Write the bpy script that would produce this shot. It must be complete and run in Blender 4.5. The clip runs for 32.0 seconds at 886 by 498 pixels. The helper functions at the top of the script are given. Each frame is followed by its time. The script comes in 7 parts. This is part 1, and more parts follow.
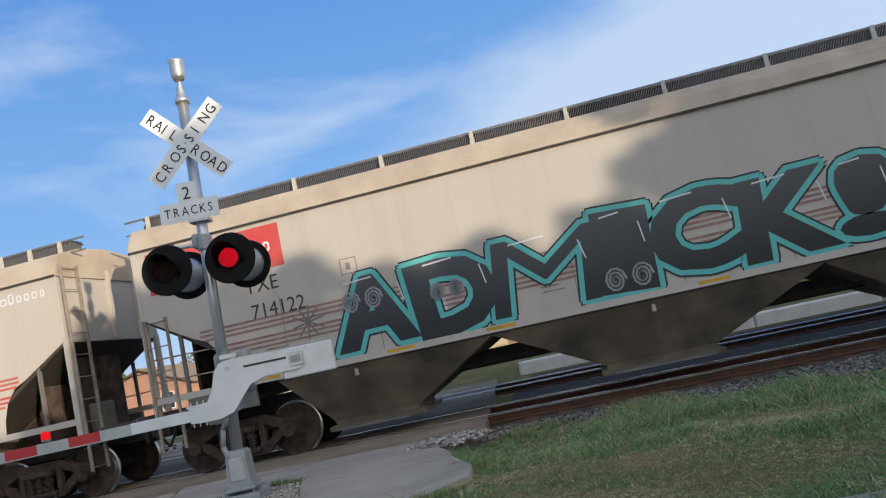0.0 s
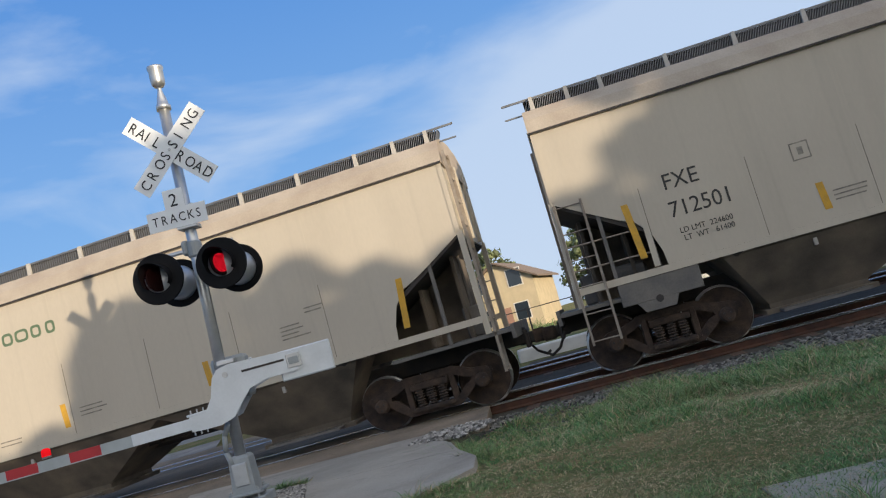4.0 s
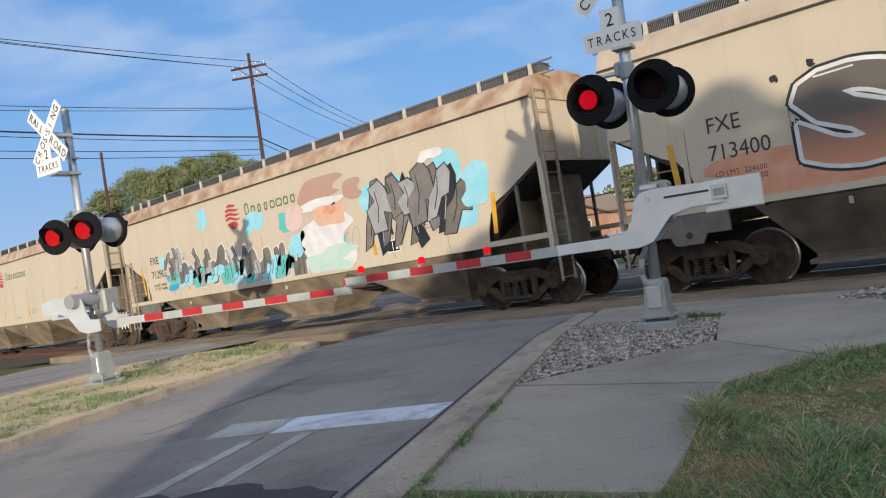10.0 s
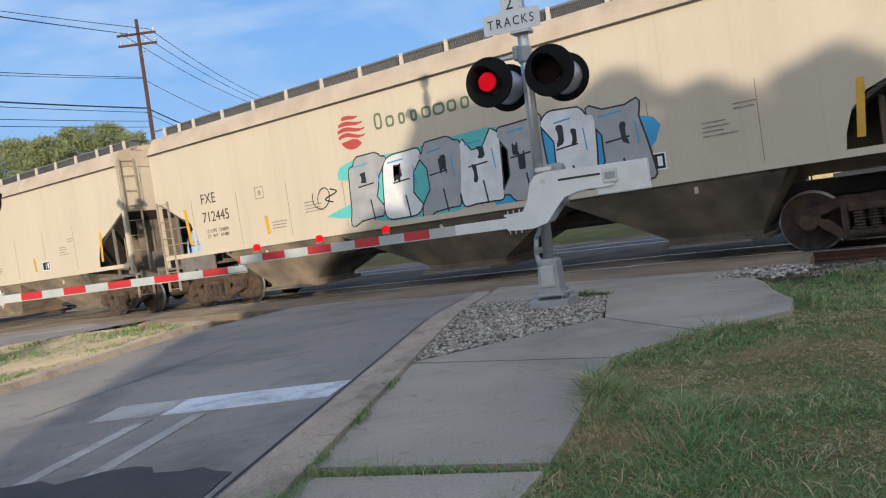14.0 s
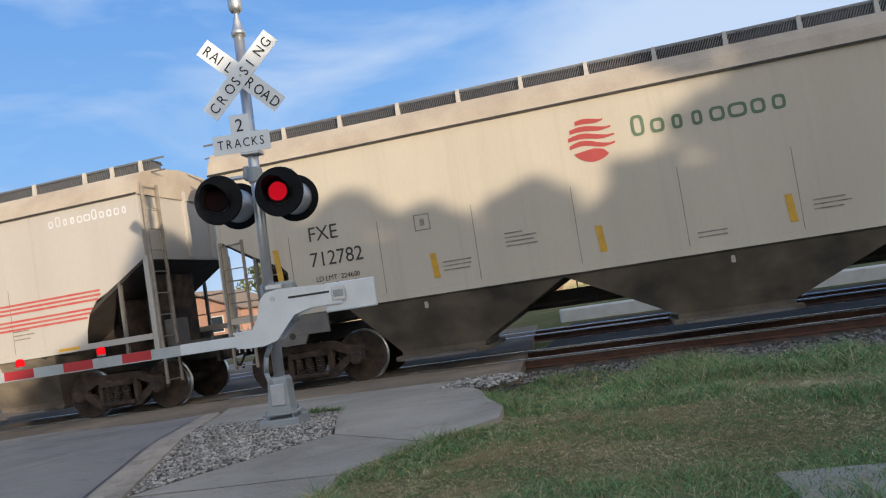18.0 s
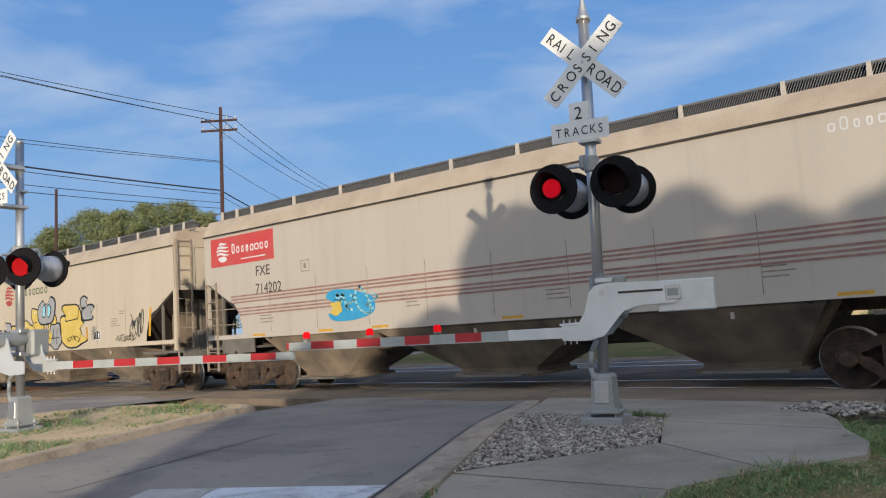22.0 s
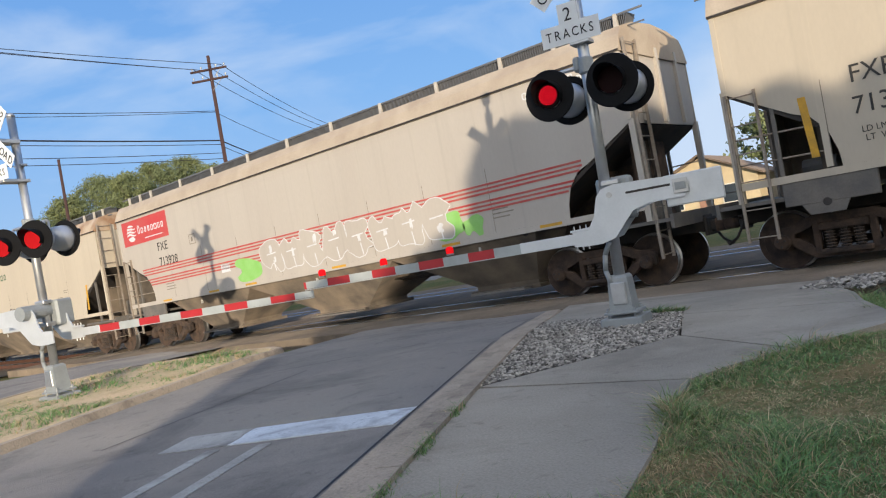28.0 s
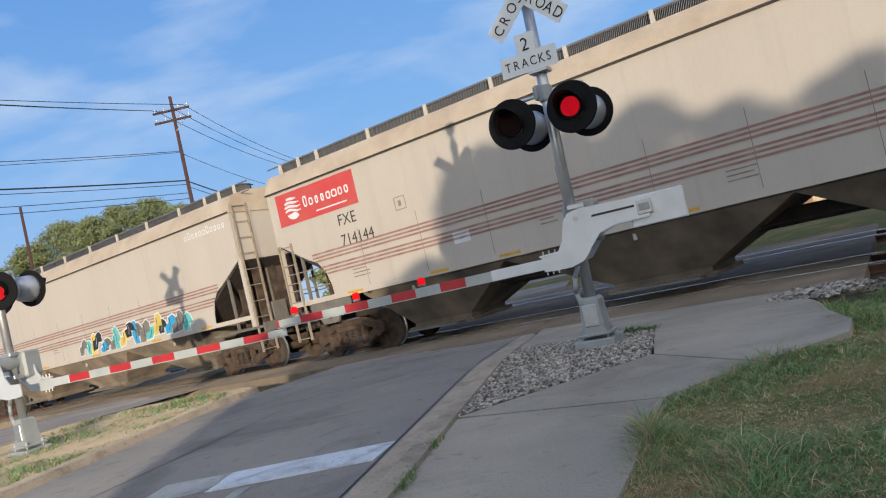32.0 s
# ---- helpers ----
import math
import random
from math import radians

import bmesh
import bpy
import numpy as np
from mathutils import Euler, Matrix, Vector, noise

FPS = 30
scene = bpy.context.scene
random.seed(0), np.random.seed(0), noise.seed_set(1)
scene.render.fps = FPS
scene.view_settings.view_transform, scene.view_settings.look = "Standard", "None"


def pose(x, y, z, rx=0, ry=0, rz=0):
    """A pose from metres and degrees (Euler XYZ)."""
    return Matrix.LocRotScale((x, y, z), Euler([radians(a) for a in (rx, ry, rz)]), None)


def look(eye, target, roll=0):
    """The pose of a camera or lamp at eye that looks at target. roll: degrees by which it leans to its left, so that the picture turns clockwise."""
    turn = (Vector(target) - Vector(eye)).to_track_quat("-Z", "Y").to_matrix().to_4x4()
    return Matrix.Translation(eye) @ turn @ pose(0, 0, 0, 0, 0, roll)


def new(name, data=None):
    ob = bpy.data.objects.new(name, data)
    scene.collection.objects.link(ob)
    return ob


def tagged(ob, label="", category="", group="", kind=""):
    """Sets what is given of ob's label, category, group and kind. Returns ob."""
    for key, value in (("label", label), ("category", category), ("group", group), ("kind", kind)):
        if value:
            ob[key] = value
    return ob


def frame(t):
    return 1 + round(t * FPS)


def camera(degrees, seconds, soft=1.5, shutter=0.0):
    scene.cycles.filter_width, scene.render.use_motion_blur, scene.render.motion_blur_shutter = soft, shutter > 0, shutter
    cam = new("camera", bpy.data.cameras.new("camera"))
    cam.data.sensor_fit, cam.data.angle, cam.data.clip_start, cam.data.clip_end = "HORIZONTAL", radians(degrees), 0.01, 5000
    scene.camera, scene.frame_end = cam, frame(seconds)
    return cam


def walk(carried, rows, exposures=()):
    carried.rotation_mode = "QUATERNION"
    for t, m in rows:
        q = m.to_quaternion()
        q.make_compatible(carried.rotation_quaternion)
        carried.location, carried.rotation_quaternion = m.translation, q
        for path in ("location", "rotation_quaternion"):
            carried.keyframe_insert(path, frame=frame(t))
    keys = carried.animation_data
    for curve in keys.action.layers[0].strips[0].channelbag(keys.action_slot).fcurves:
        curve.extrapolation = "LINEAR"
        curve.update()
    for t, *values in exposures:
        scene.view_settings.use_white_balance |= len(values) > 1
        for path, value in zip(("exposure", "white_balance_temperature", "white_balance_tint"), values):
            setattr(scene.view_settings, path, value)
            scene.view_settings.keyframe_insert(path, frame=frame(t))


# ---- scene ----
cam = camera(60.62, 32.0, soft=1.15)
PATH = [
    (0.0, (0.061, -0.097, 1.095), (-1.556, 9.694, 2.326), -12.21),
    (0.5, (0.104, -0.072, 1.094), (-1.143, 9.763, 2.402), -12.78),
    (1.0, (0.095, -0.077, 1.093), (-1.194, 9.747, 2.450), -12.51),
    (1.5, (0.091, -0.076, 1.095), (-1.219, 9.739, 2.494), -12.88),
    (2.0, (0.091, -0.083, 1.093), (-0.935, 9.767, 2.482), -14.00),
    (2.5, (0.079, -0.080, 1.094), (-0.703, 9.806, 2.384), -15.20),
    (3.0, (0.070, -0.068, 1.095), (-0.740, 9.832, 2.249), -16.41),
    (3.5, (0.066, -0.064, 1.097), (-1.119, 9.808, 2.163), -15.89),
    (5.5, (0.040, -0.035, 1.081), (-1.995, 9.666, 2.401), -16.65),
    (6.0, (0.042, -0.035, 1.067), (-0.955, 9.814, 2.477), -18.17),
    (6.5, (0.039, -0.030, 1.068), (-0.893, 9.848, 2.313), -19.01),
    (7.0, (0.048, 0.001, 1.082), (-2.169, 9.705, 2.037), -18.11),
    (7.5, (0.067, 0.009, 1.090), (-4.310, 8.946, 2.066), -15.11),
    (8.0, (0.013, -0.011, 1.107), (-5.912, 7.974, 2.169), -12.28),
    (8.5, (-0.014, -0.021, 1.103), (-6.641, 7.399, 2.111), -10.62),
    (9.0, (-0.057, -0.039, 1.105), (-6.984, 7.133, 1.859), -7.48),
    (9.5, (-0.064, -0.051, 1.092), (-7.134, 7.006, 1.540), -5.81),
    (10.0, (-0.038, -0.032, 1.084), (-6.682, 7.441, 1.151), -8.69),
    (10.5, (0.027, 0.006, 1.094), (-5.258, 8.492, 0.848), -12.83),
    (11.0, (0.048, -0.011, 1.093), (-4.535, 8.873, 0.853), -11.79),
    (11.5, (0.035, -0.010, 1.090), (-4.566, 8.864, 0.821), -8.84),
    (12.0, (0.017, -0.018, 1.088), (-4.743, 8.771, 0.787), -9.18),
    (12.5, (-0.016, -0.029, 1.087), (-5.338, 8.434, 0.838), -9.41),
    (13.0, (-0.031, -0.031, 1.084), (-5.736, 8.176, 0.762), -7.81),
    (13.5, (-0.028, -0.030, 1.079), (-5.697, 8.191, 0.565), -8.45),
    (15.5, (-0.038, -0.152, 1.099), (-5.732, 8.048, 1.695), -4.12),
    (16.0, (-0.052, -0.156, 1.104), (-6.571, 7.374, 1.996), -5.81),
    (16.5, (-0.002, -0.158, 1.103), (-6.001, 7.812, 1.806), -7.15),
    (17.0, (0.045, -0.160, 1.101), (-4.424, 8.776, 1.522), -6.24),
    (17.5, (0.081, -0.156, 1.103), (-2.978, 9.356, 1.526), -6.49),
    (18.0, (0.120, -0.154, 1.102), (-2.252, 9.542, 1.692), -8.59),
    (18.5, (0.174, -0.155, 1.106), (-2.661, 9.402, 1.899), -11.26),
    (19.0, (0.180, -0.135, 1.114), (-3.622, 9.092, 1.737), -12.36),
    (19.5, (0.148, -0.078, 1.096), (-4.166, 8.943, 1.113), -14.48),
    (20.0, (0.072, 0.020, 1.081), (-4.523, 8.878, 0.442), -15.04),
    (20.5, (-0.002, 0.119, 1.088), (-4.481, 9.014, 0.180), -12.79),
    (21.0, (-0.020, 0.170, 1.105), (-3.996, 9.339, 0.749), -10.09),
    (21.5, (-0.040, 0.130, 1.116), (-4.854, 8.876, 1.689), -6.72),
    (22.0, (-0.108, 0.075, 1.105), (-6.193, 7.951, 2.075), -3.26),
    (22.5, (-0.153, 0.062, 1.099), (-6.767, 7.518, 1.920), -1.38),
    (23.0, (-0.163, 0.071, 1.090), (-6.941, 7.405, 1.619), -0.97),
    (23.5, (-0.152, 0.105, 1.088), (-6.781, 7.589, 1.280), -1.50),
    (24.0, (-0.122, 0.137, 1.094), (-6.331, 7.975, 1.105), -3.62),
    (24.5, (-0.077, 0.129, 1.097), (-5.952, 8.220, 0.950), -5.32),
    (25.0, (-0.081, 0.110, 1.084), (-5.870, 8.258, 0.779), -7.02),
    (25.5, (-0.082, 0.118, 1.082), (-6.070, 8.119, 0.711), -8.89),
    (27.5, (-0.076, 0.113, 1.083), (-6.273, 7.961, 1.059), -9.75),
    (28.0, (-0.080, 0.120, 1.079), (-6.411, 7.860, 1.077), -10.10),
    (28.5, (-0.081, 0.106, 1.085), (-6.582, 7.704, 1.113), -10.37),
    (29.0, (-0.058, 0.093, 1.091), (-6.459, 7.775, 1.187), -11.08),
    (29.5, (-0.039, 0.101, 1.096), (-6.138, 8.024, 1.238), -12.09),
    (30.0, (-0.032, 0.099, 1.095), (-5.911, 8.187, 1.229), -12.74),
    (30.5, (-0.033, 0.103, 1.095), (-5.874, 8.219, 1.202), -13.41),
    (31.0, (-0.033, 0.107, 1.101), (-5.916, 8.192, 1.230), -13.85),
    (31.5, (-0.039, 0.106, 1.103), (-5.892, 8.212, 1.299), -13.53),
    (32.0, (-0.044, 0.098, 1.102), (-6.026, 8.106, 1.389), -13.03),
]
walk(cam, [(t, look(eye, target, roll)) for t, eye, target, roll in PATH], [(0.0, 0.27), (2.0, 0.22), (6.0, 0.2), (7.0, 0.24), (9.0, 0.13), (10.0, 0.18), (11.0, 0.34), (12.0, 0.38), (13.0, 0.4), (16.0, 0.15), (17.0, 0.28), (18.0, 0.32), (19.0, 0.25), (20.0, 0.5), (21.0, 0.66), (22.0, 0.02), (23.0, 0.05), (24.0, 0.2), (25.0, 0.34), (28.0, 0.30), (32.0, 0.24)])

# ---- light ----
SUN_WAY = Vector((-0.678, 0.727, -0.110))  # from the low sun towards the train
world = bpy.data.worlds.new("sky")
scene.world = world
world.use_nodes = True
wn, wl = world.node_tree.nodes, world.node_tree.links
wn.clear()


sky = wn.new("ShaderNodeTexSky")
sky.sky_type = "NISHITA"
sky.sun_disc = False
sky.sun_elevation = radians(6.3)
sky.sun_rotation = math.atan2(-SUN_WAY.x, -SUN_WAY.y)
sky.air_density, sky.dust_density, sky.ozone_density = 0.8, 0.3, 3.0
coord = wn.new("ShaderNodeTexCoord")
split = wn.new("ShaderNodeSeparateXYZ")
wl.new(coord.outputs["Generated"], split.inputs[0])
# thin high cloud: stretched noise, denser to the right of the crossing
maps = wn.new("ShaderNodeMapping")
maps.inputs["Rotation"].default_value = (0.0, radians(28), radians(-20))
maps.inputs["Scale"].default_value = (1.6, 1.6, 5.0)
wl.new(coord.outputs["Generated"], maps.inputs["Vector"])
puff = wn.new("ShaderNodeTexNoise")
puff.inputs["Scale"].default_value, puff.inputs["Detail"].default_value = 1.7, 7.0
puff.inputs["Roughness"].default_value, puff.inputs["Distortion"].default_value = 0.52, 0.35
wl.new(maps.outputs[0], puff.inputs["Vector"])
cover = wn.new("ShaderNodeValToRGB")
cover.color_ramp.elements[0].position, cover.color_ramp.elements[1].position = 0.50, 0.78
wl.new(puff.outputs["Fac"], cover.inputs[0])
# the bank of cloud rising to the right
lean = wn.new("ShaderNodeVectorMath")
lean.operation = "DOT_PRODUCT"
lean.inputs[1].default_value = (0.41, 0.355, -0.84)
wl.new(coord.outputs["Generated"], lean.inputs[0])
wob = wn.new("ShaderNodeMath")
wob.operation = "MULTIPLY_ADD"
wob.inputs[1].default_value = 0.22
wl.new(puff.outputs["Fac"], wob.inputs[0])
wl.new(lean.outputs["Value"], wob.inputs[2])
bank = wn.new("ShaderNodeMapRange")
bank.interpolation_type = "SMOOTHSTEP"
bank.inputs["From Min"].default_value, bank.inputs["From Max"].default_value = 0.10, 0.21
bank.inputs["To Max"].default_value = 0.95
wl.new(wob.outputs[0], bank.inputs["Value"])
both = wn.new("ShaderNodeMath")
both.operation = "MAXIMUM"
wl.new(cover.outputs[0], both.inputs[0])
wl.new(bank.outputs[0], both.inputs[1])
faint = wn.new("ShaderNodeMath")
faint.operation = "MULTIPLY"
faint.inputs[1].default_value = 0.75
wl.new(both.outputs[0], faint.inputs[0])
# clear blue, paler to the horizon
height = wn.new("ShaderNodeValToRGB")
height.color_ramp.elements[0].position, height.color_ramp.elements[0].color = 0.0, (0.43, 0.60, 0.84, 1)
height.color_ramp.elements[1].position, height.color_ramp.elements[1].color = 0.55, (0.09, 0.285, 0.74, 1)
mid = height.color_ramp.elements.new(0.22)
mid.color = (0.235, 0.47, 0.86, 1)
wl.new(split.outputs["Z"], height.inputs[0])
tone = wn.new("ShaderNodeMix")
tone.data_type = "RGBA"
tone.inputs["Factor"].default_value = 0.9
gain = wn.new("ShaderNodeVectorMath")
gain.operation = "SCALE"
gain.inputs["Scale"].default_value = 0.12
wl.new(sky.outputs[0], gain.inputs[0])
wl.new(gain.outputs[0], tone.inputs["A"])
wl.new(height.outputs[0], tone.inputs["B"])
veil = wn.new("ShaderNodeMix")
veil.data_type = "RGBA"
wl.new(faint.outputs[0], veil.inputs["Factor"])
wl.new(tone.outputs["Result"], veil.inputs["A"])
veil.inputs["B"].default_value = (0.64, 0.745, 0.90, 1)
# the sky is brighter and warmer round the low sun
aim = wn.new("ShaderNodeVectorMath")
aim.operation = "DOT_PRODUCT"
aim.inputs[1].default_value = tuple(-SUN_WAY.normalized())
wl.new(coord.outputs["Generated"], aim.inputs[0])
near_sun = wn.new("ShaderNodeMapRange")
near_sun.interpolation_type = "SMOOTHSTEP"
near_sun.inputs["From Min"].default_value, near_sun.inputs["From Max"].default_value = 0.1, 1.0
wl.new(aim.outputs["Value"], near_sun.inputs["Value"])
halo = wn.new("ShaderNodeMix")
halo.data_type = "RGBA"
halo.inputs["B"].default_value = (1.40, 1.36, 1.29, 1)
wl.new(near_sun.outputs[0], halo.inputs["Factor"])
wl.new(veil.outputs["Result"], halo.inputs["A"])
back = wn.new("ShaderNodeBackground")
back.inputs["Strength"].default_value = 0.87
wl.new(halo.outputs["Result"], back.inputs["Color"])
wl.new(back.outputs[0], wn.new("ShaderNodeOutputWorld").inputs["Surface"])

sun = new("sun", bpy.data.lights.new("sun", "SUN"))
sun.data.energy, sun.data.angle, sun.data.color = 3.45, radians(0.55), (1.0, 0.855, 0.67)
sun.rotation_mode = "QUATERNION"
sun.rotation_quaternion = SUN_WAY.to_track_quat("-Z", "Y")


# ---- materials ----
def mat(name, color, rough=0.8, metal=0.0, vary=0.15, scale=3.0, fine=40.0, bump=0.15, second=None, mix=0.5, stretch=(1, 1, 1), spec=0.4, island=0.0, rand=0.0, stain=None):
    """A surface with broad patches towards a second colour and a fine grain."""
    m = bpy.data.materials.new(name)
    m.use_nodes = True
    nt = m.node_tree
    b = nt.nodes["Principled BSDF"]
    b.inputs["Roughness"].default_value, b.inputs["Metallic"].default_value = rough, metal
    b.inputs["Specular IOR Level"].default_value = spec
    b.inputs["Diffuse Roughness"].default_value = 1.0 if rough >= 0.85 else 0.2
    tc = nt.nodes.new("ShaderNodeTexCoord")
    mp = nt.nodes.new("ShaderNodeMapping")
    mp.inputs["Scale"].default_value = stretch
    nt.links.new(tc.outputs["Object"], mp.inputs["Vector"])
    n1 = nt.nodes.new("ShaderNodeTexNoise")
    n1.inputs["Scale"].default_value, n1.inputs["Detail"].default_value = scale, 5.0
    n2 = nt.nodes.new("ShaderNodeTexNoise")
    n2.inputs["Scale"].default_value, n2.inputs["Detail"].default_value = fine, 3.0
    for n in (n1, n2):
        nt.links.new(mp.outputs[0], n.inputs["Vector"])
    ramp = nt.nodes.new("ShaderNodeMapRange")
    ramp.inputs["From Min"].default_value, ramp.inputs["From Max"].default_value = 0.35, 0.68
    ramp.inputs["To Max"].default_value = mix
    nt.links.new(n1.outputs["Fac"], ramp.inputs["Value"])
    two = nt.nodes.new("ShaderNodeMix")
    two.data_type = "RGBA"
    two.inputs["A"].default_value = (*color, 1)
    two.inputs["B"].default_value = (*(second or [c * 0.72 for c in color]), 1)
    nt.links.new(ramp.outputs[0], two.inputs["Factor"])
    hsv = nt.nodes.new("ShaderNodeHueSaturation")
    val = nt.nodes.new("ShaderNodeMath")
    val.operation = "MULTIPLY_ADD"
    val.inputs[1].default_value, val.inputs[2].default_value = vary * 2, 1 - vary
    nt.links.new(n2.outputs["Fac"], val.inputs[0])
    last = val
    for amount, kind, out in ((island, "ShaderNodeNewGeometry", "Random Per Island"), (rand, "ShaderNodeObjectInfo", "Random")):
        if amount:
            src = nt.nodes.new(kind)
            add = nt.nodes.new("ShaderNodeMath")
            add.operation = "MULTIPLY_ADD"
            add.inputs[1].default_value = amount
            nt.links.new(src.outputs[out], add.inputs[0])
            sub = nt.nodes.new("ShaderNodeMath")
            sub.operation = "SUBTRACT"
            sub.inputs[1].default_value = amount / 2
            nt.links.new(last.outputs[0], sub.inputs[0])
            nt.links.new(sub.outputs[0], add.inputs[2])
            last = add
    nt.links.new(last.outputs[0], hsv.inputs["Value"])
    nt.links.new(two.outputs["Result"], hsv.inputs["Color"])
    nt.links.new(hsv.outputs[0], b.inputs["Base Color"])
    if stain:
        # broad ragged stains and small spots over the grain
        col, amount, size = stain
        src = hsv.outputs[0]
        for k, (sc, lo, hi, am) in enumerate(((size, 0.50, 0.66, amount), (size * 9, 0.58, 0.66, amount * 0.8))):
            n3 = nt.nodes.new("ShaderNodeTexNoise")
            n3.inputs["Scale"].default_value, n3.inputs["Detail"].default_value, n3.inputs["Roughness"].default_value = sc, 9.0, 0.68
            n3.inputs["Distortion"].default_value = 0.6
            nt.links.new(mp.outputs[0], n3.inputs["Vector"])
            r3 = nt.nodes.new("ShaderNodeMapRange")
            r3.inputs["From Min"].default_value, r3.inputs["From Max"].default_value, r3.inputs["To Max"].default_value = lo, hi, am
            nt.links.new(n3.outputs["Fac"], r3.inputs["Value"])
            m3 = nt.nodes.new("ShaderNodeMix")
            m3.data_type = "RGBA"
            m3.inputs["B"].default_value = (*col, 1)
            nt.links.new(src, m3.inputs["A"])
            nt.links.new(r3.outputs[0], m3.inputs["Factor"])
            src = m3.outputs["Result"]
        nt.links.new(src, b.inputs["Base Color"])
    if bump:
        bp = nt.nodes.new("ShaderNodeBump")
        bp.inputs["Strength"].default_value, bp.inputs["Distance"].default_value = bump, 0.02
        nt.links.new(n2.outputs["Fac"], bp.inputs["Height"])
        nt.links.new(bp.outputs[0], b.inputs["Normal"])
    return m


def glow(name, color, strength):
    m = mat(name, color, 0.35, vary=0.02, bump=0)
    b = m.node_tree.nodes["Principled BSDF"]
    b.inputs["Specular IOR Level"].default_value = 0.0
    b.inputs["Emission Color"].default_value, b.inputs["Emission Strength"].default_value = (*color, 1), strength
    return m


def car_paint(name, color, grime, seams, rust=0.0):
    """Weathered car-side paint: upright streaks of grime, dusty patches and faint sheet seams."""
    m = mat(name, color, 0.62, vary=0.05, scale=0.9, fine=22.0, bump=0.03, second=grime, mix=0.35, stretch=(1.0, 1.0, 0.35), spec=0.3)
    nt = m.node_tree
    b = nt.nodes["Principled BSDF"]
    hsv = b.inputs["Base Color"].links[0].from_node
    tc = nt.nodes.new("ShaderNodeTexCoord")
    mp = nt.nodes.new("ShaderNodeMapping")
    mp.inputs["Scale"].default_value = (2.6, 0.2, 0.2)
    nt.links.new(tc.outputs["Object"], mp.inputs["Vector"])
    streak = nt.nodes.new("ShaderNodeTexNoise")
    streak.inputs["Scale"].default_value, streak.inputs["Detail"].default_value = 1.0, 6.0
    nt.links.new(mp.outputs[0], streak.inputs["Vector"])
    sr = nt.nodes.new("ShaderNodeMapRange")
    sr.inputs["From Min"].default_value, sr.inputs["From Max"].default_value, sr.inputs["To Max"].default_value = 0.52, 0.8, 0.24 if not rust else 0.75
    nt.links.new(streak.outputs["Fac"], sr.inputs["Value"])
    mx = nt.nodes.new("ShaderNodeMix")
    mx.data_type = "RGBA"
    mx.inputs["B"].default_value = (0.30, 0.13, 0.05, 1) if rust else (*[c * 0.62 for c in color], 1)
    nt.links.new(hsv.outputs[0], mx.inputs["A"])
    nt.links.new(sr.outputs[0], mx.inputs["Factor"])
    # faint upright seams every few feet
    sx = nt.nodes.new("ShaderNodeSeparateXYZ")
    nt.links.new(tc.outputs["Object"], sx.inputs[0])
    wave = nt.nodes.new("ShaderNodeMath")
    wave.operation = "PINGPONG"
    wave.inputs[1].default_value = seams / 2
    nt.links.new(sx.outputs["X"], wave.inputs[0])
    line = nt.nodes.new("ShaderNodeMapRange")
    line.inputs["From Min"].default_value, line.inputs["From Max"].default_value = 0.0, 0.05
    line.inputs["To Min"].default_value, line.inputs["To Max"].default_value = 0.10, 0.0
    nt.links.new(wave.outputs[0], line.inputs["Value"])
    low = nt.nodes.new("ShaderNodeMath")
    low.operation = "MULTIPLY"
    nt.links.new(line.outputs[0], low.inputs[0])
    nt.links.new(streak.outputs["Fac"], low.inputs[1])
    m2 = nt.nodes.new("ShaderNodeMix")
    m2.data_type = "RGBA"
    m2.inputs["B"].default_value = (0.10, 0.08, 0.06, 1)
    nt.links.new(mx.outputs["Result"], m2.inputs["A"])
    nt.links.new(low.outputs[0], m2.inputs["Factor"])
    nt.links.new(m2.outputs["Result"], b.inputs["Base Color"])
    return m


BEIGE = car_paint("beige_car_paint", (0.56, 0.49, 0.385), (0.45, 0.385, 0.30), 1.115)
GREY = car_paint("grey_car_paint", (0.51, 0.465, 0.405), (0.42, 0.37, 0.32), 1.655)
RUSTY = car_paint("rusty_beige_paint", (0.56, 0.485, 0.375), (0.48, 0.34, 0.2), 1.115, rust=1.0)
BLACK = car_paint("black_car_paint", (0.05, 0.047, 0.044), (0.078, 0.07, 0.062), 1.655)
ROOF_DIRT = mat("dusty_roof_paint", (0.50, 0.42, 0.32), 0.75, scale=1.4, second=(0.34, 0.26, 0.19), mix=0.7)
ROOF_RUST = mat("rust_stained_roof_edge", (0.50, 0.40, 0.29), 0.8, scale=2.2, second=(0.27, 0.14, 0.07), mix=0.85)
DARK = mat("mottled_dark_steel", (0.045, 0.042, 0.04), 0.75, 0.2, scale=4, second=(0.085, 0.065, 0.05), mix=0.7)
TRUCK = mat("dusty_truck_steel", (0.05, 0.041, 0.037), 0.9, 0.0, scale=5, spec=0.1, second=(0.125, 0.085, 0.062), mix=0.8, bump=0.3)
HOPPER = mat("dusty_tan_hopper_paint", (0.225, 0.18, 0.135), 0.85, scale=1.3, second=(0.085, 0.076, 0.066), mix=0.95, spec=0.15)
PATCH = mat("fresh_black_asphalt", (0.045, 0.044, 0.045), 0.9, vary=0.3, scale=3, fine=70, second=(0.07, 0.068, 0.066), mix=0.6, bump=0.5)
SEAM_DIRT = mat("grime_in_sheet_seam", (0.20, 0.17, 0.135), 0.85, vary=0.3, scale=3, second=(0.36, 0.31, 0.25), mix=0.9, bump=0)
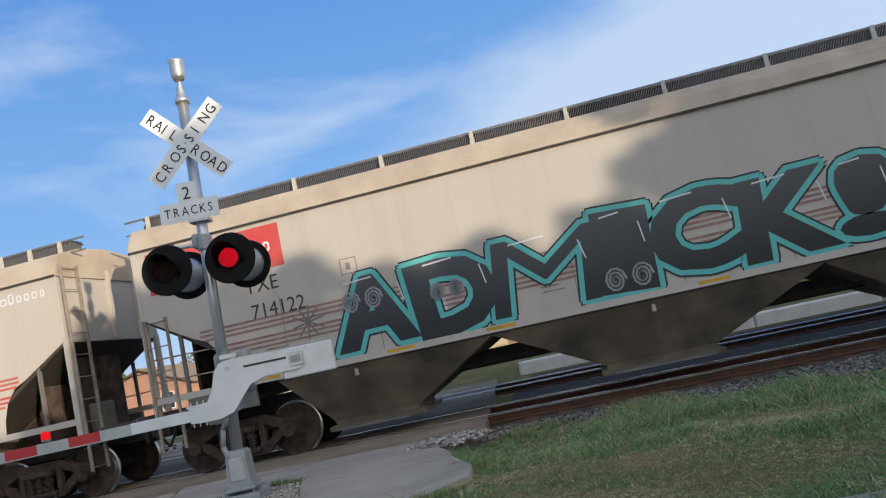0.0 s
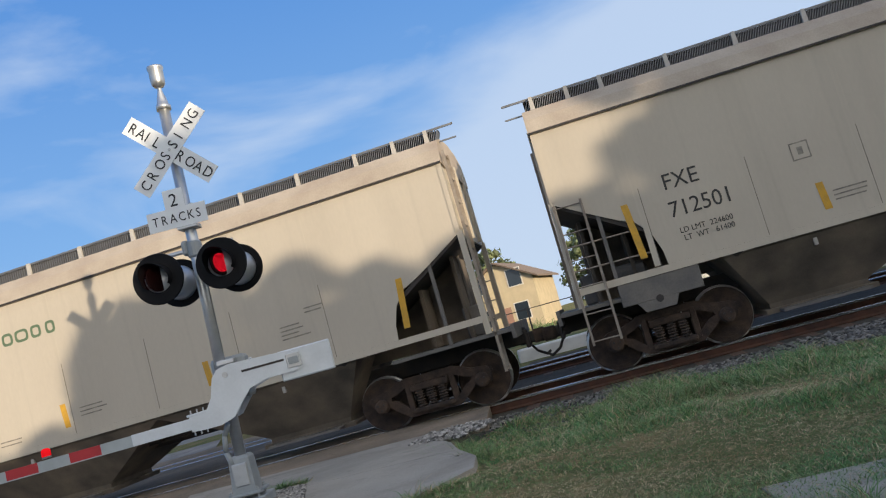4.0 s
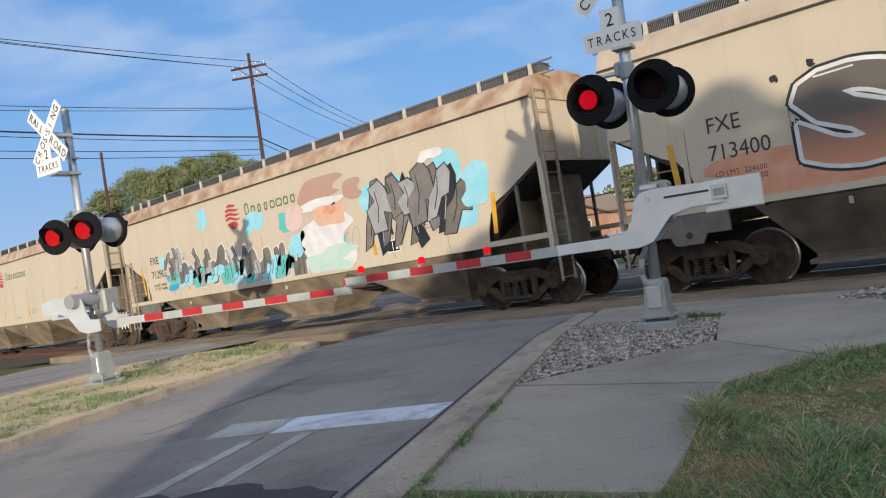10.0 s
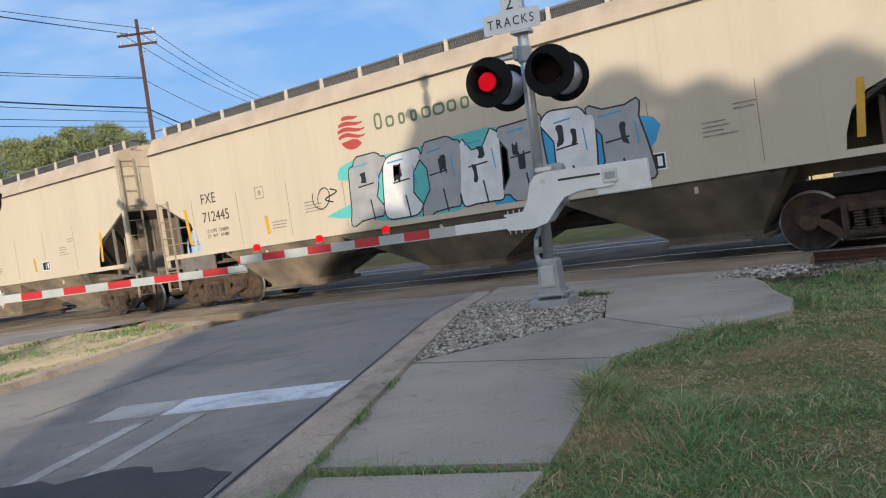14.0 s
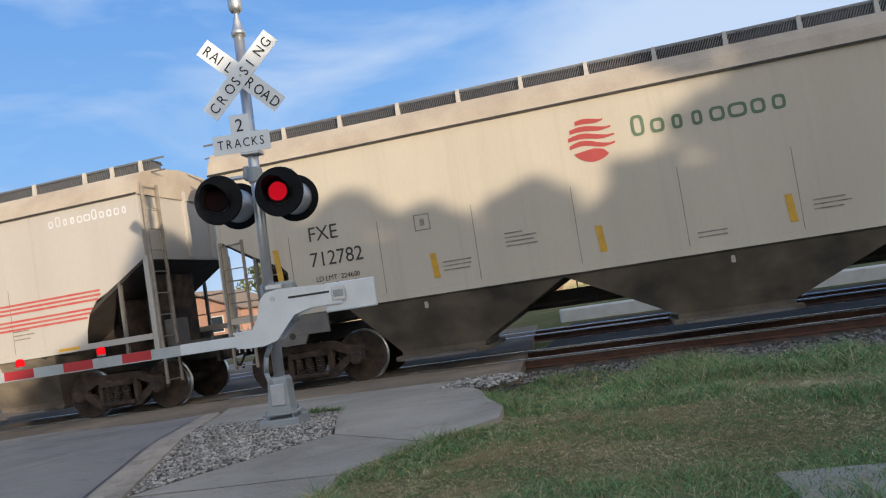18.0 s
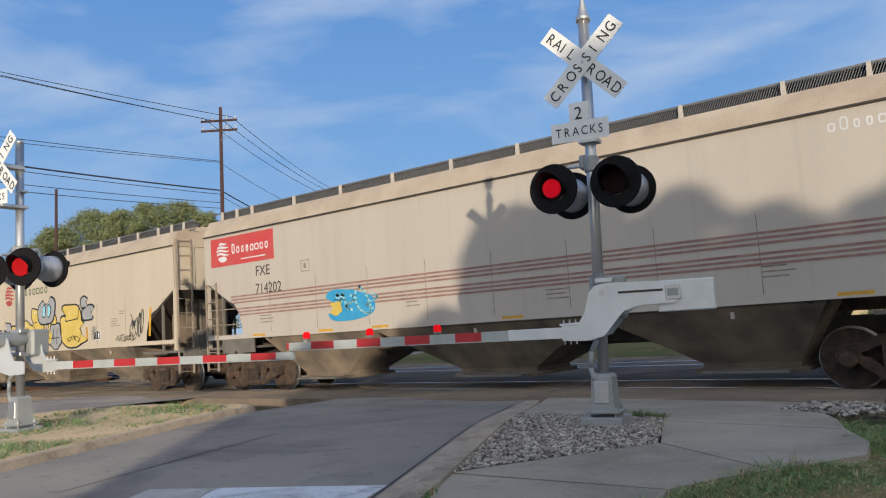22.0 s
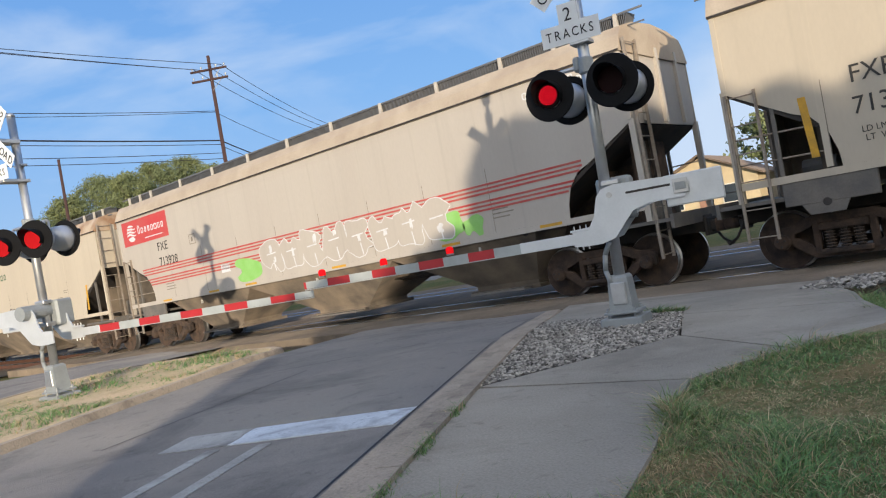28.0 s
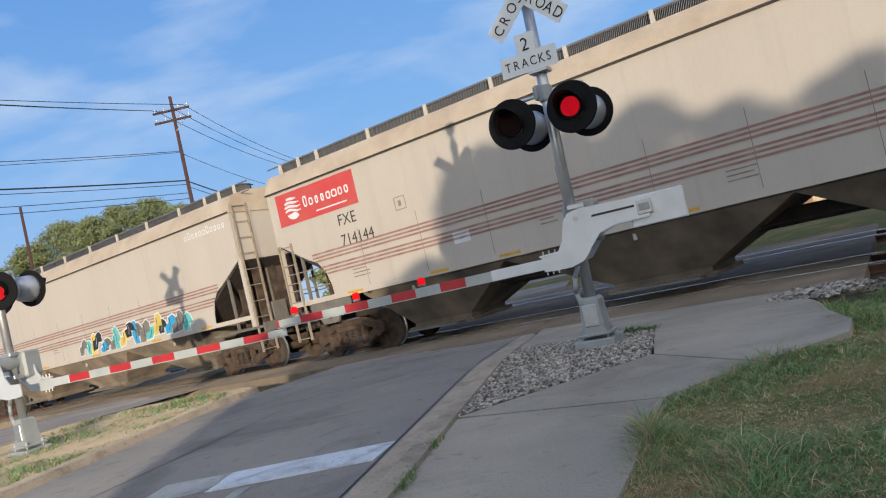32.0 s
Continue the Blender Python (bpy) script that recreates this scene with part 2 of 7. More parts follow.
UNDER = mat("dusty_underframe_paint", (0.13, 0.122, 0.112), 0.8, scale=2.5, second=(0.21, 0.185, 0.155), mix=0.8)
TREAD = mat("polished_wheel_rim", (0.55, 0.53, 0.5), 0.28, 0.9, vary=0.05, bump=0.02)
LADDER = mat("grimy_ladder_paint", (0.34, 0.29, 0.235), 0.7, scale=6, second=(0.2, 0.15, 0.11), mix=0.7)
PALE = mat("pale_bracket_paint", (0.52, 0.48, 0.42), 0.6, scale=6, mix=0.5)
GRATE = mat("galvanised_grating", (0.22, 0.22, 0.22), 0.55, 0.5, bump=0.1)
WHITE = mat("white_reflective_sheet", (0.80, 0.81, 0.80), 0.45, vary=0.03, scale=5, mix=0.25, bump=0.02)
SIGN_BACK = mat("bare_sign_aluminium", (0.52, 0.53, 0.55), 0.45, 0.6, vary=0.06, bump=0.03)
LETTER = mat("black_sign_lettering", (0.02, 0.02, 0.022), 0.5, vary=0.05, bump=0)
STENCIL = mat("faded_dark_stencil", (0.06, 0.055, 0.05), 0.7, vary=0.2, fine=60, bump=0)
STENCIL_FAINT = mat("worn_small_stencil", (0.20, 0.175, 0.145), 0.75, vary=0.3, scale=8, second=(0.34, 0.30, 0.24), mix=0.9, fine=60, bump=0)
STENCIL_WHITE = mat("faded_white_stencil", (0.72, 0.70, 0.66), 0.7, vary=0.15, fine=60, bump=0)
RED_PANEL = mat("faded_red_panel", (0.56, 0.062, 0.06), 0.55, vary=0.1, scale=2, second=(0.50, 0.12, 0.10), mix=0.6, bump=0.02)
BROWN_PANEL = mat("faded_brown_panel", (0.30, 0.17, 0.13), 0.6, vary=0.1, scale=2, bump=0.02)
RED_STRIPE = mat("red_stripe_paint", (0.52, 0.07, 0.06), 0.6, vary=0.2, scale=4, second=(0.45, 0.20, 0.15), mix=0.6, bump=0)
DULL_STRIPE = mat("faded_maroon_stripe", (0.27, 0.14, 0.12), 0.65, vary=0.2, scale=4, second=(0.40, 0.28, 0.22), mix=0.7, bump=0)
GREEN_LOGO = mat("faded_green_lettering", (0.13, 0.19, 0.11), 0.65, vary=0.15, bump=0)
RED_LOGO = mat("faded_red_emblem", (0.45, 0.07, 0.06), 0.65, vary=0.15, bump=0)
YELLOW = mat("yellow_reflective_bar", (0.66, 0.36, 0.03), 0.5, vary=0.15, scale=6, second=(0.4, 0.24, 0.05), mix=0.6, bump=0)
ORANGE = mat("orange_stripe", (0.72, 0.28, 0.02), 0.5, vary=0.1, bump=0)
GALV = mat("galvanised_mast", (0.55, 0.55, 0.54), 0.38, 0.75, vary=0.08, scale=8, fine=90, bump=0.03)
ALU = mat("painted_aluminium_arm", (0.66, 0.68, 0.69), 0.42, 0.35, vary=0.06, scale=3, second=(0.5, 0.52, 0.53), mix=0.5, bump=0.03)
GREYBOX = mat("grey_enamel_box", (0.33, 0.35, 0.35), 0.5, 0.2, vary=0.08, scale=6, bump=0.05)
HOOD = mat("black_lamp_hood", (0.010, 0.010, 0.011), 0.65, vary=0.2, bump=0.03, spec=0.12)
LENS_DARK = mat("unlit_red_lens", (0.012, 0.003, 0.003), 0.5, vary=0.05, bump=0, spec=0.06)
LENS_LIT = glow("lit_red_leds", (1.0, 0.012, 0.03), 1.5)
# faint steady emission stands in for sunlight on the far lenses
LENS_FAR = glow("red_lens_painted_sunlit", (0.42, 0.012, 0.016), 0.14)
TAIL_RED = glow("red_arm_lamp", (0.8, 0.01, 0.015), 0.5)
ARM_RED = mat("red_arm_sheeting", (0.46, 0.03, 0.035), 0.45, vary=0.05, scale=6, bump=0.01)
ARM_WHITE = mat("grey_white_arm_sheeting", (0.40, 0.43, 0.425), 0.45, vary=0.05, scale=6, bump=0.01)
ASPHALT = mat("worn_asphalt", (0.19, 0.18, 0.172), 0.9, spec=0.18, vary=0.42, scale=0.45, fine=110, second=(0.265, 0.245, 0.22), mix=0.9, bump=0.35, stain=((0.085, 0.082, 0.08), 0.55, 0.7))
DUSTY = mat("dusty_crossing_asphalt", (0.27, 0.215, 0.16), 0.95, spec=0.05, vary=0.4, scale=0.6, fine=55, second=(0.15, 0.125, 0.10), mix=0.8, bump=1.0, stain=((0.10, 0.09, 0.08), 0.6, 0.8))
CRACK = mat("black_crack_sealer", (0.015, 0.015, 0.016), 0.6, vary=0.1)
CONCRETE = mat("stained_concrete", (0.335, 0.305, 0.26), 0.9, vary=0.3, scale=0.7, fine=70, second=(0.235, 0.215, 0.185), mix=0.9, bump=0.5, stain=((0.15, 0.135, 0.115), 0.55, 0.6), spec=0.15)
KERB = mat("old_kerb_concrete", (0.37, 0.31, 0.245), 0.9, vary=0.3, scale=2.0, fine=45, second=(0.28, 0.24, 0.19), mix=0.75, bump=0.8, stain=((0.14, 0.12, 0.10), 0.7, 1.7))
ROAD_WHITE = mat("worn_white_road_paint", (0.68, 0.69, 0.68), 0.75, vary=0.25, scale=2.2, fine=60, second=(0.42, 0.42, 0.41), mix=0.75, bump=0.3, stain=((0.2, 0.19, 0.185), 0.8, 2.2))
ROAD_FAINT = mat("almost_worn_off_road_paint", (0.42, 0.415, 0.40), 0.85, vary=0.3, scale=2.0, fine=60, second=(0.27, 0.265, 0.255), mix=0.9, bump=0.5, stain=((0.15, 0.145, 0.14), 0.9, 1.8))
SOIL = mat("dry_grass_soil", (0.50, 0.385, 0.25), 0.95, vary=0.35, scale=0.8, fine=30, second=(0.38, 0.31, 0.18), mix=0.8, bump=1.0, stain=((0.20, 0.19, 0.08), 0.6, 1.0))
LAWN = mat("grassy_ground", (0.10, 0.115, 0.046), 0.95, vary=0.7, scale=0.8, fine=45, second=(0.14, 0.125, 0.055), mix=0.9, bump=1.0, stain=((0.25, 0.18, 0.09), 0.8, 0.8), spec=0.05)
BALLAST = mat("grey_ballast", (0.062, 0.057, 0.05), 0.95, vary=0.45, scale=3, fine=24, second=(0.095, 0.084, 0.07), mix=0.7, bump=1.0, spec=0.05)
STONE = mat("pale_gravel_stones", (0.37, 0.345, 0.305), 0.85, vary=0.1, scale=8, second=(0.17, 0.16, 0.145), mix=0.8, island=1.5, spec=0.2)
BLUE_STONE = mat("blue_grey_ballast_stones", (0.15, 0.146, 0.138), 0.85, vary=0.1, scale=8, second=(0.17, 0.15, 0.125), mix=0.8, island=1.5, spec=0.15)
RUST = mat("rusty_rail_steel", (0.12, 0.055, 0.035), 0.85, 0.2, scale=6, second=(0.07, 0.04, 0.03), mix=0.8, bump=0.3)
RAILTOP = mat("shiny_rail_head", (0.62, 0.61, 0.6), 0.22, 0.95, vary=0.04, bump=0)
TIE = mat("brown_creosoted_timber", (0.085, 0.05, 0.035), 0.9, vary=0.25, scale=5, second=(0.13, 0.085, 0.06), mix=0.7, bump=0.4, stretch=(6, 1, 6), rand=0.3)
BLADE = mat("green_grass_blades", (0.115, 0.235, 0.075), 0.75, vary=0.1, scale=0.7, second=(0.25, 0.28, 0.11), mix=0.6, bump=0, island=0.9)
STRAW = mat("dry_straw_blades", (0.50, 0.41, 0.25), 0.85, vary=0.1, scale=1.2, second=(0.32, 0.20, 0.10), mix=0.8, bump=0, island=0.8)
LEAF = mat("tree_leaves", (0.15, 0.18, 0.08), 0.6, vary=0.1, scale=0.4, second=(0.19, 0.21, 0.08), mix=0.8, bump=0, island=0.7)
BARK = mat("grey_brown_bark", (0.13, 0.095, 0.07), 0.9, scale=6, bump=0.5, stretch=(3, 3, 0.6))
POLE_WOOD = mat("reddish_pole_wood", (0.085, 0.046, 0.042), 0.85, scale=4, bump=0.2, stretch=(4, 4, 0.4))
WIRE = mat("black_cable", (0.03, 0.03, 0.035), 0.6, bump=0)
CREAM = mat("cream_siding", (0.62, 0.50, 0.31), 0.75, vary=0.06, scale=1.5, bump=0.05)
BRICK = mat("pinkish_brick", (0.42, 0.24, 0.17), 0.85, vary=0.15, scale=2, bump=0.1)
SHINGLE = mat("brown_shingle_roof", (0.20, 0.15, 0.11), 0.9, vary=0.25, scale=3, bump=0.3)
GLASS = mat("dark_window_glass", (0.03, 0.04, 0.05), 0.08, vary=0.02, bump=0, spec=0.6)
TRIM = mat("white_house_trim", (0.72, 0.68, 0.6), 0.6, vary=0.05, bump=0)


# ---- mesh helpers ----
class Shape:
    """Collects solids of several materials for one mesh."""

    def __init__(self):
        self.v, self.f, self.m, self.mats = [], [], [], []

    def slot(self, material):
        if material not in self.mats:
            self.mats.append(material)
        return self.mats.index(material)

    def add(self, verts, faces, material):
        k, s = len(self.v), self.slot(material)
        self.v += [tuple(v) for v in verts]
        for f in faces:
            self.f.append(tuple(k + i for i in f))
            self.m.append(s)
        return self

    def box(self, x0, x1, y0, y1, z0, z1, material, bevel=0.0):
        b = min(bevel, (x1 - x0) / 3, (y1 - y0) / 3, (z1 - z0) / 3)
        if b <= 0:
            vs = [(x, y, z) for z in (z0, z1) for y in (y0, y1) for x in (x0, x1)]
            return self.add(vs, [(0, 2, 3, 1), (4, 5, 7, 6), (0, 1, 5, 4), (2, 6, 7, 3), (0, 4, 6, 2), (1, 3, 7, 5)], material)
        ring = lambda e, z: [(x0 + e, y0 + b, z), (x0 + b, y0 + e, z), (x1 - b, y0 + e, z), (x1 - e, y0 + b, z), (x1 - e, y1 - b, z), (x1 - b, y1 - e, z), (x0 + b, y1 - e, z), (x0 + e, y1 - b, z)]
        return self.loft([ring(b * 0.6, z0), ring(0, z0 + b), ring(0, z1 - b), ring(b * 0.6, z1)], material)

    def loft(self, rings, material, close=True):
        n = len(rings[0])
        vs = [p for r in rings for p in r]
        fs = [(a * n + i, a * n + (i + 1) % n, (a + 1) * n + (i + 1) % n, (a + 1) * n + i) for a in range(len(rings) - 1) for i in range(n)]
        if close:
            fs += [tuple(range(n))[::-1], tuple((len(rings) - 1) * n + i for i in range(n))]
        return self.add(vs, fs, material)

    def tube(self, a, b, r, material, n=8, r2=None):
        a, b = Vector(a), Vector(b)
        w = (b - a).normalized()
        u = w.orthogonal().normalized()
        q = w.cross(u)
        ring = lambda p, s: [p + (u * math.cos(i * math.tau / n) + q * math.sin(i * math.tau / n)) * s for i in range(n)]
        return self.loft([ring(a, r), ring(b, r if r2 is None else r2)], material)

    def lathe(self, a, way, profile, material, n=20):
        """Rings of radius r at distance d along way from a."""
        a, w = Vector(a), Vector(way).normalized()
        u = w.orthogonal().normalized()
        q = w.cross(u)
        return self.loft([[a + w * d + (u * math.cos(i * math.tau / n) + q * math.sin(i * math.tau / n)) * r for i in range(n)] for d, r in profile], material)

    def prism(self, poly, lift, material, plane="xz", at=0.0):
        """A flat outline pushed through by lift; plane xz stands at y = at, plane xy lies at z = at."""
        if plane == "xz":
            rings = [[(x, at, z) for x, z in poly], [(x, at + lift, z) for x, z in poly]]
        else:
            rings = [[(x, y, at) for x, y in poly], [(x, y, at + lift) for x, y in poly]]
        return self.loft(rings, material)

    def mesh(self, name, smooth=False):
        me = bpy.data.meshes.new(name)
        me.from_pydata(self.v, [], self.f)
        for m in self.mats:
            me.materials.append(m)
        me.polygons.foreach_set("material_index", self.m)
        bm = bmesh.new()
        bm.from_mesh(me)
        bmesh.ops.recalc_face_normals(bm, faces=bm.faces)
        bm.to_mesh(me)
        bm.free()
        if smooth:
            me.polygons.foreach_set("use_smooth", [True] * len(me.polygons))
        return me

    def raw(self, name):
        """The same with no second look at the normals, for large scatters."""
        me = bpy.data.meshes.new(name)
        me.from_pydata(self.v, [], self.f)
        for m in self.mats:
            me.materials.append(m)
        me.polygons.foreach_set("material_index", self.m)
        return me


def thing(name, label, category, group="", m=None):
    e = tagged(new(name), label, category, group)
    e.empty_display_size = 0.2
    if m is not None:
        e.matrix_basis = m
    return e


def part(name, data, parent, label="", m=None):
    """One mesh object under a thing or part. data: a Shape or a mesh to share."""
    ob = new(name, data.mesh(name) if isinstance(data, Shape) else data)
    ob.parent = parent
    if m is not None:
        ob.matrix_basis = m
    return tagged(ob, label)


def solid(name, shape, label="", category="", kind="", group="", raw=False):
    return tagged(new(name, shape.raw(name) if raw else shape.mesh(name)), label, category, group, kind)


LETTERS = {}


def lettering(text, size, material, wide=1.0):
    """A flat mesh of letters in the built-in font, facing -y, its lower left at the origin."""
    key = (text, size, material.name, wide)
    if key not in LETTERS:
        cu = bpy.data.curves.new("letters", "FONT")
        cu.body, cu.size, cu.extrude = text, size, 0.0015
        cu.resolution_u = 3
        tmp = new("letters", cu)
        me = bpy.data.meshes.new_from_object(tmp.evaluated_get(bpy.context.evaluated_depsgraph_get()))
        bpy.data.objects.remove(tmp)
        me.transform(Matrix.Diagonal((wide, 1, 1, 1)))
        me.transform(pose(0, 0, 0, 90))
        me.materials.clear()
        me.materials.append(material)
        LETTERS[key] = me
    return LETTERS[key]


# ---- ground ----
D, N = Vector((-0.416, 0.909)), Vector((0.909, 0.416))  # along and across the road


def fall(y):
    """Height of paved ground: level, then sinking to the rails and rising behind them."""
    if y < 7:
        return 0.0
    if y < 11:
        return -0.215 * (y - 7) / 4
    if y < 11.2:
        return -0.215 - 0.065 * (y - 11) / 0.2
    if y < 22.4:
        return -0.28
    if y < 22.6:
        return -0.28 + 0.065 * (y - 22.4) / 0.2
    return -0.215 + 0.115 * min(1, (y - 22.6) / 9)


def drop(x):
    """How far the ground and the tracks sink towards the far lanes."""
    return 0.0115 * min(26.0, max(0.0, -4.0 - x))


def road_point(n, s, lift=0.0):
    p = N * n + D * s
    return (p.x, p.y, fall(p.y) - drop(p.x) + lift)


def road_strip(n0, n1, s0, s1, lift, material, shape, step=1.0, depth=0.0):
    k = max(1, int((s1 - s0) / step))
    for i in range(k):
        a, b = s0 + (s1 - s0) * i / k, s0 + (s1 - s0) * (i + 1) / k
        q = [road_point(n0, a, lift), road_point(n1, a, lift), road_point(n1, b, lift), road_point(n0, b, lift)]
        if depth:
            shape.loft([[(x, y, z - depth) for x, y, z in q], q], material)
        else:
            shape.add(q, [(0, 1, 2, 3)], material)


sh = Shape()
ys = [(-600, -0.05), (-20, -0.012), (5.8, -0.012), (6.3, -0.045), (11.2, -0.47), (22.5, -0.47), (26, -0.14), (40, -0.1), (900, -0.1)]
xs = [-900, -120, -40, -30, -15, -4, 0, 15, 60, 900]
for (ya, za), (yb, zb) in zip(ys, ys[1:]):
    for xa, xb in zip(xs, xs[1:]):
        sh.add([(xa, ya, za - drop(xa)), (xb, ya, za - drop(xb)), (xb, yb, zb - drop(xb)), (xa, yb, zb - drop(xa))], [(0, 1, 2, 3)], LAWN)
solid("ground", sh, "grassy ground with worn dry patches", "ground", "structure")

sh = Shape()
road_strip(-5.8, -1.72, -60, 110, 0.0, ASPHALT, sh, 0.25)
solid("road", sh, "worn grey asphalt lane leading over the tracks", "road", "structure")
sh = Shape()
road_strip(-15.5, -10.3, -60, 110, 0.0, ASPHALT, sh, 0.25)
solid("road_far_lane", sh, "worn asphalt lane beyond the grass median", "road", "structure")

# crossing surface between and beside the rails
CY = 13.72           # centre of the near track
CY2 = 19.35          # centre of the far track
RZ = -0.22           # top of the rails
crossing = tagged(thing("crossing_surface", "dark asphalt crossing surface between the rails", "road crossing"), kind="structure")
for y0, y1 in ((11.0, CY - 0.80), (CY - 0.64, CY + 0.64), (CY + 0.80, CY2 - 0.80), (CY2 - 0.64, CY2 + 0.64), (CY2 + 0.80, 22.6)):
    right = lambda y: -1.75 - 0.1 * (y - 11)
    q = [(-30, y0), (-4, y0), (right(y0), y0), (right(y1), y1), (-4, y1), (-30, y1)]
    sh = Shape()
    sh.loft([[(x, y, RZ - 0.24 - drop(x)) for x, y in q], [(x, y, RZ - 0.006 - drop(x)) for x, y in q]], DUSTY)
    part("panel", sh, crossing)

# gutter and low kerb beside the near pavement
sh = Shape()
road_strip(-1.72, -1.52, -30, 12.6, 0.006, KERB, sh, depth=0.1)
solid("gutter", sh, "narrow concrete gutter beside the asphalt", "gutter", "structure")
kerb = thing("kerb_near", "low worn concrete kerb beside the pavement", "kerb")
kerb["kind"] = "structure"
for i in range(14):
    sh = Shape()
    s0 = -30 if i == 0 else -3.0 + (i - 1) * 1.12
    road_strip(-1.515, -1.37, s0 + 0.006, -3.0 if i == 0 else s0 + 1.112, 0.045, KERB, sh, depth=0.15)
    part("kerb_stone", sh, kerb)

# pavement slabs between the kerb and the grass
slabs = thing("pavement", "stained grey concrete pavement slabs", "pavement")
slabs["kind"] = "structure"


def slab(poly, top=0.016):
    s = Shape()
    s.loft([[(x, y, fall(y) - 0.12) for x, y in poly], [(x, y, fall(y) + top) for x, y in poly]], CONCRETE)
    part("slab", s, slabs)


def kerb_x(y, n=-1.365):
    """x on the line beside the kerb at that y."""
    s = (y - N.y * n) / D.y
    return N.x * n + D.x * s


slab([(kerb_x(-6), -6), (kerb_x(-6) + 1.3, -6), (-1.25, 0.6), (kerb_x(0.6), 0.6)])
slab([(kerb_x(0.62), 0.62), (-1.25, 0.62), (-1.5, 2.6), (kerb_x(2.30), 2.30)])
slab([(kerb_x(2.42), 2.42), (-1.52, 2.70), (-1.66, 3.3), (-1.9, 4.1), (-1.94, 4.4), (-2.0, 4.62), (kerb_x(4.5), 4.5)])
slab([(-3.60, 4.55), (-2.0, 4.64), (-1.86, 4.98), (-1.62, 5.43), (-2.70, 6.2)])
slab([(-2.68, 6.21), (-1.60, 5.45), (-1.36, 5.82), (-1.16, 6.16), (-1.22, 6.7), (-1.52, 7.48), (-3.25, 7.66)])
slab([(-3.27, 7.68), (-1.53, 7.50), (-1.8, 8.51), (-2.1, 9.3), (-4.9, 9.3), (kerb_x(9.3), 9.3), (kerb_x(8.0), 8.0), (-3.66, 8.16), (-3.36, 7.92)])
slab([(kerb_x(9.32), 9.32), (-2.1, 9.32), (-2.4, 10.2), (-2.45, 10.97), (kerb_x(10.97), 10.97)], 0.01)
slab([(0.62, 3.86), (0.78, 2.2), (4.6, 2.2), (4.6, 3.9)], 0.0)
slab([(4.62, 3.9), (4.62, 2.2), (9, 2.2), (9, 4.0)], 0.0)

# painted stop line and lane lines
sh = Shape()


def painted(poly, material=None):
    sh.loft([[(x, y, fall(y) - drop(x) - 0.01) for x, y in poly], [(x, y, fall(y) - drop(x) + 0.004) for x, y in poly]], material or ROAD_WHITE)


def rp(n, s):
    p = N * n + D * s
    return (p.x, p.y)


stop = thing("stop_line", "white stop line, worn off along one half", "road marking")
stop["kind"] = "structure"
painted([(-3.80, 4.07), (-3.64, 3.64), (-4.76, 3.12), (-4.82, 3.27), (-4.90, 3.37), (-4.98, 3.53)])
part("paint", sh, stop)
sh = Shape()
painted([(-4.983, 3.529), (-4.903, 3.369), (-4.823, 3.269), (-4.763, 3.119), (-5.28, 2.88), (-5.50, 3.29)], ROAD_FAINT)
part("paint", sh, stop, "almost worn off paint")
for n, m in ((-2.68, ROAD_FAINT), (-3.08, ROAD_FAINT)):
    sh = Shape()
    painted([rp(n - 0.05, -40), rp(n + 0.05, -40), rp(n + 0.05, 4.72), rp(n - 0.05, 4.72)], m)
    solid("lane_line", sh, "worn white lane line on the asphalt", "road marking", "structure")
sh = Shape()
painted([rp(-5.6, -40), rp(-5.5, -40), rp(-5.5, 3.8), rp(-5.6, 3.8)], ROAD_FAINT)
solid("lane_line", sh, "worn white lane line on the asphalt", "road marking", "structure")
# sealed loop cut in the asphalt
sh = Shape()
for a, b in ((rp(-1.75, -2.0), rp(-1.75, 4.9)), (rp(-1.75, 4.9), rp(-1.78, 11.35)), (rp(-1.9, 11.35), rp(-3.9, 10.6)), (rp(-2.0, 11.0), rp(-3.9, 10.3)), (rp(-5.2, 8.4), rp(-2.9, 9.0)), (rp(-4.4, 5.2), rp(-4.0, 8.2))):
    a, b = Vector(a), Vector(b)
    w = (b - a).normalized().orthogonal() * 0.009
    k = 8
    for i in range(k):
        p, q = a.lerp(b, i / k), a.lerp(b, (i + 1) / k)
        sh.add([(*(p - w), fall(p.y) - drop(p.x) + 0.004), (*(p + w), fall(p.y) - drop(p.x) + 0.004), (*(q + w), fall(q.y) - drop(q.x) + 0.004), (*(q - w), fall(q.y) - drop(q.x) + 0.004)], [(0, 1, 2, 3)], CRACK)
solid("crack_sealer", sh, "black sealed cuts in the asphalt", "road marking", "structure")

# newer patch of asphalt with a ragged edge
sh = Shape()
rag = [(-4.75, 1.0), (-4.6, 1.75), (-4.3, 1.82), (-4.15, 1.95), (-3.97, 1.93), (-3.88, 2.14), (-3.75, 2.25), (-3.62, 2.26), (-3.52, 2.20), (-3.38, 2.25), (-3.3, 2.33), (-3.16, 2.30), (-3.05, 2.31), (-2.99, 2.18), (-2.94, 2.09), (-2.44, 1.0)]
sh.loft([[(x, y, -0.01 - drop(x)) for x, y in rag], [(x, y, 0.005 - drop(x)) for x, y in rag]], PATCH)
solid("asphalt_patch", sh, "newer black asphalt patch with ragged edge", "road patch", "structure")

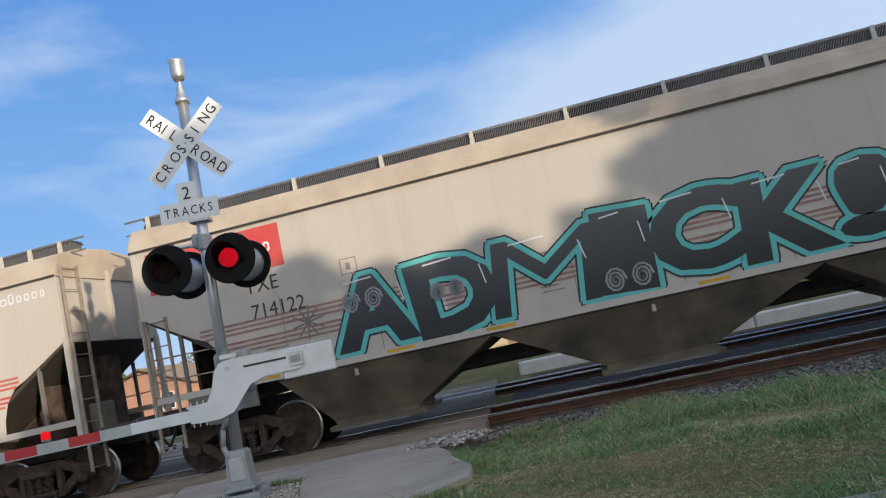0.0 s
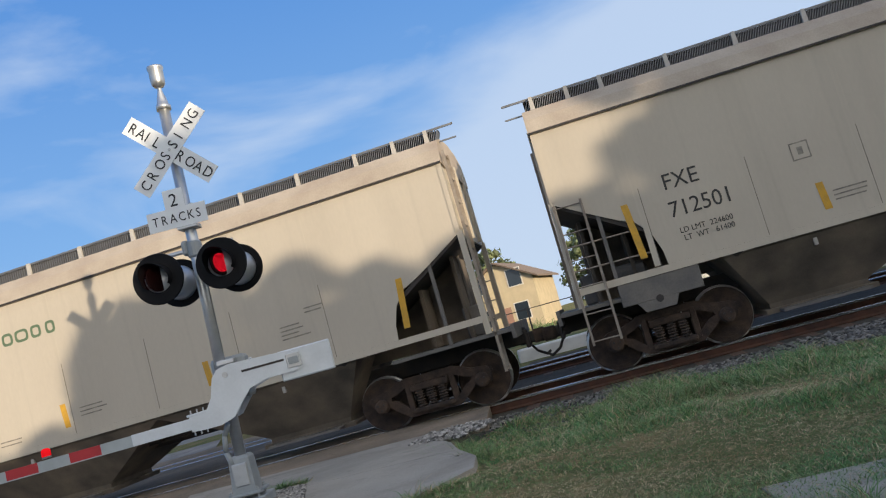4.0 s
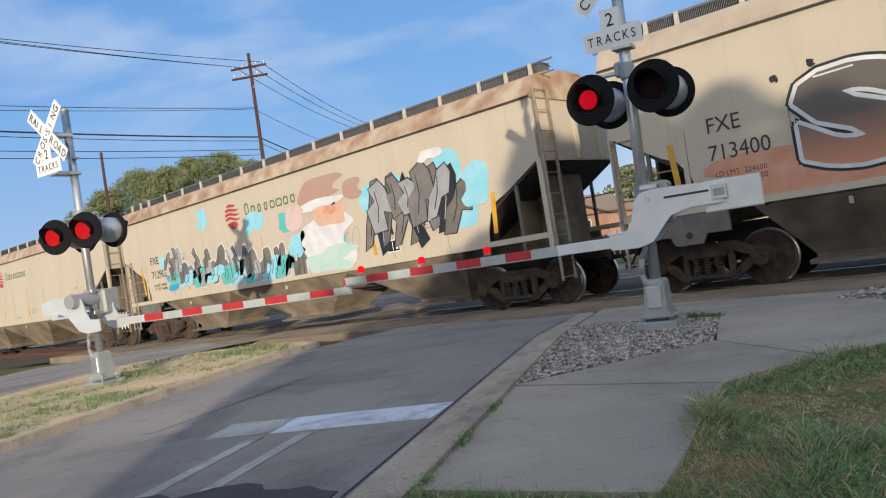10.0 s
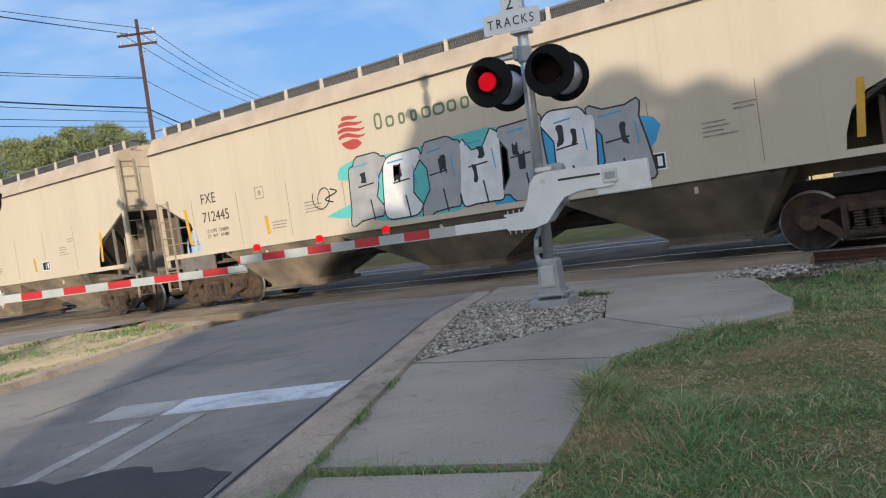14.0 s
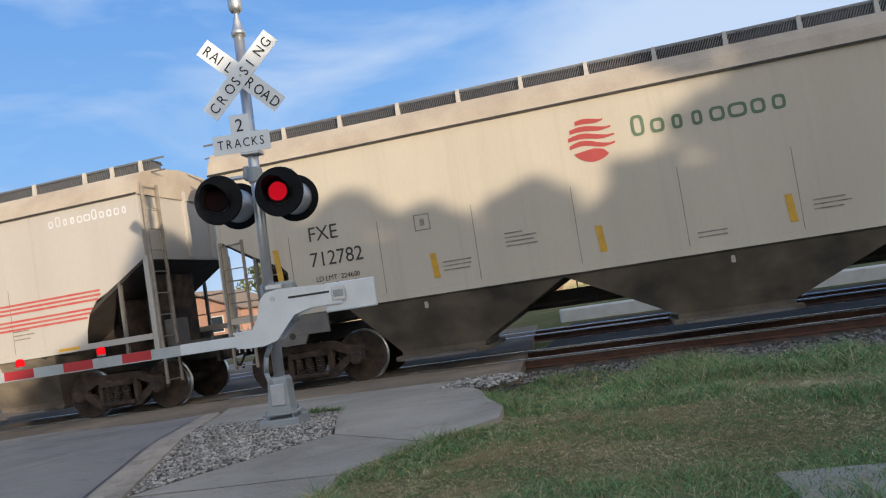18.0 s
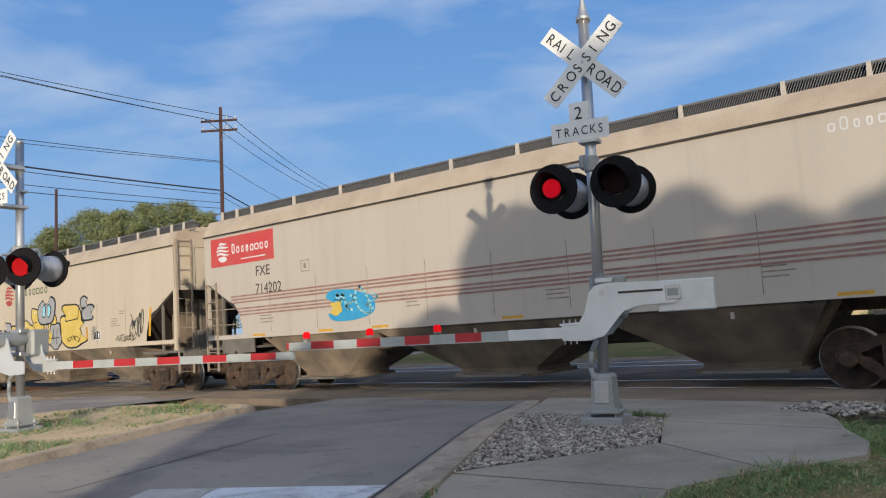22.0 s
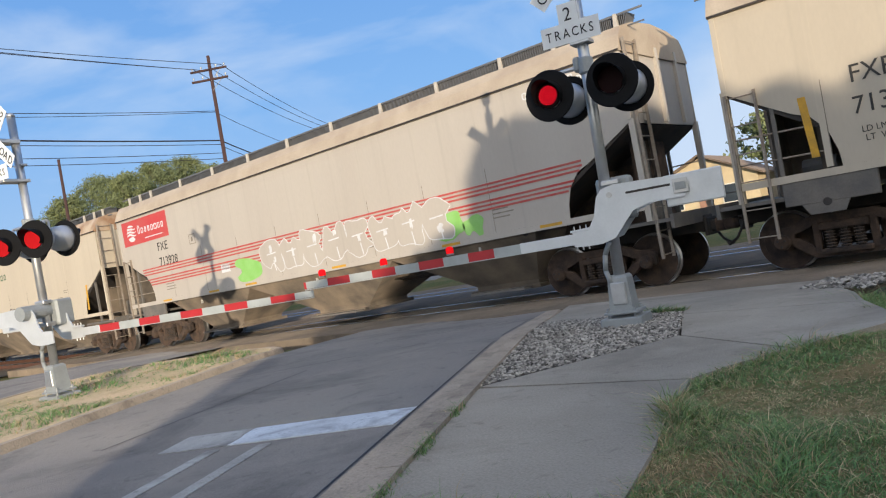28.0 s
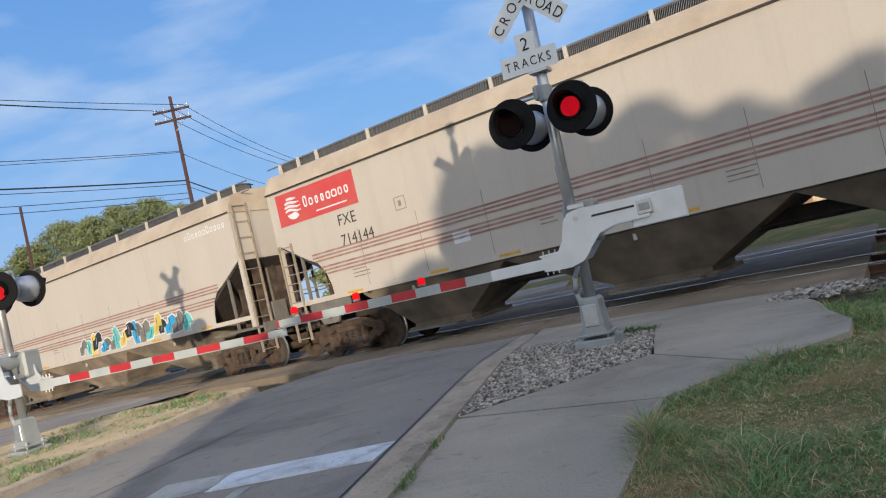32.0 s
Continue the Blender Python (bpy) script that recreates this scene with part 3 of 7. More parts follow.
# grass median with its kerb
sh = Shape()
edge = []
for s in range(-60, 12, 2):
    edge.append(rp(-5.95, s))
edge += [rp(-6.05, 11.2), rp(-6.5, 11.9), rp(-7.3, 12.3), rp(-8.4, 12.4), rp(-9.4, 11.9), rp(-10.0, 11.0)]
for s in range(9, -61, -3):
    edge.append(rp(-10.15, s))
sh.loft([[(x, y, fall(y) - drop(x) - 0.1) for x, y in edge], [(x, y, fall(y) - drop(x) + 0.065) for x, y in edge]], SOIL)
solid("median", sh, "dry grass median between the lanes", "ground", "structure")
kerb = thing("kerb_median", "worn pale concrete kerb round the median", "kerb")
kerb["kind"] = "structure"
line = [(-5.95, s) for s in (-60, -20, -8, -4, -2, 0, 2, 4, 6, 8, 10, 11.2)] + [(-6.5, 11.9), (-7.3, 12.3), (-8.4, 12.4), (-9.4, 11.9), (-10.0, 11.0)] + [(-10.15, s) for s in (9, 4, -4, -60)]
for (na, sa), (nb, sb) in zip(line, line[1:]):
    a, b = Vector(rp(na, sa)), Vector(rp(nb, sb))
    w = (b - a).normalized()
    o = Vector((w.y, -w.x))
    a, b = a + w * 0.004, b - w * 0.004
    q = [a + o * 0.15, b + o * 0.15, b, a]
    s = Shape()
    s.loft([[(p.x, p.y, fall(p.y) - drop(p.x) - 0.1) for p in q], [(p.x - (0.04 * o.x if i < 2 else 0), p.y - (0.04 * o.y if i < 2 else 0), fall(p.y) - drop(p.x) + 0.08) for i, p in enumerate(q)]], KERB)
    part("kerb_stone", s, kerb)

# gravel bed round the signal and the open ballast
rng = random.Random(7)


def inside(p, poly):
    hit = False
    for (x0, y0), (x1, y1) in zip(poly, poly[1:] + poly[:1]):
        if (y0 > p[1]) != (y1 > p[1]) and p[0] < (x1 - x0) * (p[1] - y0) / (y1 - y0) + x0:
            hit = not hit
    return hit


def stones(poly, count, size, material, ground, name, label):
    s = Shape()
    x0, x1 = min(p[0] for p in poly), max(p[0] for p in poly)
    y0, y1 = min(p[1] for p in poly), max(p[1] for p in poly)
    done = 0
    while done < count:
        x, y = rng.uniform(x0, x1), rng.uniform(y0, y1)
        if not inside((x, y), poly):
            continue
        done += 1
        r = size * rng.uniform(0.55, 1.3)
        t, z = rng.uniform(0, 6.3), ground(y) + r * rng.uniform(0.1, 0.5)
        vs = []
        for k in range(5):
            a = t + k * math.tau / 5 + rng.uniform(-0.25, 0.25)
            vs.append((x + math.cos(a) * r * rng.uniform(0.75, 1.15), y + math.sin(a) * r * rng.uniform(0.75, 1.15), z + rng.uniform(-0.25, 0.25) * r))
        vs += [(x + rng.uniform(-0.3, 0.3) * r, y + rng.uniform(-0.3, 0.3) * r, z + r * rng.uniform(0.5, 0.8)), (x, y, z - r * 0.7)]
        s.add(vs, [(k, (k + 1) % 5, 5) for k in range(5)] + [((k + 1) % 5, k, 6) for k in range(5)], material)
    return solid(name, s, label, "gravel", "stuff", raw=True)


bed = [(-3.62, 4.57), (-2.70, 6.21), (-3.32, 7.86), (-3.68, 8.14), (kerb_x(7.98), 7.98)]
sh = Shape()
sh.loft([[(x, y, fall(y) - 0.08) for x, y in bed], [(x, y, fall(y) + 0.012) for x, y in bed]], BALLAST)
solid("gravel_bed", sh, "bed of loose grey gravel in the pavement", "gravel", "structure")
stones(bed, 9000, 0.0175, STONE, lambda y: fall(y) + 0.012, "gravel", "loose pale grey gravel stones round the signal")


def slope(y):
    """The ground beside and under the open track."""
    for (ya, za), (yb, zb) in zip(ys, ys[1:]):
        if ya <= y <= yb:
            return za + (zb - za) * (y - ya) / (yb - ya)


sh = Shape()
for x0, x1 in ((-2.0, 60), (-160, -30)):
    for a, b in (((9.0, -0.295), (11.6, -0.40)), ((11.6, -0.40), (21.4, -0.40)), ((21.4, -0.40), (24, -0.36))):
        sh.add([(x, y, z - drop(x)) for x, y, z in ((x0, a[0], a[1]), (x1, a[0], a[1]), (x1, b[0], b[1]), (x0, b[0], b[1]))], [(0, 1, 2, 3)], BALLAST)
solid("ballast", sh, "grey crushed-stone ballast under the tracks", "ballast", "structure")
stones([(-1.9, 10.9), (0.2, 10.8), (4, 10.2), (9, 9.6), (9, 12.3), (-2.0, 12.3)], 5200, 0.034, BLUE_STONE, lambda y: max(-0.40, -0.295 - 0.105 * (y - 9) / 2.6), "ballast_stones", "loose blue-grey ballast stones beside the track")
stones([(-2.6, 9.6), (-1.7, 8.9), (-1.5, 10.2), (-1.9, 11.2), (-2.6, 11.1)], 420, 0.035, STONE, lambda y: fall(y) + 0.005, "ballast_stones", "ballast stones spilled over the pavement edge")

# rails and sleepers
for cy, name in ((CY, "near"), (CY2, "far")):
    track = thing("railway_track", "steel rails on brown timber sleepers, " + ("under the passing train" if name == "near" else "empty, behind the train"), "railway track", "tracks")
    track.location = (0, cy, 0)
    for side in (-0.7525, 0.7525):
        s = Shape()
        prof = [(-0.07, -0.17), (0.07, -0.17), (0.07, -0.155), (0.012, -0.13), (0.012, -0.045), (0.036, -0.035), (-0.036, -0.035), (-0.012, -0.045), (-0.012, -0.13), (-0.07, -0.155)]
        s.loft([[(x, side + a, RZ + b - drop(x)) for a, b in prof] for x in (-160, -30, -4, 60)], RUST)
        s.loft([[(x, side + a, RZ + b - drop(x)) for a, b in ((-0.036, -0.035), (0.036, -0.035), (0.036, -0.008), (0.026, 0.0), (-0.026, 0.0), (-0.036, -0.008))] for x in (-160, -30, -4, 60)], RAILTOP)
        part("rail", s, track, "rusty steel rail with a polished head")
    s = Shape()
    s.box(-0.115, 0.115, -1.3, 1.3, RZ - 0.36, RZ - 0.172, TIE, 0.015)
    tie = s.mesh("sleeper")
    for i in range(52 if name == "near" else 40):
        o = part("sleeper", tie, track)
        o.location = (-1.2 + i * 0.56, rng.uniform(-0.05, 0.05), rng.uniform(-0.006, 0.003))
    for i in range(40 if name == "near" else 0):
        o = part("sleeper", tie, track)
        o.location = (-31 - i * 0.62, rng.uniform(-0.05, 0.05), rng.uniform(-0.006, 0.003) - drop(-31))


# ---- the crossing signals ----
from functools import cache as cached


def disc(shape, c, way, r, d, material, n=24):
    shape.lathe(c, way, ((0, r * 0.97), (d * 0.3, r), (d * 0.7, r), (d, r * 0.97)), material, n)


FLASHERS = []


def lamp(signal, x, z, front, lit, swap=None, aim=0.0):
    """One flashing unit on the cross arm: round background, hood, housing and lens. front: -1 towards the pavement, 1 away from it."""
    unit = part("lamp_unit", _lamp_back(), signal, m=pose(x, 0.0, z, 0, 0, aim if front < 0 else 180 + aim) @ Matrix.Scale(0.855, 4))
    part("background", _lamp_disc(), unit, "black round background disc")
    part("hood", _lamp_hood(), unit, "deep black hood over the lens")
    lens = part("lens", _lamp_lens(lit), unit, m=pose(0, -0.385, 0))
    if swap is not None:
        FLASHERS.append((lens, swap))
    return unit


@cached
def _lamp_back():
    s = Shape()
    s.lathe((0, -0.34, 0), (0, 1, 0), ((0.0, 0.215), (0.05, 0.215), (0.20, 0.20), (0.25, 0.17), (0.28, 0.09), (0.29, 0.03)), SIGN_BACK, 24)
    s.tube((0, -0.06, 0), (0, 0.0, 0.0), 0.03, GREYBOX)
    s.tube((0, -0.05, 0), (0, -0.05, 0.30), 0.02, GALV)
    return s.mesh("housing", True)


@cached
def _lamp_disc():
    s = Shape()
    n = 32
    for (r0, r1, y0, y1) in ((0.158, 0.29, -0.36, -0.36), (0.29, 0.30, -0.36, -0.342), (0.30, 0.158, -0.342, -0.342)):
        vs = [(math.cos(k * math.tau / n) * r, y, math.sin(k * math.tau / n) * r) for r, y in ((r0, y0), (r1, y1)) for k in range(n)]
        s.add(vs, [(k, (k + 1) % n, n + (k + 1) % n, n + k) for k in range(n)], HOOD)
    return s.mesh("background")


@cached
def _lamp_hood():
    s = Shape()
    n = 26
    for r, flip in ((0.165, 0), (0.157, 1)):
        vs, fs = [], []
        for k in range(n + 1):
            a = radians(-35) + k * radians(250) / n
            deep = 0.27 * (0.35 + 0.65 * max(0.0, math.sin(a)))
            vs += [(math.cos(a) * r, -0.36, math.sin(a) * r), (math.cos(a) * r, -0.36 - deep, math.sin(a) * r * 0.96)]
        for k in range(n):
            fs.append((2 * k, 2 * k + 1, 2 * k + 3, 2 * k + 2))
        s.add(vs, fs, HOOD)
    return s.mesh("hood")


@cached
def _lamp_lens(lit):
    """A round lens; the two-faced one carries lit points of light on one face and dark glass on the other."""
    s = Shape()
    n = 28
    body = {"lit": LENS_DARK, "far": LENS_FAR, "dark": LENS_DARK, "two": LENS_DARK}[lit]
    s.lathe((0, -0.012, 0), (0, 1, 0), ((0, 0.135), (0.004, 0.15), (0.020, 0.15), (0.024, 0.135)), body, n)
    if lit in ("lit", "two"):
        for ring in range(7):
            k = max(1, ring * 6)
            for i in range(k):
                a, r = i * math.tau / k + ring * 0.3, ring * 0.0175
                x, z = math.cos(a) * r, math.sin(a) * r
                q = 0.0042
                s.add([(x - q, -0.0135, z - q), (x + q, -0.0135, z - q), (x + q, -0.0135, z + q), (x - q, -0.0135, z + q)], [(0, 1, 2, 3)], LENS_LIT)
        s.lathe((0, -0.0128, 0), (0, 1, 0), ((0, 0.115), (0.0004, 0.115)), glow_back, n)
    return s.mesh("lens")


glow_back = glow("red_lens_glow", (0.10, 0.001, 0.002), 0.06)


@cached
def _blade():
    """A crossbuck blade with its words, centred, level."""
    s = Shape()
    L, h = 0.53, 0.098
    s.box(-L, L, 0.0, 0.006, -h, h, WHITE)
    return s.mesh("blade")


def signal(name, at, turn, arm_turn, near, lean=0.0):
    """Mast with crossbuck, track-count sign, flashing lamps and the gate with its arm."""
    sg = thing(name, "railroad crossing signal with crossbuck, red flashers and lowered gate", "crossing signal", "crossing signals", pose(at[0], at[1], fall(at[1]) - drop(at[0]), 0, lean, turn))
    top = 4.62 if near else 4.05
    s = Shape()
    s.tube((0, 0, 0.35), (0, 0, top - 0.42 if near else top), 0.057, GALV, 16)
    if not near:
        s.lathe((0, 0, top), (0, 0, 1), ((0, 0.06), (0.02, 0.06), (0.05, 0.035), (0.06, 0.01)), GALV, 16)
    part("mast", s.mesh("mast", True), sg, "galvanised steel mast")
    if near:
        s = Shape()
        s.lathe((0, 0, top - 0.46), (0, 0, 1), ((0, 0.075), (0.05, 0.075), (0.06, 0.06), (0.12, 0.05), (0.22, 0.022), (0.26, 0.022), (0.26, 0.05), (0.29, 0.07), (0.33, 0.075), (0.44, 0.075), (0.46, 0.085), (0.48, 0.085), (0.49, 0.04)), GALV, 18)
        part("bell", s.mesh("bell", True), sg, "weathered warning bell on the mast top")
    # base: foundation plate, bolts, junction box
    s = Shape()
    s.box(-0.27, 0.27, -0.24, 0.24, -0.08, 0.05, GREYBOX, 0.01)
    s.box(-0.22, 0.22, -0.2, 0.2, 0.085, 0.11, GREYBOX, 0.008)
    for i in (-0.17, 0.17):
        for j in (-0.15, 0.15):
            s.tube((i, j, 0.04), (i, j, 0.15), 0.016, GREYBOX, 6)
            s.tube((i, j, 0.11), (i, j, 0.13), 0.03, GREYBOX, 6)
    part("foundation", s, sg, "bolted steel foundation plate", m=pose(0, 0, 0.05, 0, -lean) @ Matrix.Diagonal((0.78, 0.78, 1, 1)))
    s = Shape()
    r0, r1 = [(-0.115, -0.115), (0.115, -0.115), (0.115, 0.115), (-0.115, 0.115)], [(-0.10, -0.10), (0.10, -0.10), (0.10, 0.10), (-0.10, 0.10)]
    s.loft([[(x, y, 0.11) for x, y in r0], [(x, y, 0.16) for x, y in r0], [(x, y, 0.44) for x, y in r1], [(x * 0.8, y * 0.8, 0.47) for x, y in r1]], GREYBOX)
    s.box(-0.075, 0.075, -0.128, -0.100, 0.18, 0.40, GALV, 0.008)
    part("junction_box", s, sg, "grey cast junction box at the foot", m=pose(0, 0, 0.05))
    s = Shape()
    pts = [Vector((-0.06, -0.09, 0.42)), Vector((-0.10, -0.10, 0.58)), Vector((-0.08, -0.10, 0.74)), Vector((-0.02, -0.09, 0.86))]
    for a, b in zip(pts, pts[1:]):
        s.tube(a, b, 0.026, GREYBOX, 10)
    part("conduit", s.mesh("conduit", True), sg, "thick grey cable conduit")
    # crossbuck
    zc = 3.70 if near else 3.69
    buck = part("crossbuck", _buck_bracket(), sg, m=pose(0, -0.10 if near else -0.32, zc))
    for a, text in ((-44, ("RAIL", "ROAD")), (45, ("CROS", "SING"))):
        bl = part("blade", _blade(), buck, "white blade with black words", m=Matrix.Translation((0, -0.004 if a > 0 else 0.004, 0)) @ pose(0, 0, 0, 0, -a, 0))
        for k, (word, x0, pitch) in enumerate(((text[0], -0.49, 0.100 if a < 0 else 0.127), (text[1], 0.087 if a < 0 else 0.03, 0.111 if a < 0 else 0.119))):
            ws = Shape()
            for i, ch in enumerate(word):
                me = lettering(ch, 0.16, LETTER, 0.85)
                m = Matrix.Translation((x0 + i * pitch, -0.0035, -0.057))
                vs = [m @ v.co for v in me.vertices]
                ws.add(vs, [tuple(p.vertices) for p in me.polygons], LETTER)
            part("lettering", ws.raw("lettering"), buck, "black letters", m=bl.matrix_basis.copy())
    # number-of-tracks sign
    plate = Shape()
    plate.box(-0.343, 0.343, -0.004, 0.004, -0.115, 0.115, WHITE, 0.0)
    plate.box(-0.115, 0.115, -0.004, 0.004, 0.1152, 0.335, WHITE, 0.0)
    sign = part("track_sign", plate, sg, "white sign that reads 2 TRACKS", m=pose(-0.072, -0.10 if near else -0.32, 2.99 if near else 3.24) @ Matrix.Scale(0.89, 4))
    for text, size, x0, pitch, z0, wd in (("TRACKS", 0.15, -0.29, 0.102, -0.052, 0.82), ("2", 0.215, -0.055, 0.1, 0.135, 0.95)):
        ws = Shape()
        for i, ch in enumerate(text):
            me = lettering(ch, size, LETTER, wd)
            ws.add([Vector((x0 + i * pitch, -0.0075, z0)) + v.co for v in me.vertices], [tuple(p.vertices) for p in me.polygons], LETTER)
        part("lettering", ws.raw("lettering"), sign, "black letters")
    s = Shape()
    s.box(-0.10, 0.10, -0.10 if near else -0.315, 0.07, -0.02, 0.02, GALV, 0.005)
    s.box(-0.09, 0.09, -0.03, 0.07, 0.21, 0.24, GALV, 0.005)
    part("bracket", s, sg, m=pose(0, 0, 2.88 if near else 3.13))
    # lamps on their cross arm
    zl = 2.39 if near else 2.25
    s = Shape()
    s.tube((-0.40, 0, zl + 0.255), (0.40, 0, zl + 0.255), 0.022, GALV, 10)
    s.lathe((0, 0, zl + 0.17), (0, 0, 1), ((0, 0.065), (0.02, 0.078), (0.15, 0.078), (0.17, 0.065)), GREYBOX, 16)
    s.box(-0.12, -0.05, -0.05, 0.05, zl + 0.21, zl + 0.36, GREYBOX, 0.02)
    part("cross_arm", s, sg, "lamp cross arm with its junction box")
    wide = 0.32 if near else 0.375
    for x, left in ((-wide, True), (wide, False)):
        lamp(sg, x, zl, -1, "two" if near else "far", left if near else None, 0.0 if near else 24.0)
        lamp(sg, x, zl, 1, "dark", None, 0.0 if near else 12.0)
    # gate mechanism and arm
    gate = part("gate_mechanism", _mechanism(near), sg, "grey gate mechanism housing", m=pose(0.062 if near else 0, 0, 1.30 if near else 1.26, 0, -lean, arm_turn - turn + (0 if near else 180)))
    part("arm_bracket", _arm_bracket(near), gate, "white cast arm bracket with counterweight")
    part("gate_arm", _gate_arm(near), gate, "red and white striped gate arm")
    for i in range(3):
        x = -3.36 + i * 0.80 if near else -1.6 - i * 1.0
        if near:
            part("arm_lamp", _arm_lamp(), gate, "small red lamp on the arm", m=pose(x, -0.20, -0.245))
    return sg


@cached
def _buck_bracket():
    s = Shape()
    s.box(-0.07, 0.07, 0.012, 0.36, -0.03, 0.03, GALV, 0.01)
    s.tube((0, -0.018, 0), (0, 0.02, 0), 0.014, GALV, 8)
    return s.mesh("bracket")


@cached
def _mechanism(near):
    s = Shape()
    if near:
        s.box(-0.17, 0.17, 0.07, 0.42, -0.24, 0.20, GREYBOX, 0.03)
    else:
        s.box(-0.15, 0.15, -0.36, -0.07, -0.2, 0.16, GREYBOX, 0.03)
    s.lathe((0, 0.40, 0.03), (0, -1, 0), ((0, 0.10), (0.35, 0.10), (0.52, 0.07), (0.60, 0.06)), GREYBOX, 18)
    s.box(-0.09, 0.09, -0.07, 0.08, -0.20, -0.14, GALV, 0.01)
    s.box(-0.09, 0.09, -0.07, 0.08, 0.12, 0.17, GALV, 0.01)
    return s.mesh("mechanism")


@cached
def _arm_bracket(near):
    """The cast bracket: a bent plate from the arm over the pivot to the counterweight."""
    s = Shape()
    poly = [(-0.42, -0.43), (-0.30, -0.44), (-0.14, -0.44), (0.0, -0.40), (0.11, -0.27), (0.20, -0.17), (0.36, -0.12), (0.70, -0.12), (0.70, 0.05), (0.66, 0.085), (0.45, 0.10), (0.05, 0.115), (-0.07, 0.09), (-0.13, 0.02), (-0.18, -0.16), (-0.24, -0.255), (-0.42, -0.265)]
    for y in (-0.20,):
        s.prism(poly, -0.022, ALU, "xz", y)
    s.box(0.52, 1.05, -0.188, -0.10, -0.20, 0.10, ALU, 0.012)
    s.prism(poly, -0.018, ALU, "xz", 0.30)
    # slot and pivot bolt
    s.box(0.16, 0.58, -0.2262, -0.2222, 0.0, 0.022, DARK)
    s.box(0.60, 0.74, -0.232, -0.215, -0.085, 0.055, GALV, 0.02)
    s.box(0.62, 0.72, -0.240, -0.230, -0.05, 0.02, GREYBOX, 0.01)
    s.tube((0, -0.235, 0.02), (0, 0.32, 0.02), 0.028, GALV, 10)
    s.box(-0.44, -0.25, -0.226, -0.16, -0.285, -0.262, ALU, 0.004)
    for x in (-0.40, -0.34, -0.28):
        s.tube((x, -0.20, -0.47), (x, -0.20, -0.43), 0.008, GALV, 6)
        s.tube((x, -0.20, -0.26), (x, -0.20, -0.225), 0.008, GALV, 6)
    return s.mesh("bracket")


@cached
def _gate_arm(near):
    """Tapered arm with slanting red and grey-white sheeting."""
    s = Shape()
    length = 3.62 if near else 4.25
    x = -0.40
    bands = [(-0.98, ALU)] if near else [(-0.75, ALU)]
    s.box(bands[0][0], x, -0.215, -0.185, -0.41, -0.30, ALU, 0.004)
    x = bands[0][0]
    red = not near
    i = 0
    while x > -length:
        w = 0.29 if near else 0.36
        e = max(-length, x - w)
        h0 = 0.055 - 0.016 * (-x) / length
        cols = ARM_RED if red else ARM_WHITE
        s.box(e, x - 0.0005, -0.212, -0.188, -0.355 - h0, -0.355 + h0, cols)
        red = not red
        x = e
    s.box(-length, -0.6, -0.2135, -0.1865, -0.412 + 0.002, -0.404 + 0.004, ARM_WHITE)
    return s.mesh("arm")


@cached
def _arm_lamp():
    s = Shape()
    s.box(-0.035, 0.035, -0.03, 0.03, -0.05, -0.03, GREYBOX, 0.005)
    s.lathe((0, 0, -0.03), (0, 0, 1), ((0, 0.042), (0.05, 0.042), (0.07, 0.03), (0.075, 0.01)), TAIL_RED, 12)
    return s.mesh("lamp")


near_signal = signal("crossing_signal", (-3.605, 7.11), 9, 17, True, 1.0)
far_signal = signal("crossing_signal", (-11.20, 4.78), 9, 17, False)


# ---- the train ----
LEN, HALF = 17.33, 1.5      # body length, half width
SEAM, SILL = 4.12, 1.47     # above the rail
PITCH = 18.86


@cached
def _side(kind, paint):
    """The side sheet with its open, rounded corners over the trucks."""
    s = Shape()
    e = [(1.48, SILL), (1.46, 1.70), (1.36, 2.02), (1.16, 2.26), (0.92, 2.36), (0.50, 2.60), (0.06, 2.86), (0.0, 2.92), (0.0, SEAM)]
    poly = e + [(LEN - x, z) for x, z in e[::-1]]
    s.prism(poly, 0.02, paint, "xz", -HALF)
    return s.mesh("side")


@cached
def _sill(paint):
    s = Shape()
    prof = [(-HALF - 0.025, SILL - 0.112), (-HALF + 0.10, SILL - 0.112), (-HALF + 0.10, SILL - 0.001), (-HALF - 0.015, SILL - 0.001), (-HALF - 0.015, SILL - 0.09), (-HALF - 0.025, SILL - 0.09)]
    s.loft([[(x, a, b) for a, b in prof] for x in (0.03, LEN - 0.03)], paint)
    return s.mesh("sill")


@cached
def _seam_strip(paint):
    s = Shape()
    s.box(-0.045, 0.045, -HALF - 0.002, -HALF, SILL + 0.02, SEAM - 0.08, paint)
    s.box(0.046, 0.058, -HALF - 0.0015, -HALF, SILL + 0.02, 2.75, SEAM_DIRT)
    return s.mesh("seam_strip")


@cached
def _edge_post(paint):
    s = Shape()
    s.box(-0.02, 0.06, -HALF - 0.012, -HALF - 0.0001, 2.92, SEAM, paint)
    return s.mesh("edge_post")


def side_panel(car, kind, body, m=None):
    side = part("side_panel", _side(kind, body), car, m=m)
    part("sill", _sill(body), side)
    step = 1.115 if kind == "B" else 1.655
    x = step + (0.2 if kind == "B" else 0.9)
    while x < LEN - 1.6:
        part("seam_strip", _seam_strip(body), side, m=pose(x, 0, 0))
        x += step * (1.5 if kind == "B" else 1.0)
    for x in (0.0, LEN - 0.04):
        part("edge_post", _edge_post(body), side, m=pose(x, 0, 0))
    return side


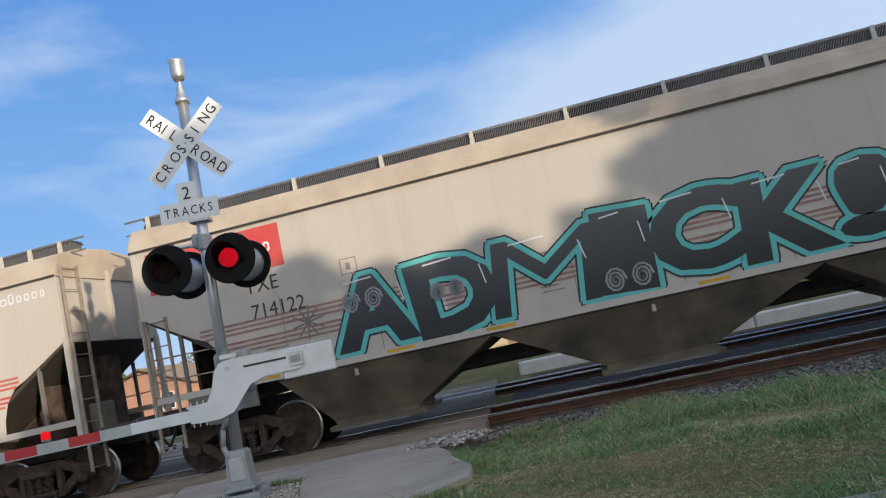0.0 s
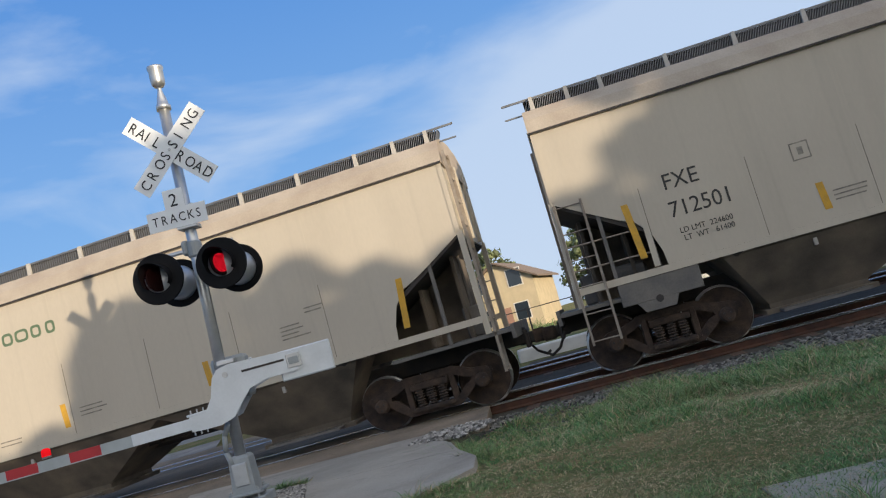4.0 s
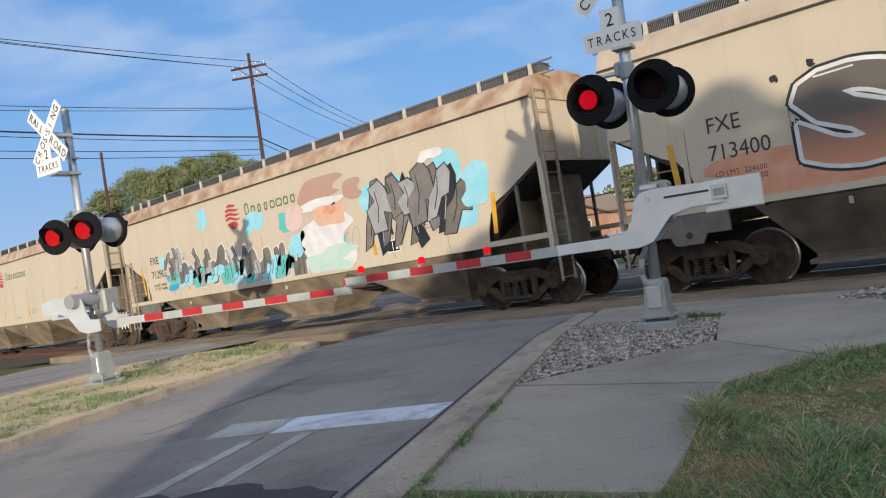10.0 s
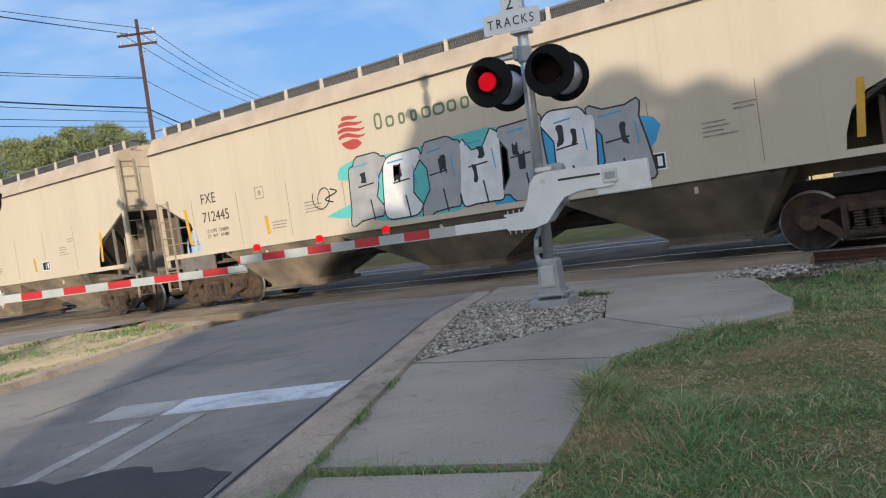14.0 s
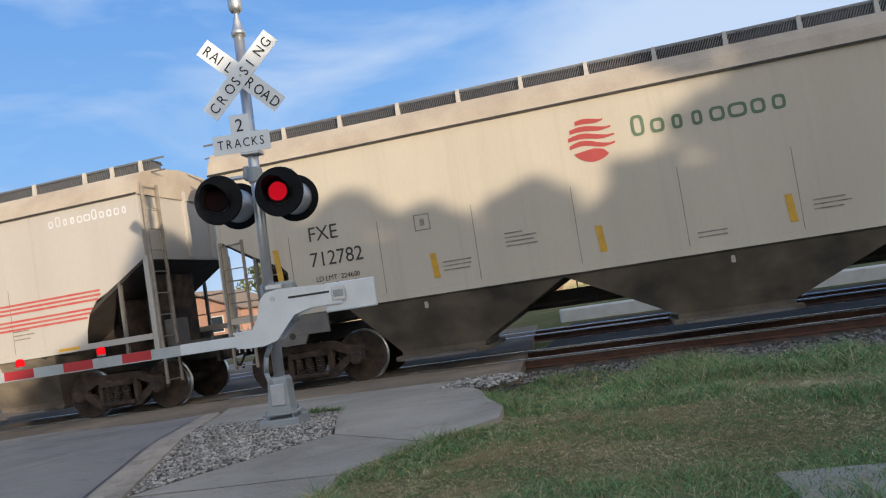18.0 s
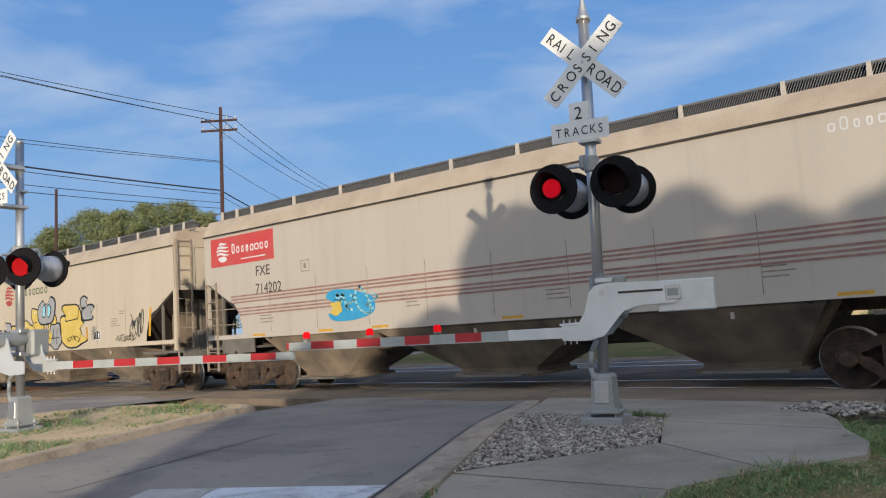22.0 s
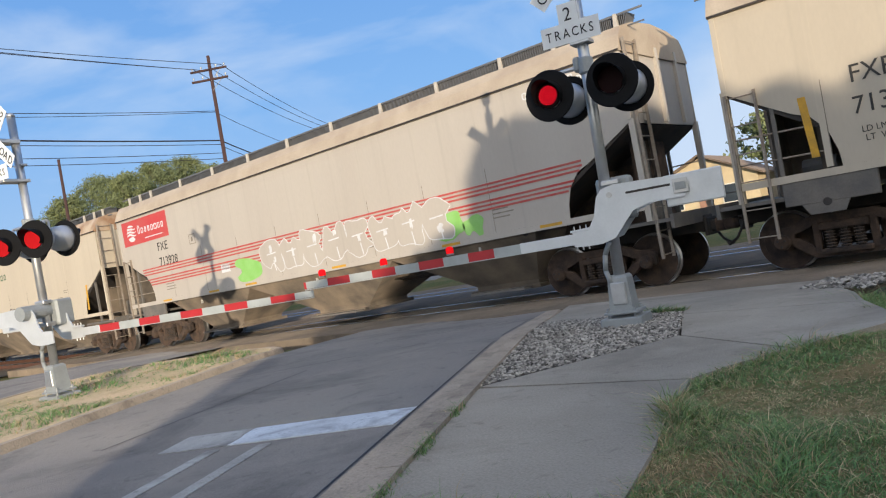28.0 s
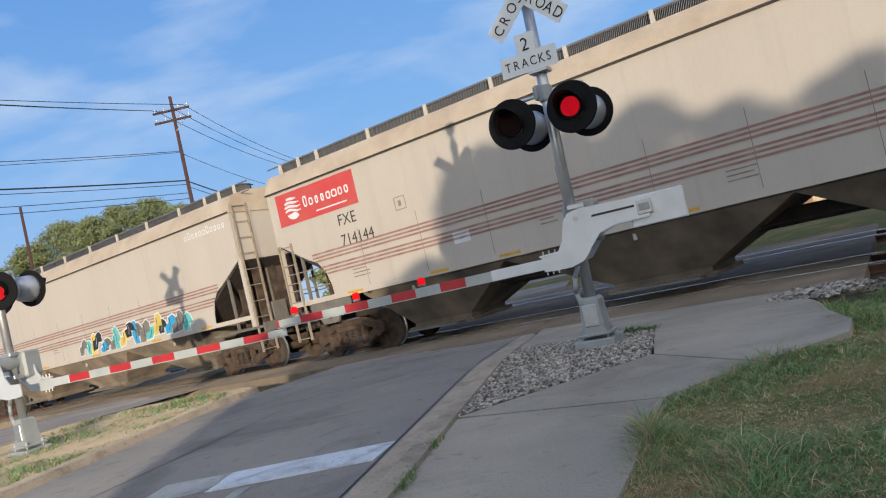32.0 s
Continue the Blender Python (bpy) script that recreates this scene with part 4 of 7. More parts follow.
@cached
def _roof(roof, band):
    s = Shape()
    pts = [(-HALF - 0.03, SEAM - 0.03), (-HALF - 0.045, SEAM), (-HALF - 0.02, SEAM + 0.05), (-HALF + 0.06, SEAM + 0.24), (-HALF + 0.2, SEAM + 0.42), (-0.8, SEAM + 0.54), (0, SEAM + 0.60)]
    ring = pts + [(-y, z) for y, z in pts[-2::-1]]
    ring += [(HALF - 0.1, SEAM - 0.03), (-HALF + 0.1, SEAM - 0.03)]
    s.loft([[(x, y, z) for y, z in ring] for x in (-0.04, LEN + 0.04)], roof)
    s.box(-0.03, LEN + 0.03, -HALF - 0.05, -HALF - 0.046, SEAM - 0.028, SEAM + 0.004, DARK)
    # loading trough along the middle
    s.box(0.7, LEN - 0.7, -0.35, 0.35, SEAM + 0.56, SEAM + 0.72, roof, 0.05)
    return s.mesh("roof")


@cached
def _walkway(kind):
    """Grated running board along the roof edge, with its upright fins."""
    s = Shape()
    y = -0.98
    s.box(-0.35, LEN + 0.35, y - 0.012, y + 0.012, 4.80, 4.835, GRATE)
    s.box(-0.35, LEN + 0.35, y - 0.012, y + 0.012, 4.56, 4.585, GRATE)
    s.box(0.02, LEN - 0.02, y + 0.02, y + 0.50, 4.78, 4.80, DARK)
    s.box(0.02, LEN - 0.02, y + 0.40, y + 0.42, 4.56, 4.80, DARK)
    n = 420
    for i in range(n):
        x = i * LEN / n
        s.add([(x, y, 4.58), (x + 0.015, y, 4.58), (x + 0.115, y, 4.81), (x + 0.10, y, 4.81), (x, y + 0.35, 4.58), (x + 0.10, y + 0.35, 4.81)], [(0, 1, 2, 3), (0, 3, 5, 4)], GRATE)
    return s.mesh("walkway")


@cached
def _bracket():
    s = Shape()
    s.prism([(-0.045, 0.0), (0.045, 0.0), (0.03, 0.33), (-0.03, 0.33)], 0.05, PALE, "xz", 0.0)
    s.box(-0.03, 0.03, 0.0, 0.35, -0.03, 0.02, PALE)
    return s.mesh("bracket")


@cached
def _end(roof):
    """End sheet, sloped floor sheet and corner posts, at the left end."""
    s = Shape()
    s.box(0.0, 0.03, -HALF + 0.021, HALF - 0.021, 2.86, SEAM + 0.02, roof)
    for y0 in (-0.9, 0.0, 0.9):
        s.box(-0.06, -0.0001, y0 - 0.05, y0 + 0.05, 2.9, SEAM + 0.15, roof)
    return s.mesh("end_sheet")


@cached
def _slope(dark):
    # nearly black on every car, whatever the body paint
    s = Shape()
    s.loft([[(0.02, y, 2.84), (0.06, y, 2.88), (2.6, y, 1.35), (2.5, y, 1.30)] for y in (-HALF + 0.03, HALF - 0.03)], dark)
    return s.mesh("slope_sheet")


@cached
def _platform(paint):
    """End platform with posts, cross bars and brake gear, at the left end."""
    s = Shape()
    s.box(-0.36, 1.7, -HALF + 0.03, HALF - 0.03, 1.10, 1.16, UNDER)
    s.box(-0.42, -0.3601, -HALF, HALF, 0.98, 1.22, paint)
    s.box(0.62, 1.9, -HALF - 0.01, -HALF + 0.06, 1.00, SILL - 0.113, paint, 0.01)
    s.prism([(0.85, 1.0), (1.5, 1.0), (1.42, 0.84), (0.95, 0.84)], 0.05, paint, "xz", -HALF - 0.012)
    s.lathe((1.2, -HALF - 0.0125, 1.0), (0, -1, 0), ((0, 0.06), (0.005, 0.06)), DARK, 12)
    return s.mesh("platform")


@cached
def _corner_post(paint):
    s = Shape()
    s.box(-0.05, 0.05, -0.05, 0.05, 1.16, 2.92, paint)
    return s.mesh("corner_post")


@cached
def _brace():
    s = Shape()
    s.box(-0.03, 0.03, -0.03, 0.03, 1.16, 2.55, UNDER)
    return s.mesh("brace")


@cached
def _grab_bar():
    s = Shape()
    s.tube((-0.02, 0, 0), (1.35, 0, -0.02), 0.014, LADDER, 6)
    return s.mesh("grab_bar")


@cached
def _brake_cylinder():
    s = Shape()
    s.lathe((0.7, -0.35, 1.55), (1, 0, 0), ((0, 0.14), (0.5, 0.14), (0.55, 0.06)), UNDER, 14)
    return s.mesh("brake_cylinder")


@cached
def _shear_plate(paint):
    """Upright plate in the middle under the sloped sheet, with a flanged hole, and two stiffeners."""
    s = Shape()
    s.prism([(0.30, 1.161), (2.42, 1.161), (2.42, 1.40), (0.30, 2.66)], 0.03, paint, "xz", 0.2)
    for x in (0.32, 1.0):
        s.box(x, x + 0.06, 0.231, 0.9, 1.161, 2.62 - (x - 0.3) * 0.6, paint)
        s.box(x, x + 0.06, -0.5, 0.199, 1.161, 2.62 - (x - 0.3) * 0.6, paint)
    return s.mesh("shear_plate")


@cached
def _brake_valve():
    s = Shape()
    s.box(0.1, 0.45, 0.2, 0.7, 1.161, 1.7, UNDER, 0.03)
    s.tube((0.3, 0.45, 1.69), (0.3, 0.45, 2.6), 0.03, UNDER, 8)
    return s.mesh("brake_valve")


@cached
def _ladder(z0, z1, width, paint):
    s = Shape()
    for y in (0, width):
        s.box(-0.025, 0.025, y - 0.02, y + 0.02, z0, z1, paint)
    n = int((z1 - z0) / 0.40)
    for i in range(n + 1):
        z = z0 + 0.06 + i * (z1 - z0 - 0.12) / n
        s.tube((0, 0.02, z), (0, width - 0.02, z), 0.011, paint, 6)
    return s.mesh("ladder")


@cached
def _hopper(a, b, ca, cb, dark):
    """A pocket of the floor: from its wide top to its outlet gate."""
    s = Shape()
    top = [(a, -HALF + 0.05), (b, -HALF + 0.05), (b, HALF - 0.05), (a, HALF - 0.05)]
    low = [(ca, -0.68), (cb, -0.68), (cb, 0.68), (ca, 0.68)]
    s.loft([[(x, y, SILL + 0.02) for x, y in top], [(x, y, SILL - 0.15) for x, y in top], [(x, y, 0.42) for x, y in low], [(x, y, 0.34) for x, y in low]], dark)
    s.box(ca - 0.1, cb + 0.1, -0.8, 0.8, 0.26, 0.338, dark, 0.01)
    s.box(ca + 0.1, cb - 0.1, -1.1, -0.802, 0.28, 0.32, UNDER)
    s.box((ca + cb) / 2 - 0.03, (ca + cb) / 2 + 0.03, -HALF + 0.1, -HALF + 0.14, SILL - 0.32, SILL - 0.15, PALE)
    return s.mesh("hopper")


@cached
def _centre_sill():
    s = Shape()
    s.box(-0.45, LEN + 0.45, -0.2, 0.2, 0.80, 1.09, DARK, 0.02)
    s.tube((2.8, -0.6, 0.9), (LEN - 2.8, -0.6, 0.9), 0.02, DARK, 6)
    return s.mesh("centre_sill")


@cached
def _side_frame():
    """Cast truck side frame: top and bottom members, columns, pedestals and bearing caps, open between."""
    s = Shape()
    top = [(-1.10, 0.57), (-1.0, 0.66), (-0.74, 0.69), (-0.46, 0.81), (0.46, 0.81), (0.74, 0.69), (1.0, 0.66), (1.10, 0.57), (0.78, 0.54), (0.62, 0.58), (0.38, 0.69), (-0.38, 0.69), (-0.62, 0.58), (-0.78, 0.54)]
    s.prism(top, 0.13, TRUCK, "xz", -0.065)
    low = [(-0.80, 0.52), (-0.62, 0.47), (-0.40, 0.28), (0.40, 0.28), (0.62, 0.47), (0.80, 0.52), (0.73, 0.37), (0.45, 0.16), (-0.45, 0.16), (-0.73, 0.37)]
    s.prism(low, 0.12, TRUCK, "xz", -0.06)
    for f in (-1, 1):
        s.box(f * 0.39 - 0.05, f * 0.39 + 0.05, -0.07, 0.07, 0.22, 0.74, TRUCK, 0.015)
        s.prism([(f * 0.89 - 0.16, 0.40), (f * 0.89 + 0.16, 0.40), (f * 0.89 + 0.19, 0.62), (f * 0.89 - 0.19, 0.62)], 0.11, TRUCK, "xz", -0.055)
        s.lathe((f * 0.89, -0.056, 0.46), (0, -1, 0), ((0, 0.125), (0.07, 0.12), (0.10, 0.095), (0.11, 0.05)), TRUCK, 16)
        for k in range(3):
            a = k * math.tau / 3 + 0.5
            s.tube((f * 0.89 + 0.06 * math.cos(a), -0.165, 0.46 + 0.06 * math.sin(a)), (f * 0.89 + 0.06 * math.cos(a), -0.185, 0.46 + 0.06 * math.sin(a)), 0.018, DARK, 6)
    return s.mesh("side_frame")


@cached
def _springs():
    s = Shape()
    for x in (-0.2, 0.0, 0.2):
        for k in range(6):
            s.lathe((x, -0.085, 0.30 + k * 0.045), (0, 0, 1), ((0, 0.07), (0.012, 0.085), (0.024, 0.07)), TRUCK, 10)
        s.tube((x, -0.085, 0.28), (x, -0.085, 0.58), 0.05, DARK, 8)
    s.box(-0.33, 0.33, -0.17, 0.0, 0.575, 0.68, TRUCK, 0.02)
    s.box(-0.36, 0.36, -0.16, 0.0, 0.21, 0.285, TRUCK, 0.02)
    return s.mesh("springs")


@cached
def _bolster():
    s = Shape()
    s.box(-0.2, 0.2, -1.0, 1.0, 0.42, 0.74, TRUCK, 0.04)
    s.lathe((0, 0, 0.72), (0, 0, 1), ((0, 0.2), (0.1, 0.2)), DARK, 14)
    s.box(-0.75, -0.62, -0.8, 0.8, 0.34, 0.46, TRUCK, 0.02)
    s.box(0.62, 0.75, -0.8, 0.8, 0.34, 0.46, TRUCK, 0.02)
    return s.mesh("bolster")


@cached
def _wheelset():
    s = Shape()
    s.tube((0, -1.0, 0), (0, 1.0, 0), 0.075, TRUCK, 10)
    for f in (-1, 1):
        y = f * 0.72
        s.lathe((0, y - f * 0.08, 0), (0, f, 0), ((0, 0.485), (0.03, 0.485), (0.04, 0.458), (0.14, 0.452)), TREAD, 36)
        s.lathe((0, y + f * 0.0601, 0), (0, f, 0), ((0, 0.451), (0.004, 0.44), (0.004, 0.37), (-0.03, 0.34), (-0.03, 0.20), (0.02, 0.14), (0.03, 0.08)), TRUCK, 36)
        s.lathe((0, y - f * 0.081, 0), (0, -f, 0), ((0, 0.484), (0.004, 0.45), (0.0, 0.2), (0.03, 0.12)), TRUCK, 36)
        for k in range(3):
            a = k * math.tau / 3
            s.tube((0.10 * math.cos(a), f * 1.0, 0.10 * math.sin(a)), (0.10 * math.cos(a), f * 1.02, 0.10 * math.sin(a)), 0.02, TRUCK, 6)
    return s.mesh("wheelset")


@cached
def _coupler():
    s = Shape()
    s.box(-0.78, -0.3, -0.10, 0.10, 0.78, 0.98, DARK, 0.03)
    s.box(-0.80, -0.55, -0.19, 0.12, 0.76, 1.0, TRUCK, 0.05)
    s.box(-0.50, -0.42, -0.25, 0.25, 0.72, 1.04, DARK, 0.02)
    pts = [Vector((-0.4, -0.30, 0.85)), Vector((-0.55, -0.30, 0.60)), Vector((-0.72, -0.24, 0.50)), Vector((-0.78, -0.15, 0.55))]
    for a, b in zip(pts, pts[1:]):
        s.tube(a, b, 0.025, DARK, 6)
    s.tube((-0.4, -1.35, 1.05), (-0.4, -0.4, 0.92), 0.018, DARK, 6)
    return s.mesh("coupler")


WHEELS = {-1: [], 1: []}


def truck(car, x):
    tr = part("truck", _bolster(), car, "rusty two-axle truck", m=pose(x, 0, 0))
    for y, turn in ((-1.02, 0), (1.02, 180)):
        part("side_frame", _side_frame(), tr, m=pose(0, y, 0, 0, 0, turn))
        part("spring_set", _springs(), tr, m=pose(0, y, 0, 0, 0, turn))
    for f in (-1, 1):
        w = part("wheelset", _wheelset(), tr, "steel wheels with bright rims", m=pose(f * 0.89, 0, 0.457))
        WHEELS[f].append(w)


def flat(poly, y, s, material):
    """A thin painted shape on the near side."""
    s.loft([[(x, y, z) for x, z in poly], [(x, y + 0.0015, z) for x, z in poly]], material)


def rect(s, x0, x1, z0, z1, material, y=None):
    flat([(x0, z0), (x1, z0), (x1, z1), (x0, z1)], -HALF - 0.0075 if y is None else y, s, material)


def emblem(s, x, z, r, material, y):
    """Round mark: four swept bars that thin out to one side, over a solid bowl."""
    for i in range(4):
        c = 0.80 - 0.34 * i
        h = math.sqrt(max(0.05, 1 - c * c)) * r
        low, high = [], []
        for k in range(9):
            u = k / 8
            mid = z + r * c + 0.09 * r * math.sin(u * math.tau * 0.9) * (0.4 + 0.3 * i)
            w = r * 0.115 * (0.35 + 0.65 * math.sin(math.pi * min(1.0, 0.12 + u)) ** 0.5)
            px = x - h + 2 * h * u
            low.append((px, mid - w))
            high.append((px, mid + w))
        flat(low + high[::-1], y, s, material)
    arc = [(x + r * 0.98 * math.cos(radians(a)), z + r * 0.98 * math.sin(radians(a))) for a in range(212, 322, 10)]
    flat(arc + [(x + r * 0.45, z - r * 0.50), (x + r * 0.05, z - r * 0.40), (x - r * 0.45, z - r * 0.46)], y, s, material)


def blocks(x, z, h, pitch, count, material, y, tall=()):
    """Plain rounded rings of varied width in the rhythm of a word, each a mesh of its own."""
    out = []
    for i in range(count):
        hh = h * (1.35 if i in tall else 0.92)
        w = pitch * (0.34, 0.36, 0.27, 0.27, 0.38, 0.47, 0.36, 0.33)[i % 8]
        t = h * 0.19
        cx, cz = x + i * pitch, z + hh / 2
        s = Shape()
        n = 16
        vs = []
        for gap in (0.0, t):
            for k in range(n):
                a = (k + 0.5) * math.tau / n
                c, d = math.cos(a), math.sin(a)
                vs.append((cx + math.copysign(abs(c) ** 0.6, c) * (w - gap), y, cz + math.copysign(abs(d) ** 0.6, d) * (hh / 2 - gap)))
        s.add(vs, [(k, (k + 1) % n, n + (k + 1) % n, n + k) for k in range(n)], material)
        out.append(("letter_block", s.raw("letter_block"), ""))
    return out


def paint(name, color, second=None):
    return mat(name, color, 0.5, vary=0.06, scale=3.5, second=second, mix=0.6, bump=0)


TURQ = paint("turquoise_spray_paint", (0.10, 0.46, 0.43), (0.16, 0.52, 0.50))
INK = paint("black_spray_paint", (0.018, 0.022, 0.025), (0.04, 0.045, 0.05))
CHROME = paint("silver_spray_paint", (0.31, 0.315, 0.32), (0.42, 0.42, 0.42))
CHALK = paint("white_spray_paint", (0.72, 0.72, 0.72))
SKYBLUE = paint("light_blue_spray_paint", (0.25, 0.58, 0.70), (0.40, 0.68, 0.74))
BLUE = paint("blue_spray_paint", (0.04, 0.30, 0.55), (0.06, 0.38, 0.62))
GOLD = paint("yellow_spray_paint", (0.62, 0.45, 0.09), (0.70, 0.56, 0.2))
SALMON = paint("salmon_spray_paint", (0.62, 0.28, 0.17), (0.70, 0.42, 0.3))
LIME = paint("lime_spray_paint", (0.26, 0.55, 0.13), (0.35, 0.62, 0.22))
PINK = paint("pale_pink_spray_paint", (0.66, 0.50, 0.46), (0.56, 0.46, 0.44))
MINT = paint("pale_mint_spray_paint", (0.42, 0.60, 0.55), (0.60, 0.66, 0.62))
SKIN = paint("peach_spray_paint", (0.66, 0.44, 0.31), (0.58, 0.34, 0.24))
CAP = paint("brown_pink_spray_paint", (0.42, 0.30, 0.24), (0.50, 0.24, 0.18))
GREYP = paint("grey_spray_paint", (0.17, 0.155, 0.14), (0.26, 0.24, 0.22))


def fade_paint(name, low, high, z0, z1):
    """Spray paint that blends from one colour at z0 to another at z1 up the car's side."""
    m = paint(name, low, low)
    nt = m.node_tree
    b = nt.nodes["Principled BSDF"]
    src = b.inputs["Base Color"].links[0].from_socket
    tc = nt.nodes.new("ShaderNodeTexCoord")
    xyz = nt.nodes.new("ShaderNodeSeparateXYZ")
    nt.links.new(tc.outputs["Object"], xyz.inputs[0])
    ramp = nt.nodes.new("ShaderNodeMapRange")
    ramp.inputs["From Min"].default_value, ramp.inputs["From Max"].default_value = z0, z1
    nt.links.new(xyz.outputs["Z"], ramp.inputs["Value"])
    mx = nt.nodes.new("ShaderNodeMix")
    mx.data_type = "RGBA"
    mx.inputs["B"].default_value = (*high, 1)
    nt.links.new(ramp.outputs[0], mx.inputs["Factor"])
    nt.links.new(src, mx.inputs["A"])
    nt.links.new(mx.outputs["Result"], b.inputs["Base Color"])
    return m


INKFADE = fade_paint("black_to_grey_spray_paint", (0.02, 0.025, 0.028), (0.10, 0.10, 0.10), 1.7, 3.1)
FADE = fade_paint("salmon_to_grey_spray_paint", (0.60, 0.27, 0.16), (0.13, 0.115, 0.10), 1.75, 2.5)


def blob(cx, cz, w, h, seed, square):
    """An uneven rounded letter form with notches."""
    r = random.Random(seed)
    pts = []
    n = 30
    notch = r.choice([0.25, 0.5, 0.75, 0.0])
    slant = r.uniform(-0.12, 0.16)
    wob = [r.uniform(-0.12, 0.12) for _ in range(4)]
    for k in range(n):
        a = k * math.tau / n
        c, d = math.cos(a), math.sin(a)
        e = 0.35 if square else 0.72
        x, z = math.copysign(abs(c) ** e, c), math.copysign(abs(d) ** e, d)
        f = 1 + wob[0] * math.sin(2 * a) + wob[1] * math.cos(3 * a) + wob[2] * math.sin(5 * a)
        q = abs(((k / n - notch + 0.5) % 1) - 0.5)
        if q < 0.035:
            f *= 0.55
        pts.append((cx + (x * f + z * slant) * w / 2, cz + z * f * h / 2))
    return pts


def grow(poly, d):
    """The outline pushed outwards."""
    out = []
    n = len(poly)
    area = sum(poly[i][0] * poly[(i + 1) % n][1] - poly[(i + 1) % n][0] * poly[i][1] for i in range(n))
    g = d if area > 0 else -d
    for i in range(n):
        a, b = Vector(poly[i - 1]), Vector(poly[(i + 1) % n])
        w = (b - a).normalized()
        out.append((poly[i][0] + w.y * g, poly[i][1] - w.x * g))
    return out


def stroke(s, pts, w, y, material):
    for a, b in zip(pts, pts[1:]):
        a, b = Vector(a), Vector(b)
        d = (b - a).normalized() if (b - a).length > 1e-6 else Vector((1, 0))
        o = Vector((-d.y, d.x)) * w / 2
        a, b = a - d * w * 0.3, b + d * w * 0.3
        s.add([((a - o).x, y, (a - o).y), ((b - o).x, y, (b - o).y), ((b + o).x, y, (b + o).y), ((a + o).x, y, (a + o).y)], [(0, 1, 2, 3)], material)


def bubbles(x0, x1, z0, z1, n, fill, edge, rim=None, seed=1, square=True, shine=None, rise=0.0, face=0.05, layer=0):
    """A painted lettering piece: n overlapping letter forms with a rim, an outline, inner marks and shine strokes."""
    out = []
    r = random.Random(seed)
    y = -HALF - 0.010 - layer * 0.006
    w = (x1 - x0) / n
    fills = fill if isinstance(fill, tuple) else (fill,)
    for i in range(n):
        s = Shape()
        out.append(s)
        cx = x0 + (i + 0.5) * w
        hh = (z1 - z0) * r.uniform(0.84, 1.0)
        cz = (z0 + z1) / 2 + rise * (i - n / 2) + r.uniform(-0.04, 0.04)
        p = blob(cx, cz, w * 1.06, hh, seed * 31 + i, square)
        dy = -0.0004 * (i % 3)
        if rim:
            flat(grow(p, face + 0.07), y + dy, s, rim)
        flat(grow(p, face), y - 0.0016 + dy, s, edge)
        flat(p, y - 0.0034 + dy, s, fills[i % len(fills)])
        # counters and joints
        for _ in range(r.choice((1, 2))):
            qx, qz = cx + r.uniform(-0.15, 0.15) * w, cz + r.uniform(-0.25, 0.25) * hh
            q = blob(qx, qz, w * r.uniform(0.10, 0.22), hh * r.uniform(0.16, 0.32), seed * 77 + i, square)
            flat(q, y - 0.0052 + dy, s, edge)
        stroke(s, [(cx + w * 0.1, cz - hh * 0.5), (cx + w * 0.05, cz - hh * 0.18)], 0.035, y - 0.0054, edge)
        stroke(s, [(cx - w * 0.25, cz + hh * 0.05), (cx + w * 0.2, cz + hh * 0.08)], 0.03, y - 0.0054, edge)
        if shine:
            a = r.uniform(0.2, 0.35)
            stroke(s, [(cx - w * a, cz + hh * 0.38), (cx + w * 0.1, cz + hh * 0.40)], 0.028, y - 0.0058, shine)
            stroke(s, [(cx + w * 0.34, cz + hh * 0.25), (cx + w * 0.37, cz - hh * 0.02)], 0.022, y - 0.0058, shine)
    return out



@cached
def glyph(ch, fat):
    """Outline points and faces of one fat letter, one unit high."""
    cu = bpy.data.curves.new("glyph", "FONT")
    cu.body, cu.size, cu.offset, cu.resolution_u, cu.fill_mode = ch, 1.0, fat, 3, "FRONT"
    tmp = new("glyph", cu)
    me = bpy.data.meshes.new_from_object(tmp.evaluated_get(bpy.context.evaluated_depsgraph_get()))
    bpy.data.objects.remove(tmp)
    return [(v.co.x, v.co.y) for v in me.vertices], [tuple(p.vertices) for p in me.polygons]


WIDTHS = {"I": 0.62, "!": 0.6, "M": 1.2}


